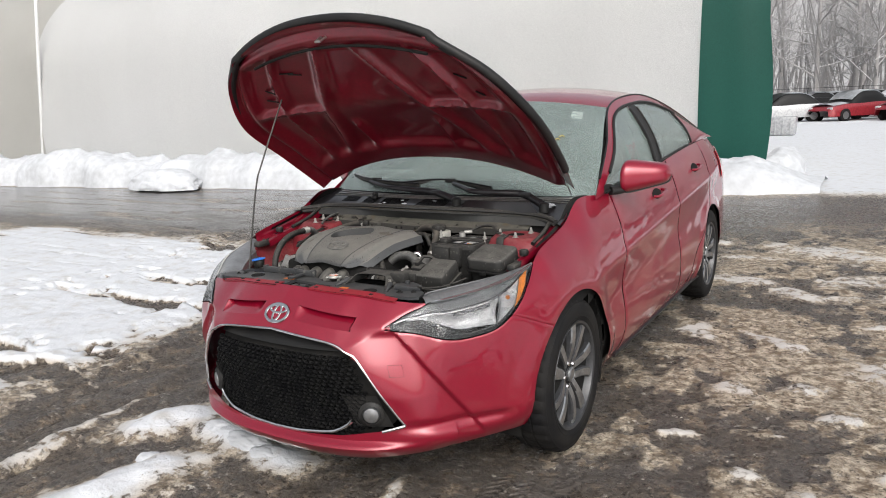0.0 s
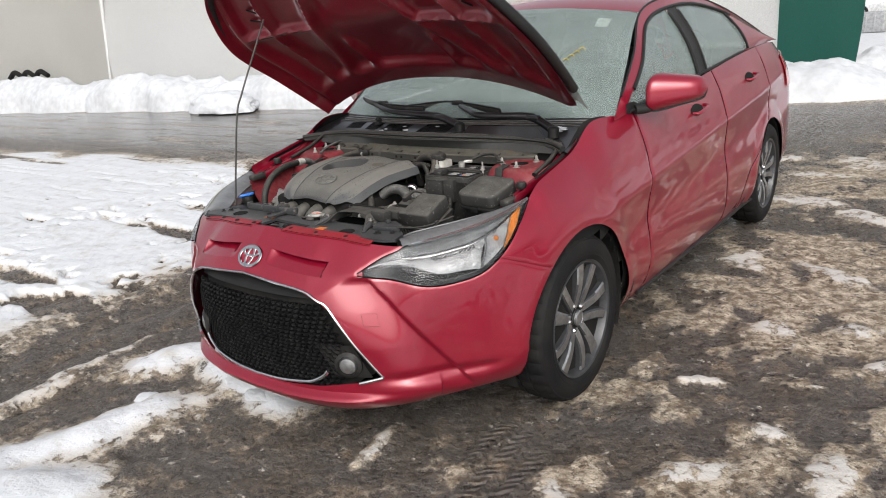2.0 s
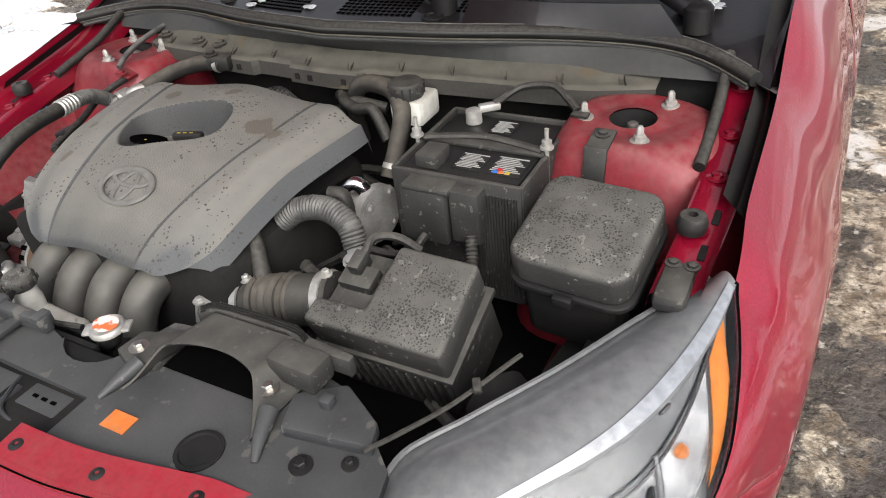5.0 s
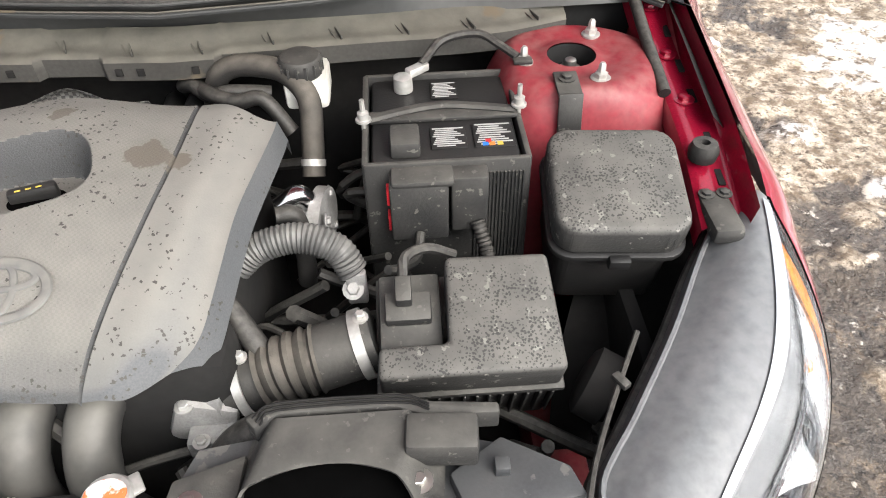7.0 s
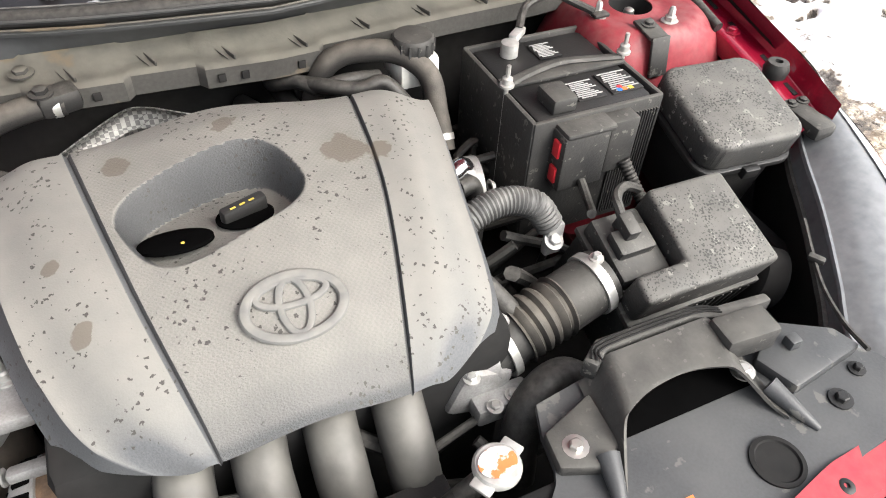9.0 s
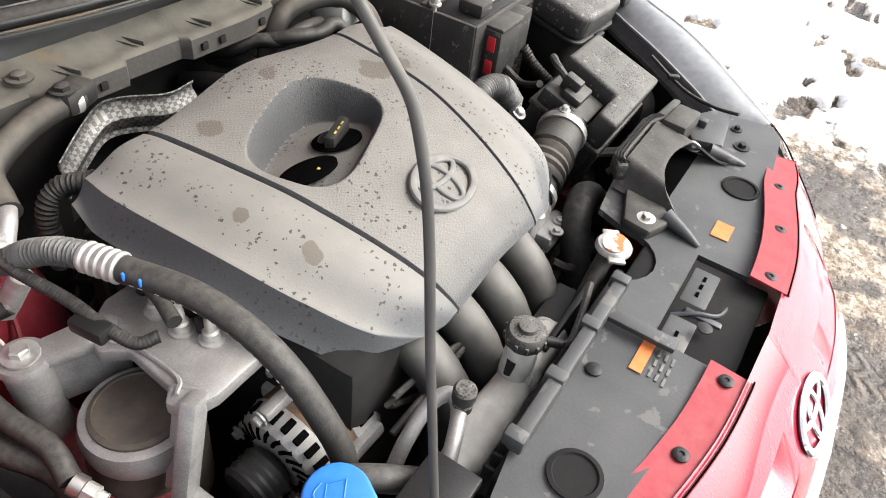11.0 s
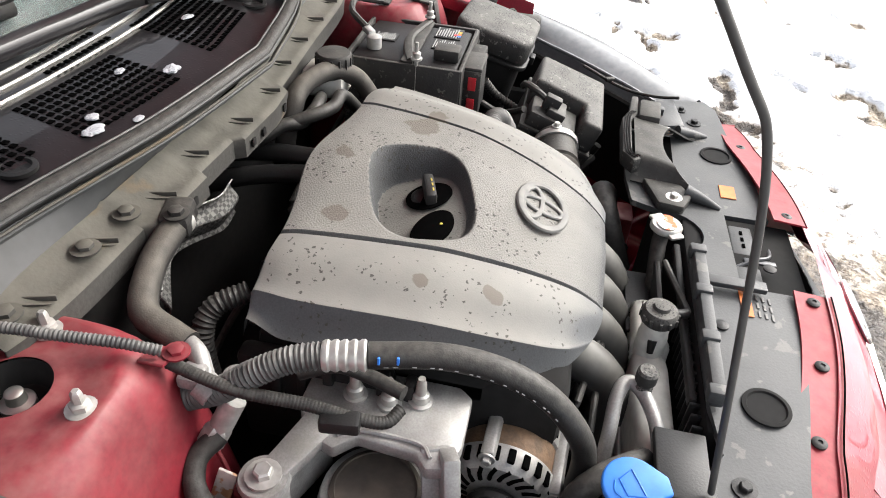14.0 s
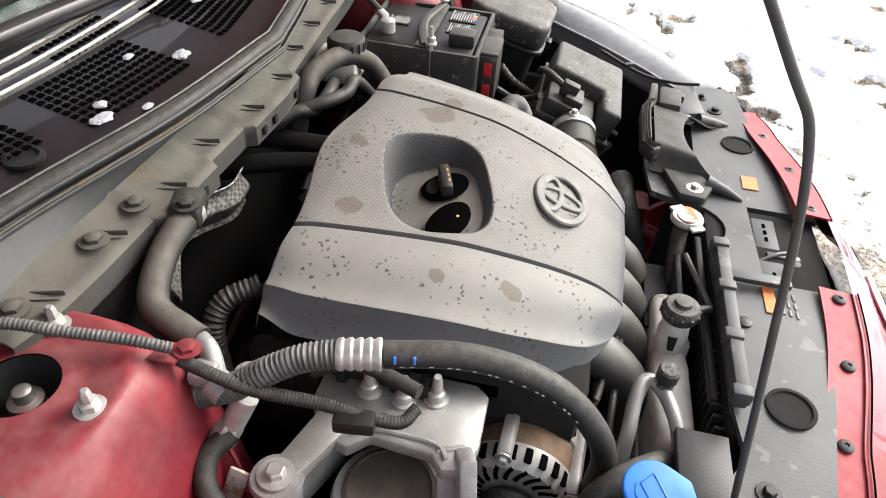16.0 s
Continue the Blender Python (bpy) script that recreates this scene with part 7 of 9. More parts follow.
mount_loom = hose("thin wiring loom over the engine mount", [(-0.455, 0.005, 0.845), (-0.460, -0.035, 0.838), (-0.460, -0.070, 0.830), (-0.448, -0.125, 0.815), (-0.445, -0.165, 0.806), (-0.438, -0.200, 0.798), (-0.420, -0.212, 0.80)], 0.0062, None, 0.0005, 0.0035, category="wiring loom")
bm = bm_new()
box(bm, (-0.452, -0.160, 0.804), (0.020, 0.040, 0.017), 0.004, Matrix.Rotation(radians(8), 4, "Z"))
part("plug", bm, PLASTIC, mount_loom, "black plastic plug")
hose("black wire with bare copper tape", [(-0.40, -0.10, 0.80), (-0.39, -0.135, 0.81), (-0.385, -0.165, 0.80), (-0.40, -0.21, 0.80)], 0.008, category="wiring loom")
hose("braided grey earth wire across the strut tower", [(-0.500, 0.175, 0.892), (-0.490, 0.130, 0.892), (-0.484, 0.090, 0.888), (-0.472, 0.038, 0.880), (-0.462, 0.004, 0.868)], 0.0048, RIBGREY, 0.0010, 0.004, category="wiring loom")
bm = bm_new()
cyl(bm, (-0.450, -0.022, 0.818), (-0.455, -0.036, 0.811), 0.015, seg=20)
box(bm, (-0.447, -0.012, 0.822), (0.026, 0.024, 0.016), 0.004)
bolt(bm, (-0.435, -0.050, 0.82), 0.008, 0.008)
solid("pipe_union", bm, ALU, "cast pipe union beside the strut tower", "pipe union")
bm = bm_new()
lathe(bm, [(0.014, 0.0), (0.014, 0.020), (0.012, 0.024), (0.010, 0.026)], axis_matrix((-0.470, -0.030, 0.752), (-0.455, -0.045, 0.785)), 6)
cyl(bm, (-0.465, -0.035, 0.76), (-0.448, -0.052, 0.80), 0.012)
solid("pipe_nut", bm, NUT, "pale hexagonal pipe nut", "pipe nut")
hose("dusty black rubber hose in front of the tower", [(-0.466, -0.040, 0.765), (-0.492, -0.026, 0.752), (-0.518, -0.038, 0.735), (-0.533, -0.075, 0.726), (-0.537, -0.125, 0.724), (-0.532, -0.175, 0.720), (-0.540, -0.212, 0.708)], 0.0112)
hose("taped wiring bundle along the inner wing", [(-0.525, -0.005, 0.700), (-0.545, -0.020, 0.708), (-0.550, -0.068, 0.702), (-0.555, -0.130, 0.700), (-0.540, -0.178, 0.694), (-0.538, -0.205, 0.668), (-0.54, -0.22, 0.60)], 0.0125, HOSE, 0.001, 0.014, category="wiring loom")
bm = bm_new()
lathe(bm, [(0.011, 0.0), (0.011, 0.012)], axis_matrix((-0.540, -0.214, 0.707), (-0.534, -0.236, 0.700)), 16)
solid("hose_end", bm, STEEL, "steel clamp at the hose end", "hose fitting")
bm = bm_new()
lathe(bm, [(0.010, 0.0), (0.010, 0.012), (0.007, 0.014), (0.007, 0.022)], axis_matrix((-0.537, -0.226, 0.703), (-0.531, -0.25, 0.696)), 6)
solid("hose_fitting", bm, NUT, "pale brass hose fitting", "hose fitting")
bm = bm_new()
box(bm, (-0.497, -0.052, 0.722), (0.004, 0.020, 0.050), 0.0015, Matrix.Rotation(radians(12), 4, "Y") @ Matrix.Rotation(radians(15), 4, "X"))
solid("tag", bm, COPPERTAG, "copper and white tag on a cable", "tag")

# ---- engine mount and alternator ----
mount = thing("engine_mount", "cast aluminium engine mount with three studs", "engine mount")
bm = bm_new()
lathe(bm, [(0.022, 0.60), (0.023, 0.735), (0.026, 0.748), (0.024, 0.754)], Matrix.Translation((-0.494, -0.096, 0)), 24)
part("post", bm, ALU, mount)
bm = bm_new()
prism(bm, [(-0.338, -0.100), (-0.340, -0.262), (-0.352, -0.277), (-0.416, -0.277), (-0.446, -0.268), (-0.452, -0.245), (-0.436, -0.232), (-0.430, -0.170), (-0.450, -0.150), (-0.440, -0.118), (-0.400, -0.098)], 0.738, 0.757, 0.004)
part("top_plate", bm, ALU, mount)
bm = bm_new()
prism(bm, [(0, -0.014), (0.085, -0.022), (0.098, 0.0), (0.085, 0.018), (0, 0.014)], -0.010, 0.006, 0.004, Matrix.Translation((-0.497, -0.096, 0.748)) @ Matrix.Rotation(radians(-22), 4, "Z") @ Matrix.Rotation(radians(-4), 4, "Y"))
prism(bm, [(0.010, -0.006), (0.095, -0.006), (0.095, 0.004), (0.010, 0.004)], -0.075, 0.0, 0.003, Matrix.Translation((-0.497, -0.096, 0.748)) @ Matrix.Rotation(radians(-22), 4, "Z"))
part("arm", bm, ALU, mount)
bm = bm_new()
t = axis_matrix((-0.434, -0.266, 0.762), (-0.482, -0.284, 0.655))
box(bm, (0, 0, 0), (0.018, 0.030, 0.118), 0.004, t @ Matrix.Translation((0, 0, 0.056)))
box(bm, (0, 0, 0), (0.030, 0.007, 0.118), 0.002, t @ Matrix.Translation((-0.012, -0.014, 0.056)))
part("leg", bm, ALU, mount)
bm = bm_new()
box(bm, (-0.482, -0.300, 0.655), (0.040, 0.055, 0.020), 0.005)
bolt(bm, (-0.480, -0.306, 0.665), 0.010, 0.009)
part("foot", bm, ALU, mount)
for z, w in ((0.759, 0.0025),):
    bm = bm_new()
    tube(bm, [(-0.434, -0.150, z), (-0.424, -0.172, z), (-0.425, -0.232, z), (-0.440, -0.248, z)], w, 6)
    part("casting_rib", bm, ALU, mount)
for x, y in ((-0.379, -0.153), (-0.381, -0.191), (-0.371, -0.223)):
    bm = bm_new()
    lathe(bm, [(0.0135, 0.0), (0.0135, 0.003), (0.0095, 0.004), (0.009, 0.013), (0.006, 0.015), (0.0055, 0.030), (0.004, 0.032), (0.004, 0.037)], Matrix.Translation((x, y, 0.757)), 14)
    part("stud_nut", bm, NUT, mount, "zinc stud and nut")
bm = bm_new()
bolt(bm, (-0.494, -0.096, 0.755), 0.0100, 0.010, washer=1.8)
part("mount_bolt", bm, NUT, mount, "zinc flange bolt")
bm = bm_new()
lathe(bm, [(0.050, 0.655), (0.059, 0.662), (0.061, 0.680), (0.057, 0.694), (0.050, 0.697)], Matrix.Translation((-0.452, -0.196, 0.006)), 40)
part("mount_ring", bm, ALU, mount)
bm = bm_new()
lathe(bm, [(0.060, 0.56), (0.062, 0.640), (0.052, 0.660), (0.0495, 0.690), (0.048, 0.700), (0.043, 0.7025), (0.042, 0.7005), (0.02, 0.701)], Matrix.Translation((-0.452, -0.196, 0.006)), 40)
part("rubber_core", bm, RUSTY, mount, "brown dusty rubber core")

alt = thing("alternator", "cast alternator with slotted housing and brown winding", "alternator")
AC = Vector((-0.392, -0.320, 0.645))
AD = Vector((0.98, -0.06, 0.08)).normalized()
AM = axis_matrix(AC, AC + AD)
bm = bm_new()
lathe(bm, [(0.030, 0.0), (0.052, 0.003), (0.060, 0.012), (0.0625, 0.030), (0.058, 0.032)], AM, 48)
part("front_housing", bm, ALU, alt)
bm = bm_new()
lathe(bm, [(0.0585, 0.030), (0.0600, 0.032), (0.0600, 0.066), (0.0585, 0.068)], AM, 48)
part("winding", bm, COPPER, alt, "brown laminated winding")
bm = bm_new()
lathe(bm, [(0.060, 0.064), (0.063, 0.066), (0.063, 0.098), (0.052, 0.110), (0.02, 0.112)], AM, 48)
part("rear_housing", bm, ALU, alt)
for z0, z1, r in ((0.010, 0.027, 0.0625), (0.074, 0.096, 0.0640)):
    for k in range(22):
        a = 2 * math.pi * k / 22
        bm = bm_new()
        box(bm, (0, 0, 0), (0.007, 0.0085, z1 - z0), 0.0015, AM @ Matrix.Rotation(a, 4, "Z") @ Matrix.Translation((r - 0.0030, 0, (z0 + z1) / 2)))
        part("slot", bm, HOLE, alt)
for k in range(20):
    bm = bm_new()
    tube(bm, [AM @ Matrix.Rotation(2 * math.pi * k / 20, 4, "Z") @ Vector(p) for p in ((0.034, 0.0, 0.0012), (0.043, 0.004, 0.0026), (0.051, 0.011, 0.0046))], 0.0030, 6, n=3)
    part("slot", bm, HOLE, alt)
for a in (75, 165, 255, 345):
    bm = bm_new()
    box(bm, (0, 0, 0), (0.014, 0.016, 0.088), 0.004, AM @ Matrix.Rotation(radians(a), 4, "Z") @ Matrix.Translation((0.066, 0, 0.052)))
    bolt(bm, AM @ Matrix.Rotation(radians(a), 4, "Z") @ Vector((0.067, 0, 0.006)), 0.006, 0.007, tuple(-AD))
    part("clamp_lug", bm, ALU, alt)
bm = bm_new()
lathe(bm, [(0.012, -0.045), (0.028, -0.045), (0.032, -0.040), (0.030, -0.036), (0.032, -0.031), (0.030, -0.027), (0.032, -0.022), (0.030, -0.018), (0.032, -0.012), (0.026, -0.004), (0.016, 0.0)], AM, 32)
part("pulley", bm, PLASTIC, alt, "black ribbed pulley")
bm = bm_new()
tube(bm, [(-0.330, -0.262, 0.70), (-0.325, -0.285, 0.705), (-0.325, -0.315, 0.695)], 0.013, 10)
box(bm, (-0.325, -0.275, 0.675), (0.05, 0.03, 0.02), 0.005)
bolt(bm, (-0.36, -0.305, 0.690), 0.008, 0.008)
part("bracket", bm, ALU, alt)

# ---- fluids ----
tank = thing("coolant_tank", "milky white coolant tank with dusty cap", "coolant tank")
bm = bm_new()
prism(bm, [(-0.140, -0.466), (-0.140, -0.500), (-0.200, -0.510), (-0.300, -0.512), (-0.335, -0.500), (-0.335, -0.470), (-0.240, -0.460)], 0.54, 0.708, 0.014, seg=3)
prism(bm, rounded(0.105, 0.044, 0.016), 0.66, 0.722, 0.013, Matrix.Translation((-0.205, -0.485, 0)) @ Matrix.Rotation(radians(6), 4, "Y"), 3)
lathe(bm, [(0.0185, 0.70), (0.0190, 0.735), (0.0175, 0.742), (0.0175, 0.762)], Matrix.Translation((-0.174, -0.482, 0)), 24)
for z in (0.60, 0.64):
    box(bm, (-0.245, -0.4595, z), (0.14, 0.004, 0.005), 0.002)
bot = part("bottle", bm, WHITEP, tank)
bm = bm_new()
cyl(bm, (-0.190, -0.480, 0.738), (-0.197, -0.480, 0.722), 0.006, 0.004)
part("drip_stub", bm, PLASTIC, bot)
bm = bm_new()
tube(bm, [(-0.156, -0.518, 0.762), (-0.135, -0.522, 0.752), (-0.09, -0.515, 0.745), (-0.03, -0.502, 0.742)], 0.0045, 8)
part("overflow_hose", bm, HOSE, tank, "thin black overflow hose")
bm = bm_new()
lathe(bm, [(0.0205, 0.758), (0.0225, 0.761), (0.0225, 0.773), (0.0195, 0.778), (0.011, 0.779), (0.010, 0.784), (0.006, 0.785)], Matrix.Translation((-0.174, -0.482, 0)), 28)
tcap = part("cap", bm, SPOTTED, tank, "grey dusty screw cap")
for a in range(0, 360, 30):
    bm = bm_new()
    box(bm, (-0.174 + 0.0225 * math.cos(radians(a)), -0.482 + 0.0225 * math.sin(radians(a)), 0.767), (0.004, 0.004, 0.010), 0.001)
    part("grip_rib", bm, SPOTTED, tcap)
bm = bm_new()
cyl(bm, (-0.166, -0.500, 0.765), (-0.156, -0.518, 0.762), 0.006)
part("spout", bm, PLASTIC, tcap)
hose("bright aluminium air conditioning pipe", [(-0.345, -0.432, 0.66), (-0.322, -0.434, 0.705), (-0.290, -0.437, 0.732), (-0.268, -0.448, 0.738), (-0.278, -0.466, 0.736), (-0.315, -0.482, 0.728), (-0.343, -0.490, 0.698), (-0.352, -0.492, 0.64)], 0.0085, ALU, category="pipe")
bm = bm_new()
lathe(bm, [(0.011, 0.0), (0.011, 0.008), (0.009, 0.010), (0.009, 0.014), (0.0125, 0.016), (0.0125, 0.030), (0.010, 0.033)], Matrix.Translation((-0.272, -0.466, 0.735)), 18)
solid("service_cap", bm, SPOTTED, "grey service port cap on the aluminium pipe", "cap")
wash = thing("washer_bottle", "white washer fluid bottle with bright blue cap", "washer bottle")
bm = bm_new()
tube(bm, [(-0.440, -0.441, 0.772), (-0.447, -0.438, 0.73), (-0.452, -0.432, 0.68)], 0.017, 20)
box(bm, (-0.470, -0.425, 0.630), (0.09, 0.06, 0.09), 0.015)
part("bottle", bm, WHITEP, wash)
bm = bm_new()
lathe(bm, [(0.019, 0.748), (0.023, 0.758), (0.023, 0.777), (0.021, 0.780)], Matrix.Translation((-0.441, -0.441, 0)), 28)
part("neck_ring", bm, PLASTIC, wash)
bm = bm_new()
CAPM = Matrix.Translation((-0.441, -0.441, 0.780)) @ Matrix.Rotation(radians(-8), 4, "Y") @ Matrix.Rotation(radians(30), 4, "Z") @ Matrix.Scale(0.80, 4)
prism(bm, [(0.037 * math.cos(a), 0.037 * math.sin(a)) for a in [radians(v) for v in range(-60, 240, 12)]] + [(-0.026, -0.041), (-0.004, -0.046)], 0.0, 0.0085, 0.0035, CAPM, 3)
cap = part("blue_cap", bm, BLUE, wash, "bright blue plastic cap")
bm = bm_new()
tube(bm, [CAPM @ Vector(p) for p in ((-0.018, -0.008, 0.0088), (-0.010, 0.012, 0.0088), (0.012, 0.012, 0.0088), (0.018, -0.008, 0.0088), (-0.018, -0.008, 0.0088))], 0.0009, 5, smooth=False)
tube(bm, [CAPM @ Vector(p) for p in ((-0.012, 0.018, 0.0088), (0.0, 0.024, 0.0088), (0.012, 0.018, 0.0088))], 0.0009, 5)
part("cap_symbol", bm, BLUE, cap)
bm = bm_new()
tube(bm, [(-0.415, -0.395, 0.66), (-0.418, -0.400, 0.715), (-0.405, -0.420, 0.735), (-0.385, -0.445, 0.735), (-0.36, -0.47, 0.72)], 0.014, 12)
solid("hose", bm, HOSE, "black rubber hose beside the washer bottle", "hose")
rad = thing("radiator", "black radiator with filler neck and metal pressure cap", "radiator")
bm = bm_new()
box(bm, (0.0, -0.545, 0.56), (0.66, 0.03, 0.38), 0.006)
part("core", bm, DARK, rad)
bm = bm_new()
tube(bm, [(0.030, -0.500, 0.755), (0.020, -0.497, 0.735), (-0.02, -0.497, 0.70), (-0.05, -0.50, 0.66)], 0.0115, 14)
part("filler_neck", bm, HOSE, rad)
bm = bm_new()
lathe(bm, [(0.020, 0.0), (0.0235, 0.003), (0.0235, 0.007), (0.021, 0.0105), (0.010, 0.0115)], Matrix.Translation((0.030, -0.502, 0.756)), 28)
for a in (30, 210):
    box(bm, (0, 0, 0), (0.014, 0.022, 0.005), 0.002, Matrix.Translation((0.030, -0.502, 0.761)) @ Matrix.Rotation(radians(a), 4, "Z") @ Matrix.Translation((0.024, 0, 0)))
pc = part("pressure_cap", bm, NUT, rad, "bright metal pressure cap with worn orange print")
bm = bm_new()
lathe(bm, [(0.019, 0.0), (0.019, 0.0007)], Matrix.Translation((0.030, -0.502, 0.7683)), 24, squash=0.8)
part("cap_label", bm, CAPLABEL, pc, "worn orange print")
bm = bm_new()
for k in range(8):
    box(bm, (-0.065, -0.474, 0.690 - 0.018 * k), (0.13, 0.034 - 0.002 * k, 0.006), 0.002)
box(bm, (-0.065, -0.497, 0.640), (0.15, 0.008, 0.17), 0.002)
for k in range(12):
    box(bm, (-0.135 - 0.0165 * k, -0.524, 0.715), (0.004, 0.012, 0.05), 0.001)
box(bm, (-0.13, -0.522, 0.735), (0.30, 0.010, 0.014), 0.003)
part("fan_shroud", bm, PLASTIC, rad)
hose("dusty black radiator hose curving under the cover", [(0.20, -0.43, 0.62), (0.19, -0.425, 0.69), (0.155, -0.415, 0.715), (0.11, -0.43, 0.69), (0.09, -0.46, 0.62)], 0.022)
brake = thing("brake_fluid_reservoir", "milky brake fluid reservoir with black cap", "reservoir")
bm = bm_new()
box(bm, (0.182, 0.062, 0.838), (0.060, 0.070, 0.045), 0.008)
cyl(bm, (0.178, 0.048, 0.850), (0.178, 0.048, 0.868), 0.022)
part("tank", bm, WHITEP, brake)
bm = bm_new()
lathe(bm, [(0.027, 0.862), (0.029, 0.866), (0.029, 0.884), (0.026, 0.888), (0.01, 0.889)], Matrix.Translation((0.178, 0.048, 0)), 30)
bcap = part("cap", bm, DUSTY, brake, "dusty black screw cap")
for k in range(15):
    a = 2 * math.pi * k / 15
    bm = bm_new()
    box(bm, (0.178 + 0.029 * math.cos(a), 0.048 + 0.029 * math.sin(a), 0.875), (0.003, 0.003, 0.018))
    part("grip_rib", bm, DUSTY, bcap)
# dark clutter below: wiring, brackets
clut = random.Random(9)
for k in range(26):
    x, y = clut.uniform(-0.30, 0.50), clut.uniform(-0.02, 0.10) if k % 2 else clut.uniform(-0.45, -0.38)
    if k % 3 == 0:
        x, y = clut.uniform(0.20, 0.26), clut.uniform(-0.30, 0.02)
    z = clut.uniform(0.60, 0.72)
    pts = [(x + clut.uniform(-0.10, 0.10), y + clut.uniform(-0.04, 0.04), z + clut.uniform(-0.08, 0.05)) for _ in range(4)]
    bm = bm_new()
    tube(bm, pts, clut.uniform(0.004, 0.010), 8, 6)
    solid("wiring_loom", bm, HOSE, "black wiring and hoses deep in the bay", "wiring loom", "looms in the bay")
# bracket by the washer bottle and lamp backing pieces
sup = thing("support_bracket", "black plastic bracket beside the washer bottle", "bracket")
for nm, c, d, a in (("upper_plate", (-0.380, -0.500, 0.748), (0.085, 0.055, 0.012), 0), ("block", (-0.420, -0.510, 0.728), (0.045, 0.045, 0.05), 0), ("lower_plate", (-0.480, -0.375, 0.672), (0.08, 0.05, 0.006), 12)):
    bm = bm_new()
    box(bm, c, d, 0.0025, Matrix.Rotation(radians(a), 4, "X"))
    part(nm, bm, PLASTIC, sup)
bm = bm_new()
tube(bm, [(0.545, -0.360, 0.77), (0.50, -0.44, 0.755), (0.47, -0.50, 0.76), (0.452, -0.545, 0.772)], 0.003, 6)
box(bm, (0.515, -0.415, 0.762), (0.010, 0.020, 0.008), 0.002, Matrix.Rotation(radians(30), 4, "Z"))
solid("release_cable", bm, HOSE, "thin black release cable along the headlamp", "cable")


# ---- the place round the car ----
def lattice(seed):
    return np.random.RandomState(seed).rand(256, 256)


def vnoise(x, y, scale, seed):
    """Smooth value noise, 0 to 1."""
    g = lattice(seed)
    X, Y = x / scale + 57.3, y / scale + 91.7
    i, j = np.floor(X).astype(int), np.floor(Y).astype(int)
    u, v = X - i, Y - j
    u, v = u * u * (3 - 2 * u), v * v * (3 - 2 * v)
    a, b, c, d = g[i % 256, j % 256], g[(i + 1) % 256, j % 256], g[i % 256, (j + 1) % 256], g[(i + 1) % 256, (j + 1) % 256]
    return a * (1 - u) * (1 - v) + b * u * (1 - v) + c * (1 - u) * v + d * u * v


def fbm(x, y, scale, seed, octaves=4):
    out, amp, total = 0, 1.0, 0.0
    for k in range(octaves):
        out = out + amp * vnoise(x, y, scale / 2 ** k, seed + k)
        total += amp
        amp *= 0.55
    return out / total


def step(a, b, x):
    t = np.clip((x - a) / (b - a), 0, 1)
    return t * t * (3 - 2 * t)


def blob(x, y, cx, cy, rx, ry, turn=0.0):
    c, s = math.cos(turn), math.sin(turn)
    px, py = (x - cx) * c + (y - cy) * s, -(x - cx) * s + (y - cy) * c
    return np.clip(1 - np.sqrt((px / rx) ** 2 + (py / ry) ** 2), -1.5, 1)


PATCHES = ((-0.95, -0.60, 0.30, 0.13, 1.0), (-0.66, -1.18, 0.15, 0.44, -0.35), (-0.42, -1.48, 0.28, 0.20, 0.3), (-0.52, -0.60, 0.30, 0.09, -0.15), (-0.22, -0.64, 0.20, 0.10, -0.1),
           (0.36, -0.64, 0.035, 0.16, 0.15), (0.90, 1.76, 0.13, 0.14, 0.4), (1.37, 1.70, 0.19, 0.06, -0.6), (1.59, 1.03, 0.10, 0.09, 0.2), (1.29, 0.88, 0.10, 0.08, 0.3), (1.02, -0.56, 0.09, 0.06, 0.3),
           (1.34, -0.27, 0.08, 0.05, 0.5), (1.47, 0.07, 0.07, 0.04, 0.2), (1.68, -0.06, 0.05, 0.11, 0.0), (1.81, 0.73, 0.09, 0.05, 0.2), (0.96, 3.15, 0.28, 0.13, -0.4), (1.46, 2.88, 0.30, 0.12, -0.2),
           (1.60, 4.4, 0.5, 0.25, -0.5), (0.85, 4.0, 0.3, 0.10, 0.0), (2.10, 1.55, 0.30, 0.26, 0.2), (2.6, 3.4, 0.9, 0.35, 0.2), (3.2, 2.3, 0.9, 0.5, 0.1), (1.15, 0.30, 0.09, 0.03, 0.4), (1.9, 2.2, 0.2, 0.05, 0.3), (1.22, -0.62, 0.16, 0.05, 0.1),
           (0.3, 4.6, 0.5, 0.15, 0.1), (1.55, 0.45, 0.05, 0.02, 0.5), (1.98, 0.25, 0.12, 0.07, 0.4), (-1.25, -0.95, 0.04, 0.4, 0.15))


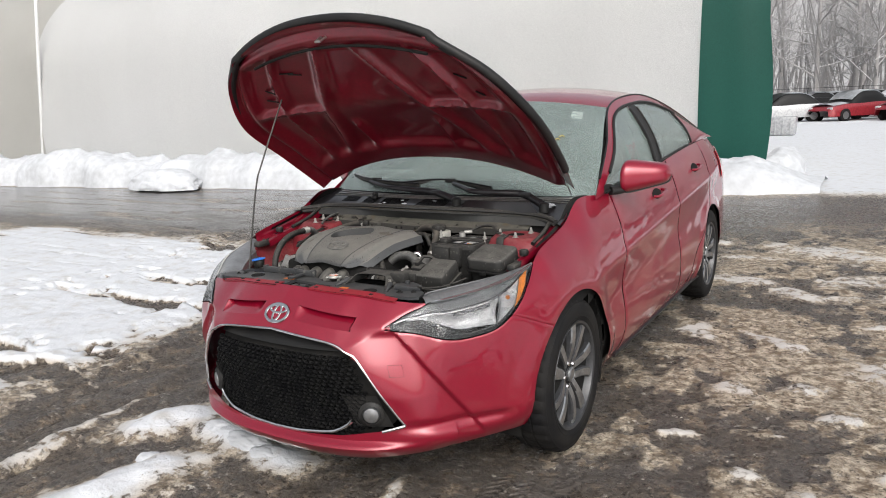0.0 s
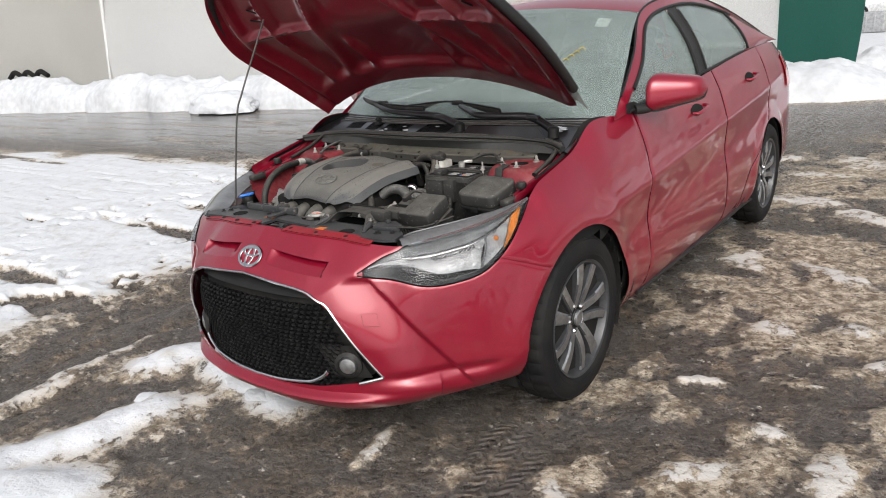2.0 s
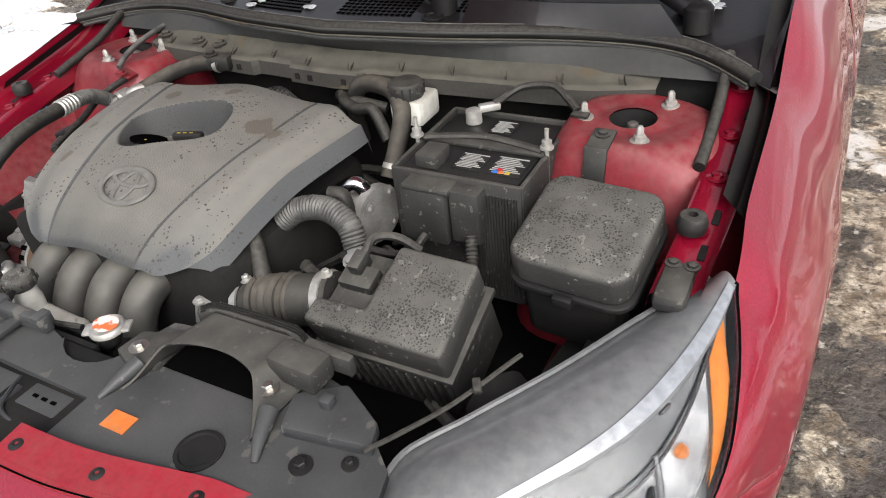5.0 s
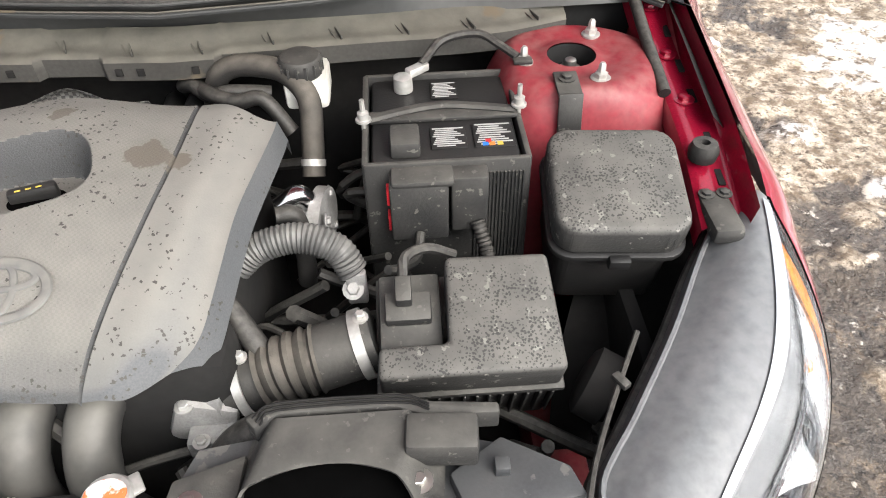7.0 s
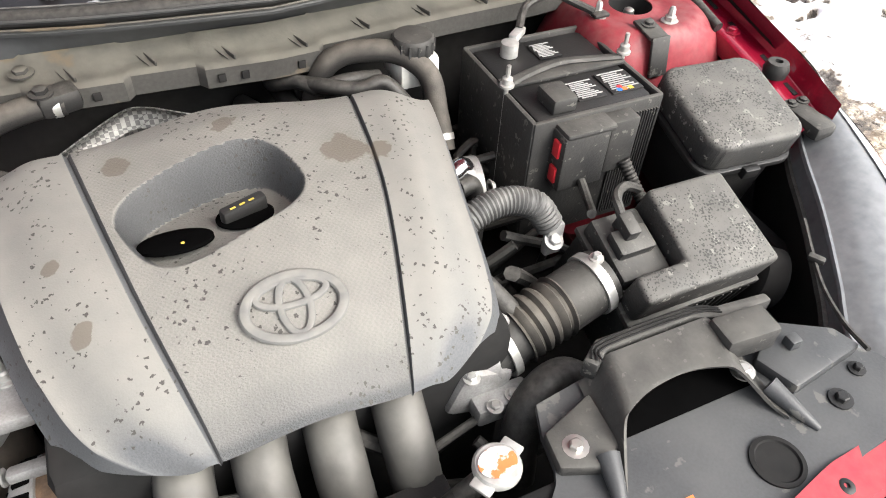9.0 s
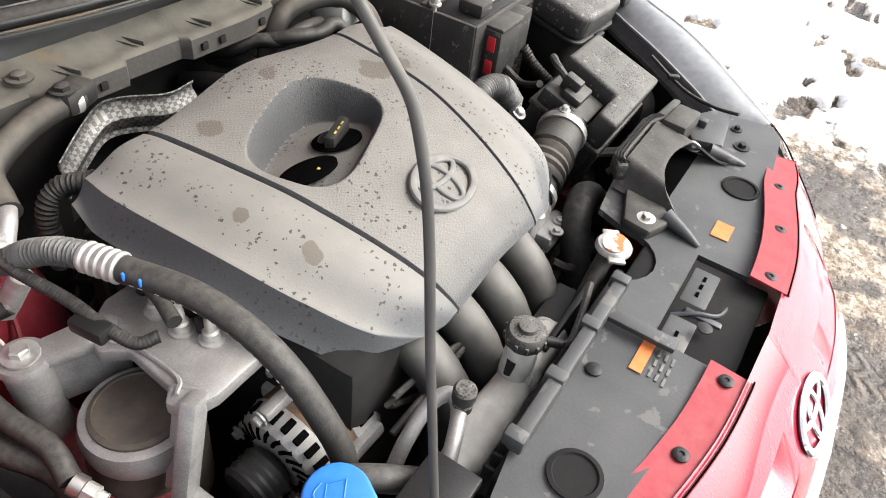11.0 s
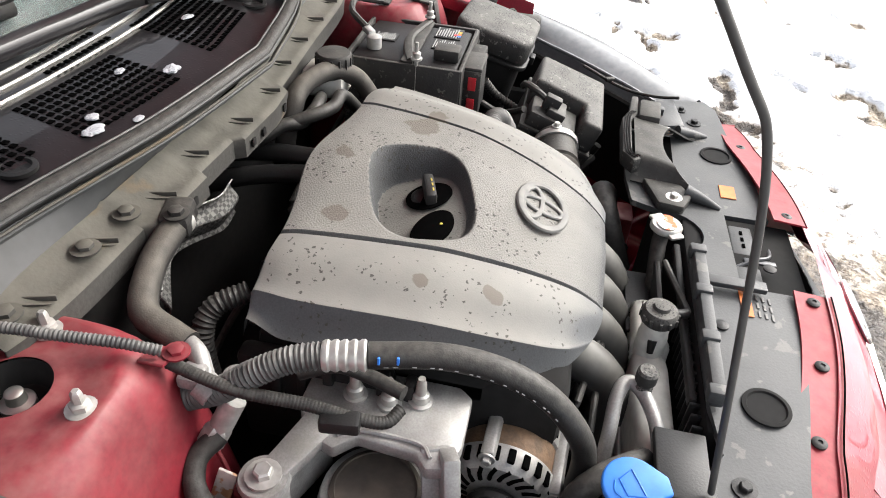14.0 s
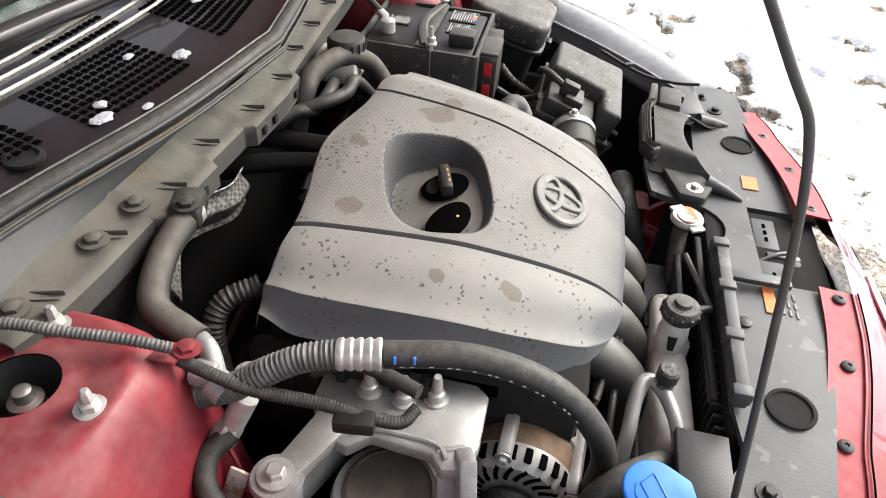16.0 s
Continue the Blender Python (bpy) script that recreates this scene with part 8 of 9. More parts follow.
def snow_cover(x, y):
    """Above 0: snow lies there; the value grows towards the middle of a patch."""
    wob = (fbm(x, y, 0.6, 11, 6) - 0.5) * 1.5 + (fbm(x, y, 0.09, 21, 3) - 0.5) * 0.5
    edge = -1.93 - 0.10 * np.clip(y + 0.3, -1.0, 2.0) + 0.35 * np.clip(-0.9 - y, 0, 2)
    field = np.minimum.reduce([(edge - x) * 0.9, (2.9 + 0.10 * (x + 6) - y) * 0.6, np.full_like(x, 0.55)])
    rim = np.exp(-((field - 0.15) / 0.25) ** 2)
    m = field + wob * (0.22 + 0.35 * rim)
    holes = step(0.60, 0.68, fbm(x * 0.45, y * 1.3, 0.40, 31, 5)) * step(-6, -2.4, x) + 0.9 * step(0.62, 0.70, fbm(x * 0.35, y * 1.6, 0.9, 36, 5)) + 0.7 * step(0.70, 0.76, fbm(x, y, 0.16, 39, 4))
    m = m - holes * 0.8
    ragged = (fbm(x, y, 0.22, 25, 5) - 0.5) * 1.7
    for k, args in enumerate(PATCHES):
        if k < 5:
            m = np.maximum(m, blob(x, y, *args) * 0.45 + wob * 0.40 + ragged * 0.12 + 0.02)
        else:
            m = np.maximum(m, np.minimum(blob(x, y, *args) * 0.40 + ragged * 0.60 - 0.02, 0.10))
    ahead = np.minimum((x - 1.05) * 0.8, (-1.0 - y) * 0.9)
    right = np.minimum((x - 1.95 - 0.12 * y) * 0.8, (1.5 - y) * 0.6)
    m = np.maximum(m, np.minimum(np.maximum(ahead, right), 0.5) + wob * 0.42 - 0.9 * step(0.66, 0.72, fbm(x, y * 1.4, 0.22, 33, 4)))
    road = 8.35 + 0.13 * x
    far = np.minimum((y - road) * 0.5, 0.9)
    return np.maximum(m, far + wob * 0.1)


def axis_steps(lo, hi, far_lo, far_hi, step_in):
    mid = np.arange(lo, hi + 1e-6, step_in)
    def grow(start, end):
        out, d, p = [], step_in, start
        sign = 1 if end > start else -1
        while (end - p) * sign > 0:
            d *= 1.16
            p = p + sign * d
            out.append(p)
        return out
    return np.array(list(reversed(grow(lo, far_lo))) + list(mid) + grow(hi, far_hi))


gx, gy = axis_steps(-4.4, 2.8, -160, 160, 0.019), axis_steps(-2.2, 4.8, -90, 220, 0.019)
X, Y = np.meshgrid(gx, gy, indexing="ij")
cover_m = snow_cover(X, Y)
snow_a = step(-0.02, 0.10, cover_m)
near = step(14, 5, np.hypot(X, Y))
slush_src = 0.6 * fbm(X, Y, 0.50, 41, 6) + 0.4 * fbm(X * 1.3, Y, 0.14, 46, 4)
slush_zone = 0.25 + 0.75 * step(0.35, 0.95, X) * step(7.0, 4.5, Y) * (0.88 + 0.12 * np.maximum(step(0.95, 1.35, X), step(-0.2, -0.4, Y)))
slush_a = np.maximum(step(0.44, 0.56, slush_src) * slush_zone, step(-0.26, 0.0, cover_m) * 0.7)
# worn wheel tracks in front of the car and across the yard
tracks = sum(np.exp(-((X - a - b * Y - 0.05 * np.sin(Y * 1.7 + a)) / w) ** 2) for a, b, w in ((-1.30, 0.10, 0.09), (-1.62, 0.13, 0.10), (-0.98, 0.16, 0.07))) * step(2.6, 1.4, Y)
mudroll = (fbm(X * 1.5, Y * 0.35, 0.22, 61, 4) - 0.5) * 0.09
lump = (fbm(X, Y, 0.13, 51, 4) - 0.5) * 0.030 + (fbm(X, Y, 0.05, 71, 2) - 0.5) * 0.012
wheelpath = np.exp(-((np.abs(X) - 0.745) / 0.12) ** 2) * step(-0.6, -0.2, Y) * step(3.4, 2.9, Y)
Z = near * (lump * (1 - 0.5 * snow_a) * (1 - 0.7 * wheelpath) + mudroll * (1 - snow_a) * step(-0.3, -1.0, X) - 0.020 * tracks * (1 - snow_a) - 0.006) + slush_a * near * 0.012
Z = Z + snow_a * (0.004 + 0.036 * step(0.05, 0.5, cover_m) + near * 0.03 * (fbm(X, Y, 0.20, 91, 4) - 0.4))
tread_a = step(0.16, 0.10, np.abs(X - 0.80 + 0.25 * (Y + 0.5))) * step(0.0, -0.25, Y) * step(0.40, 0.55, fbm(X, Y, 0.3, 66, 3))
under = step(1.0, 0.86, np.abs(X)) * step(-0.9, -0.75, Y) * step(3.7, 3.5, Y)
Z = np.where(under > 0, np.minimum(Z, 0.05), Z)
Z = np.where(np.hypot(np.minimum(np.abs(X - 0.742), np.abs(X + 0.742)) * 1.6, np.minimum(np.abs(Y), np.abs(Y - WB))) < 0.24, -0.001, Z)
road_wet = step(8.6, 8.1, Y - 0.13 * X) * step(2.9, 4.2, Y - 0.02 * X) * (1 - snow_a) * (1 - 0.75 * step(-1.5, 0.5, X))
nx, ny = X.shape
idx = np.arange(nx * ny).reshape(nx, ny)
quads = np.stack([idx[:-1, :-1], idx[1:, :-1], idx[1:, 1:], idx[:-1, 1:]], -1).reshape(-1, 4)
me = bpy.data.meshes.new("ground")
me.from_pydata(np.stack([X, Y, Z], -1).reshape(-1, 3).tolist(), [], quads.tolist())
for key, val in (("snow", np.clip(cover_m, -0.6, 0.6)), ("slush", slush_a), ("wet", np.maximum(road_wet, 0.0)), ("tread", np.clip(tread_a * near * (1 - snow_a), 0, 1)), ("track", np.clip(tracks, 0, 1))):
    me.attributes.new(key, "FLOAT", "POINT").data.foreach_set("value", val.reshape(-1).astype(np.float32))
me.shade_smooth()


def ground_material():
    m = bpy.data.materials.new("muddy_asphalt_and_snow")
    m.use_nodes = True
    nt = m.node_tree
    b, L = nt.nodes["Principled BSDF"], nt.links.new

    def attr(n):
        a = nt.nodes.new("ShaderNodeAttribute")
        a.attribute_name = n
        return a.outputs["Fac"]

    def tex(scale, detail=5.0, rough=0.6):
        n = nt.nodes.new("ShaderNodeTexNoise")
        n.inputs["Scale"].default_value, n.inputs["Detail"].default_value, n.inputs["Roughness"].default_value = scale, detail, rough
        c = nt.nodes.new("ShaderNodeTexCoord")
        L(c.outputs["Object"], n.inputs["Vector"])
        return n.outputs["Fac"]

    def rng_(src, a, c, lo=0.0, hi=1.0):
        n = nt.nodes.new("ShaderNodeMapRange")
        for k, v in zip((1, 2, 3, 4), (a, c, lo, hi)):
            n.inputs[k].default_value = v
        L(src, n.inputs[0])
        return n.outputs[0]

    def mixc(f, a, c):
        n = nt.nodes.new("ShaderNodeMix")
        n.data_type = "RGBA"
        L(f, n.inputs[0])
        for s, v in ((n.inputs[6], a), (n.inputs[7], c)):
            if isinstance(v, tuple):
                s.default_value = (*v, 1)
            else:
                L(v, s)
        return n.outputs[2]

    def op(kind, a, c):
        n = nt.nodes.new("ShaderNodeMath")
        n.operation = kind
        for s, v in zip(n.inputs, (a, c)):
            if isinstance(v, float):
                s.default_value = v
            else:
                L(v, s)
        return n.outputs[0]

    grit, mid, big = tex(160.0, 3.0), tex(26.0), tex(3.2)
    ragged = op("ADD", op("MULTIPLY", tex(9.0, 10.0, 0.70), 0.6), op("MULTIPLY", tex(38.0, 8.0, 0.70), 0.4))
    mud = mixc(rng_(mid, 0.35, 0.65), (0.046, 0.037, 0.030), (0.120, 0.096, 0.074))
    mud = mixc(rng_(big, 0.40, 0.62), mud, (0.090, 0.078, 0.070))
    mud = mixc(rng_(tex(7.0, 10.0, 0.75), 0.54, 0.64), mud, (0.225, 0.172, 0.122))
    mud = mixc(rng_(grit, 0.58, 0.70), mud, (0.17, 0.14, 0.105))
    mud = mixc(rng_(tex(55.0, 7.0, 0.78), 0.53, 0.60), mud, (0.026, 0.022, 0.019))
    slush = mixc(rng_(tex(16.0, 9.0, 0.72), 0.42, 0.60), (0.18, 0.134, 0.090), (0.60, 0.52, 0.41))
    slush = mixc(rng_(tex(42.0, 8.0, 0.7), 0.52, 0.60), slush, (0.10, 0.074, 0.050))
    slush = mixc(rng_(grit, 0.58, 0.75), slush, (0.11, 0.080, 0.054))
    sl = rng_(op("ADD", attr("slush"), op("MULTIPLY", op("SUBTRACT", ragged, 0.5), 3.6)), 0.42, 0.86)
    col = mixc(sl, mud, slush)
    fleck = op("MULTIPLY", rng_(tex(24.0, 8.0, 0.65), 0.60, 0.64), rng_(tex(3.7, 4.0), 0.48, 0.58))
    col = mixc(fleck, col, (0.52, 0.48, 0.42))
    wet = attr("wet")
    asphalt = mixc(rng_(mid, 0.4, 0.7), (0.040, 0.037, 0.035), (0.085, 0.074, 0.064))
    # slush drawn out along the road
    cs = nt.nodes.new("ShaderNodeTexCoord")
    vm = nt.nodes.new("ShaderNodeVectorMath")
    vm.operation = "MULTIPLY"
    vm.inputs[1].default_value = (0.35, 2.6, 1.0)
    L(cs.outputs["Object"], vm.inputs[0])
    sn2 = nt.nodes.new("ShaderNodeTexNoise")
    sn2.inputs["Scale"].default_value, sn2.inputs["Detail"].default_value, sn2.inputs["Roughness"].default_value = 1.3, 9.0, 0.7
    L(vm.outputs[0], sn2.inputs["Vector"])
    streak = rng_(sn2.outputs["Fac"], 0.54, 0.60)
    asphalt = mixc(streak, asphalt, (0.26, 0.225, 0.185))
    wet = op("MULTIPLY", wet, op("SUBTRACT", 1.0, op("MULTIPLY", streak, 0.8)))
    col = mixc(rng_(attr("wet"), 0.2, 0.8), col, asphalt)
    sn = rng_(op("ADD", attr("snow"), op("MULTIPLY", op("SUBTRACT", tex(14.0, 10.0, 0.74), 0.5), 1.5)), 0.0, 0.10)
    snow = mixc(rng_(attr("snow"), 0.0, 0.24), (0.50, 0.445, 0.375), (0.62, 0.64, 0.67))
    snow = mixc(rng_(tex(9.0, 8.0), 0.50, 0.72), snow, (0.50, 0.495, 0.485))
    snow = mixc(rng_(grit, 0.68, 0.78), snow, (0.45, 0.40, 0.34))
    col = mixc(sn, col, snow)
    L(col, b.inputs["Base Color"])
    r = rng_(op("ADD", mid, op("MULTIPLY", sl, 0.28)), 0.36, 0.78, 0.10, 0.72)
    r = op("SUBTRACT", r, op("MULTIPLY", wet, 0.32))
    r = op("MAXIMUM", op("MAXIMUM", r, 0.10), op("MULTIPLY", sn, 0.7))
    L(r, b.inputs["Roughness"])
    bp = nt.nodes.new("ShaderNodeBump")
    bp.inputs["Strength"].default_value, bp.inputs["Distance"].default_value = 1.0, 0.022
    co = nt.nodes.new("ShaderNodeTexCoord")
    sx = nt.nodes.new("ShaderNodeSeparateXYZ")
    L(co.outputs["Object"], sx.inputs[0])
    chev = op("SINE", op("ADD", op("MULTIPLY", sx.outputs[1], 170.0), op("MULTIPLY", op("PINGPONG", sx.outputs[0], 0.05), 150.0)), 0.0)
    h = op("ADD", op("MULTIPLY", mid, 1.0), op("MULTIPLY", tex(70.0, 5.0, 0.7), 0.55))
    h = op("MULTIPLY", h, op("SUBTRACT", 1.0, op("MULTIPLY", sn, 0.6)))
    h = op("ADD", h, op("MULTIPLY", op("MULTIPLY", chev, attr("tread")), 0.16))
    h = op("ADD", h, op("MULTIPLY", sn, 0.5))
    dry = op("SUBTRACT", 1.0, op("MULTIPLY", wet, 0.85))
    L(op("MULTIPLY", h, dry), bp.inputs["Height"])
    L(bp.outputs[0], b.inputs["Normal"])
    return m


me.materials.append(ground_material())
tagged(new("ground", me), "muddy wet yard with brown slush and snow patches", "ground", kind="structure")

# ---- snow bank along the shed ----
bx = np.linspace(-46, 1.1, 440)
bv = np.linspace(0, 1, 26)
BX, BV = np.meshgrid(bx, bv, indexing="ij")
front = 8.36 + 0.13 * BX + (fbm(BX, BX * 0, 1.2, 101) - 0.5) * 0.7
prof = np.clip(np.sin(np.pi * np.clip(BV, 0, 1) ** 0.62), 0, 1) ** 0.7
size = 0.26 + 0.50 * fbm(BX, BX * 0 + 3, 2.2, 111, 3) + 0.22 * step(-7, -14, BX)
taper = step(1.1, 0.0, BX)
BYY = front + BV * 2.0
BZ = prof * (size + (fbm(BX, BV * 2.2, 0.45, 121, 4) - 0.5) * 0.5 * np.sin(np.pi * BV)) * (0.35 + 0.65 * taper) - 0.02
n1, n2 = BX.shape
idx = np.arange(n1 * n2).reshape(n1, n2)
quads = np.stack([idx[:-1, :-1], idx[1:, :-1], idx[1:, 1:], idx[:-1, 1:]], -1).reshape(-1, 4)
me = bpy.data.meshes.new("snow_bank")
me.from_pydata(np.stack([BX, BYY, BZ], -1).reshape(-1, 3).tolist(), [], quads.tolist())
me.shade_smooth()
me.materials.append(SNOW)
tagged(new("snow_bank", me), "ploughed snow bank heaped along the shed wall", "snow bank", kind="structure")


def snow_lump(c, size, seed):
    bm = bm_new()
    bmesh.ops.create_icosphere(bm, subdivisions=5, radius=1.0)
    for v in bm.verts:
        n = noise.fractal(v.co * 1.3 + Vector((seed, 0, 0)), 0.8, 2.0, 4)
        v.co *= 1 + 0.16 * n
        v.co = Vector((v.co.x * size[0], v.co.y * size[1], max(v.co.z, -0.15) * size[2])) + Vector(c)
    return bm


solid("snow_lump", snow_lump((-10.6, 6.75, 0.08), (0.95, 0.5, 0.34), 3), SNOW, "lump of snow lying on the wet road", "snow lump")
for k, (c, d) in enumerate((((-0.62, -0.58, 0.01), (0.10, 0.05, 0.045)), ((-0.42, -0.62, 0.01), (0.13, 0.06, 0.05)), ((-0.25, -0.66, 0.01), (0.10, 0.05, 0.035)), ((-0.70, -0.90, 0.0), (0.065, 0.05, 0.022)))):
    solid("snow_clump", snow_lump(c, d, 11 + k), SNOW, "clump of wet snow under the car's nose", "snow clump", "snow clumps on the ground")

# ---- shed ----
SLOPE = 0.13


def wall_line(x, back=0.0):
    return 10.15 + SLOPE * x + back


def shed_strip(x0, x1, mat, name, label, nx, lift=0.0, ripple=0.012):
    """Sheeting over hoops: upright to 2.6 m, then bending back."""
    bm = bm_new()

    def f(u, v):
        x = x0 + (x1 - x0) * u
        if v < 0.5:
            z, b = 5.2 * v + 0.0, -0.06 * math.sin(math.pi * v * 2)
        else:
            a = (v - 0.5) * 2 * radians(80)
            z, b = 2.6 + 3.2 * math.sin(a), 3.2 * (1 - math.cos(a)) * 1.5
        b += ripple * math.sin(x * 3.1) + 0.5 * ripple * math.sin(x * 11 + 3 * v)
        return Vector((x + 0.10 * math.sin(math.pi * min(1.0, v * 2)) * (1 if x1 > -0.5 else 0) * u, wall_line(x, b) - lift, z))
    surface(bm, f, nx, 40)
    bmesh.ops.solidify(bm, geom=bm.faces[:], thickness=-0.05)
    return solid(name, bm, mat, label, "wall", kind="structure")


shed_strip(-46, -16.8, WALLDIM, "wall_shed_west", "long shed wall in beige-white sheeting, weaker light painted in", 130)
shed_strip(-16.8, -0.84, WALLSHEET, "wall_shed", "long shed wall in white sheeting", 90)
shed_strip(-0.86, 0.16, GREEN, "wall_shed_end", "dark green end sheet of the shed", 12, 0.012)
for x in (-16.9, -33.0):
    bm = bm_new()
    box(bm, (x + 0.25, wall_line(x) - 0.05, 2.4), (0.08, 0.06, 4.8), 0.02, Matrix.Rotation(radians(10), 4, "Y"))
    solid("trim_rib", bm, WALLSHEET, "upright white rib of the shed", "wall rib", kind="structure")
bm = bm_new()
surface(bm, lambda u, v: Vector((0.15 - 1.7 * u, wall_line(0.15) + 8 * u, 2.9 * v)), 6, 6)
bmesh.ops.solidify(bm, geom=bm.faces[:], thickness=0.05)
solid("wall_shed_return", bm, WALLSHEET, "white sheeted end of the shed", "wall", kind="structure")
solid("snow_mound", snow_lump((0.28, 11.3, 0.0), (0.42, 0.9, 0.48), 31), SNOW, "mound of snow at the shed's corner", "snow heap")
bm = bm_new()
for k in range(3):
    tube(bm, [(-20.9 + 0.8 * k, 7.0, 0.80), (-20.6 + 0.8 * k, 7.05, 0.98), (-20.3 + 0.8 * k, 7.1, 0.86)], 0.07, 8)
solid("debris", bm, DARK, "dark brush lying on the snow bank", "debris")


# ---- parked cars far off ----
def parked_car(paint, label):
    root = thing("parked_car", label, "car", "snowed-in cars by the fence")
    bm = bm_new()
    rows = [(-2.15, 0.55, 0.62), (-2.05, 0.72, 0.78), (-1.1, 0.86, 0.86), (-0.4, 0.88, 0.88), (1.3, 0.92, 0.88), (2.0, 0.85, 0.84), (2.2, 0.60, 0.70)]
    surface(bm, lambda u, v: Vector((spline([(r[0], r[2]) for r in rows], -2.2 + 4.4 * u) * math.sin(math.pi * (v - 0.5) * 0.999) , -2.2 + 4.4 * u, 0.28 + (spline([(r[0], r[1]) for r in rows], -2.2 + 4.4 * u) - 0.28) * min(1.0, 1.5 * math.cos(math.pi * (v - 0.5)) ** 0.5))), 30, 20)
    part("body", bm, paint, root)
    cab = [(-0.95, 0.88), (-0.25, 1.36), (0.3, 1.45), (1.0, 1.40), (1.75, 0.95)]
    bm = bm_new()
    surface(bm, lambda u, v: Vector((0.80 * math.sin(math.pi * (v - 0.5)) * (1 - 0.2 * math.cos(math.pi * (v - 0.5))), -0.95 + 2.7 * u, 0.80 + (spline(cab, -0.95 + 2.7 * u) - 0.80) * min(1, 1.6 * math.cos(math.pi * (v - 0.5)) ** 0.6))), 24, 18)
    part("cabin", bm, MESHBLACK, root, "dark windows")
    bm = bm_new()
    surface(bm, lambda u, v: Vector((0.66 * (2 * v - 1), -0.75 + 2.2 * u, spline(cab, -0.75 + 2.2 * u) + 0.03 + 0.05 * math.sin(math.pi * v))), 20, 10)
    bmesh.ops.solidify(bm, geom=bm.faces[:], thickness=0.05)
    part("roof_snow", bm, SNOW, root, "snow on the roof")
    bm = bm_new()
    surface(bm, lambda u, v: Vector((0.68 * (2 * v - 1), -1.95 + 1.1 * u, 0.80 + 0.10 * u + 0.07 * math.sin(math.pi * v))), 12, 10)
    bmesh.ops.solidify(bm, geom=bm.faces[:], thickness=0.04)
    part("hood_snow", bm, SNOW, root, "snow on the hood")
    for x in (-0.78, 0.78):
        for y in (-1.35, 1.3):
            bm = bm_new()
            cyl(bm, (x - 0.1, y, 0.32), (x + 0.1, y, 0.32), 0.32, seg=20)
            w = part("wheel", bm, RUBBER, root)
            bm = bm_new()
            sx = 0.105 * (1 if x > 0 else -1)
            cyl(bm, (x + sx * 0.95, y, 0.32), (x + sx * 1.02, y, 0.32), 0.19, seg=16)
            part("rim", bm, RIMCUT, w)
        bm = bm_new()
        box(bm, (x * 0.75, -2.08, 0.66), (0.30, 0.08, 0.13), 0.03)
        part("headlight", bm, REFLECT, root)
    return root


FARRED = material("far_red_paint", (0.30, 0.02, 0.03), 0.35, 0.2, coat=0.6)
FARDARK = material("far_dark_paint", (0.05, 0.05, 0.055), 0.35, 0.3, coat=0.6)
FARWHITE = material("far_silver_paint", (0.45, 0.46, 0.47), 0.35, 0.3, coat=0.6)


def far(x, y, turn=0.0):
    """A place beyond the yard, counted from the gate."""
    return pose(2 + (x - 2) * 1.36, -2.5 + (y + 2.5) * 1.36, 0, 0, 0, turn)


base_red = parked_car(FARRED, "red car parked by a fence under fresh snow")
base_red.matrix_basis = far(0.75, 28.2, -38)
dark = parked_car(FARDARK, "dark car parked by a fence under fresh snow")
dark.matrix_basis = far(-1.0, 31.5, -40)
white = parked_car(FARWHITE, "silver car buried under fresh snow beside a fence")
white.matrix_basis = far(-1.55, 27.4, -58)
for one, x, y, turn in ((base_red, 2.9, 27.6, -38), (dark, 4.9, 27.4, -36), (dark, 2.2, 32.0, -40), (white, 6.9, 27.0, -36), (base_red, -0.4, 33.5, -40), (white, 1.0, 34.0, -40), (dark, 9.0, 26.8, -36), (base_red, 11.2, 26.4, -36)):
    copy_thing(one, far(x, y, turn))
crate = thing("storage_crate", "grey plastic crate standing in the snow", "crate")
bm = bm_new()
box(bm, (-1.25, 24.6, 0.36), (0.95, 0.7, 0.62), 0.05, taper=1.08)
part("bin", bm, FARWHITE, crate)
for k in range(4):
    bm = bm_new()
    box(bm, (-1.62 + 0.24 * k, 24.23, 0.36), (0.05, 0.03, 0.56), 0.01)
    part("rib", bm, FARWHITE, crate)

# fence of posts and wire
fence = thing("fence", "grey wire fence with thin metal posts", "fence")
for k in range(8):
    bm = bm_new()
    cyl(bm, (-4.5 + 2.6 * k, 42.0 - 0.35 * k, 0), (-4.5 + 2.6 * k, 42.0 - 0.35 * k, 1.75), 0.03, seg=8)
    part("post", bm, FARDARK, fence)
for z in (1.72, 1.2, 0.7):
    bm = bm_new()
    tube(bm, [(-4.5, 42.0, z), (4.6, 40.77, z - 0.02), (13.7, 39.55, z)], 0.012, 6)
    part("wire", bm, FARDARK, fence)


# ---- bare winter trees ----
# bark grey is lifted to paint hazy snowfall; dust is lying snow
BARK = material("snowy_hazed_bark", (0.30, 0.29, 0.285), 0.85, 0, (0.38, 0.37, 0.365), 2.0, dust=(0.80, 0.81, 0.83), dust_amount=0.95, bump=0.3, bump_scale=30)


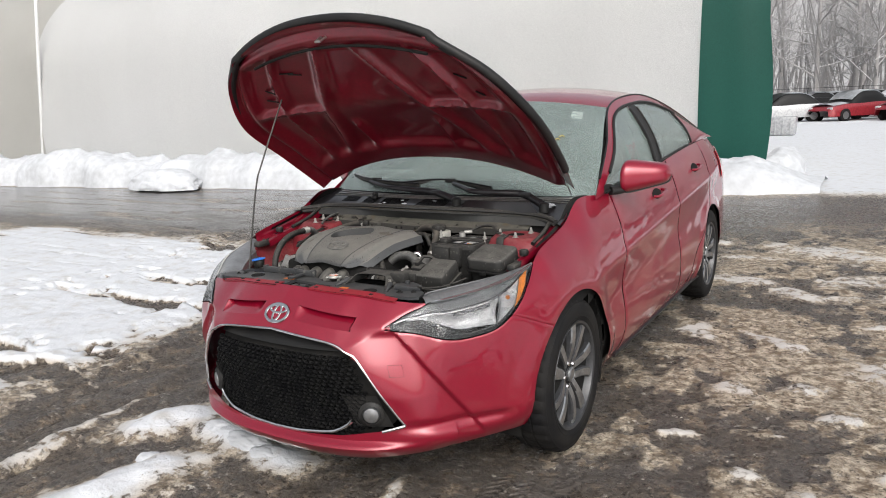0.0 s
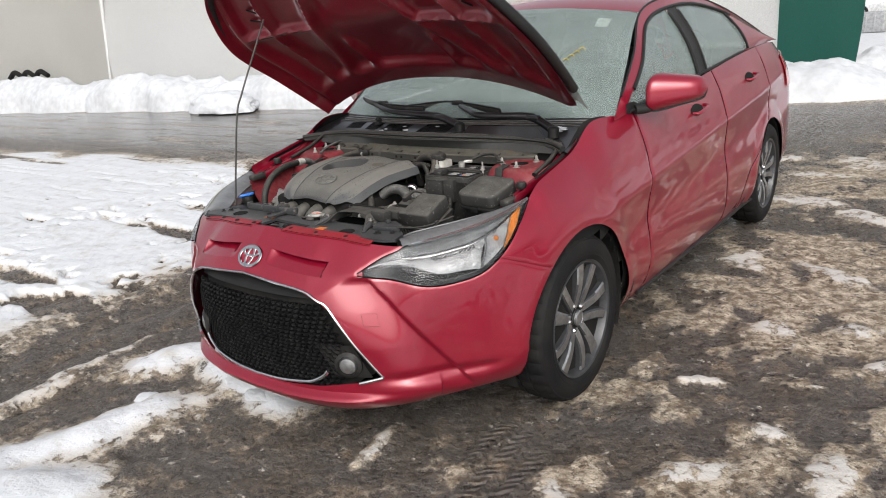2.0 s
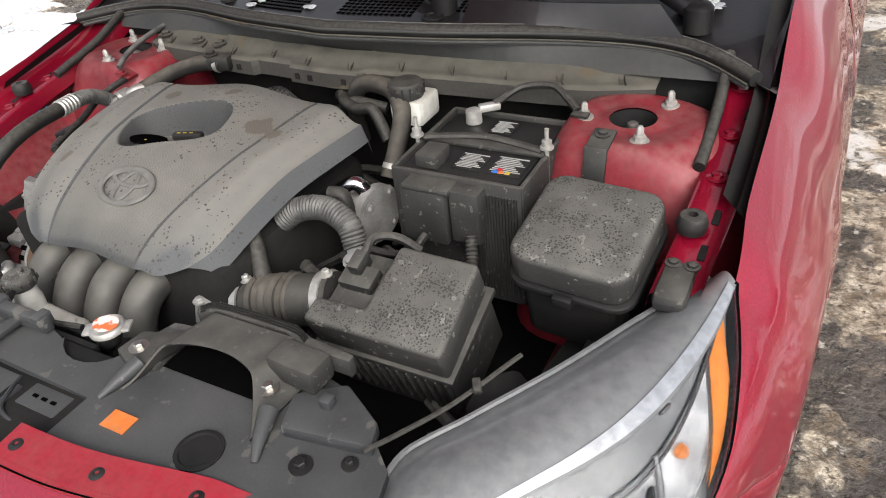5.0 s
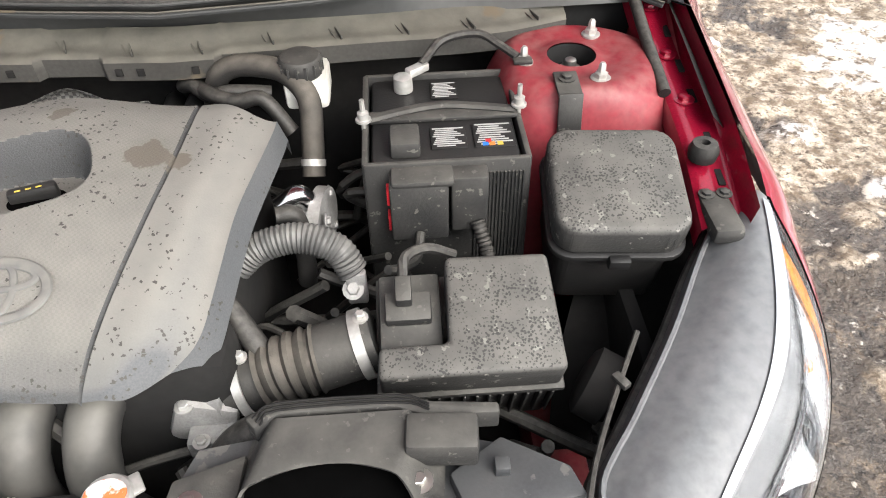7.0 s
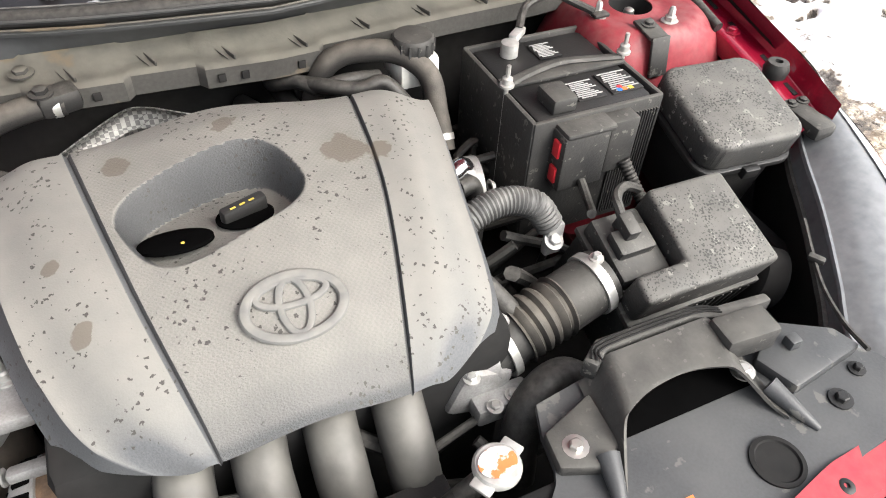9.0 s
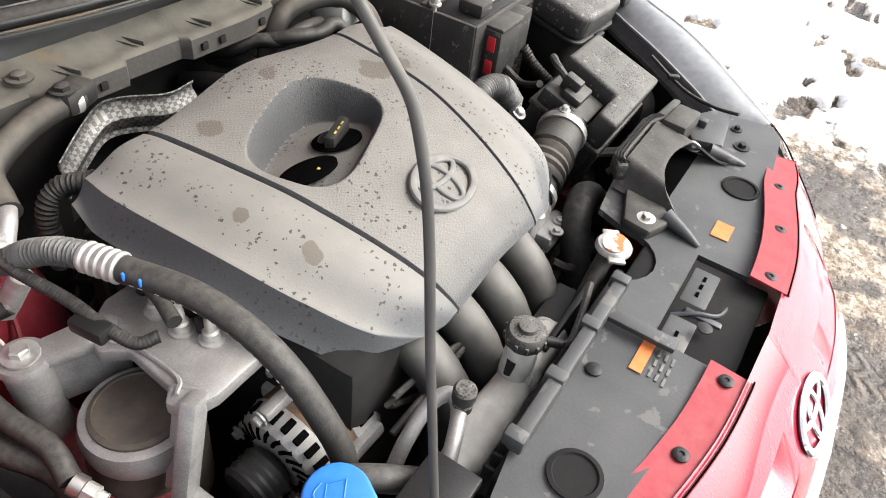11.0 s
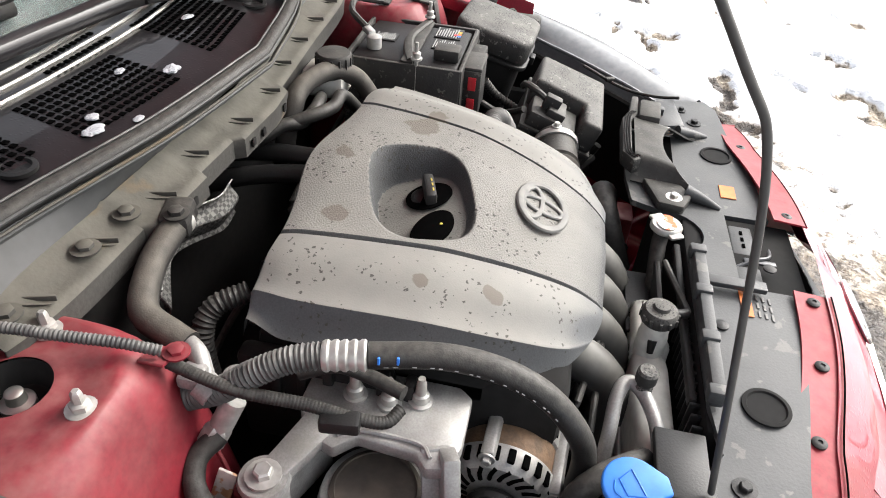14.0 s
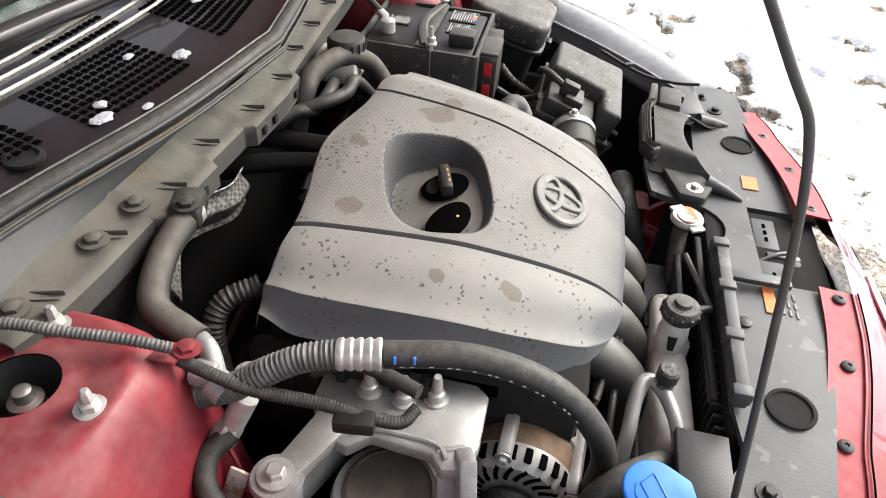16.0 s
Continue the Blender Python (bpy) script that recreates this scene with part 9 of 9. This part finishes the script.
def branch(bm, p, d, length, r, depth, rnd):
    n = 5 if depth > 1 else 3
    pts, q, dd = [p.copy()], p.copy(), d.copy()
    for k in range(n):
        dd = (dd + Vector((rnd.uniform(-1, 1), rnd.uniform(-1, 1), rnd.uniform(-0.5, 0.7))) * 0.16).normalized()
        q = q + dd * (length / n)
        pts.append(q.copy())
    tube(bm, pts, r, 5 if depth > 2 else 3, smooth=False, ends=(r, r * 0.45))
    if depth > 0:
        for k in range(rnd.randint(5, 7) if depth > 2 else rnd.randint(3, 5)):
            i = rnd.randint(1 if depth < 3 else 2, n)
            a = rnd.uniform(0, 6.28)
            side = Vector((math.cos(a), math.sin(a), rnd.uniform(0.05, 0.8))).normalized()
            branch(bm, pts[i], (dd * 0.45 + side).normalized(), length * rnd.uniform(0.38, 0.60), r * 0.42, depth - 1, rnd)


def tree(seed, height, label):
    rnd = random.Random(seed)
    root = thing("bare_tree", label, "tree", "bare trees behind the cars")
    bm = bm_new()
    tube(bm, [(0, 0, -0.2), (0.05, 0.02, height * 0.3), (0.0, 0.08, height * 0.6), (0.1, 0.0, height)], 0.2, 8, ends=(height * 0.014, height * 0.003))
    part("trunk", bm, BARK, root, "grey snow-dusted trunk")
    bm = bm_new()
    for k in range(15):
        z = height * (0.18 + 0.75 * k / 15)
        a = rnd.uniform(0, 6.28)
        branch(bm, Vector((0.03, 0.04, z)), Vector((math.cos(a), math.sin(a), rnd.uniform(0.15, 0.8))).normalized(), height * rnd.uniform(0.22, 0.36) * (1.1 - 0.6 * k / 15), height * 0.0045, 3, rnd)
    part("crown", bm, BARK, root, "bare branches edged with snow")
    return root


trees = [tree(s, h, "tall bare winter tree with snow on its branches") for s, h in ((1, 13.0), (2, 10.0), (3, 15.0))]
rnd = random.Random(77)
spots = [(-2.0, 48.5), (1.2, 47.5), (4.2, 49.5), (-4.5, 52)]
for k in range(44):
    spots.append((rnd.uniform(-14, 12) if k < 26 else rnd.uniform(12, 60), rnd.uniform(49, 74) if k < 26 else rnd.uniform(30, 74)))
for k, (x, y) in enumerate(spots):
    m = pose(x, y, 0, 0, 0, rnd.uniform(0, 360))
    if k < 3:
        trees[k].matrix_basis = m
    else:
        copy_thing(trees[k % 3], m)
# undergrowth and far wood: countless thin stems
bm = bm_new()
rnd = random.Random(5)
for k in range(2600):
    x, y = rnd.uniform(-30, 30), rnd.uniform(48, 90)
    h = rnd.uniform(1.0, 3.2) if k % 3 else rnd.uniform(6, 13)
    p = Vector((x, y, 0))
    r = 0.02 + 0.05 * (h > 5)
    lean = Vector((rnd.uniform(-0.35, 0.35), rnd.uniform(-0.2, 0.2), 1))
    a = [bm.verts.new(p + Vector((dx, dy, 0))) for dx, dy in ((-r, 0), (r * 0.6, -r), (r * 0.6, r))]
    b = [bm.verts.new(p + lean * h * 0.6 + Vector((dx, dy, 0)) * 0.6) for dx, dy in ((-r, 0), (r * 0.6, -r), (r * 0.6, r))]
    t = bm.verts.new(p + lean * h + Vector((rnd.uniform(-0.3, 0.3), 0, 0)))
    for i in range(3):
        j = (i + 1) % 3
        bm.faces.new((a[i], a[j], b[j], b[i]))
        bm.faces.new((b[i], b[j], t))
    for q in range(5):
        z = h * rnd.uniform(0.3, 0.95)
        s = p + lean * z
        e = s + Vector((rnd.uniform(-1, 1), rnd.uniform(-0.5, 0.5), rnd.uniform(0.1, 0.9))) * h * 0.22
        v = [bm.verts.new(s + Vector((0, 0, -0.02))), bm.verts.new(s + Vector((0.02, 0.02, 0.02))), bm.verts.new(e)]
        bm.faces.new(v)
tagged(solid("far_wood", bm, BARK, "dense grey winter wood dusted with snow", "woods"), kind="stuff")
# far slope, its grey carrying the painted mist
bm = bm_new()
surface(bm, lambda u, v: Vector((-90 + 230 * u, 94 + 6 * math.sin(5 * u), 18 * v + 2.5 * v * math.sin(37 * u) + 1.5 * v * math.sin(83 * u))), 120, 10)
solid("backdrop_hill", bm, HAZE, "wooded slope far behind the yard, hazy air painted into its colour", "backdrop", kind="structure")
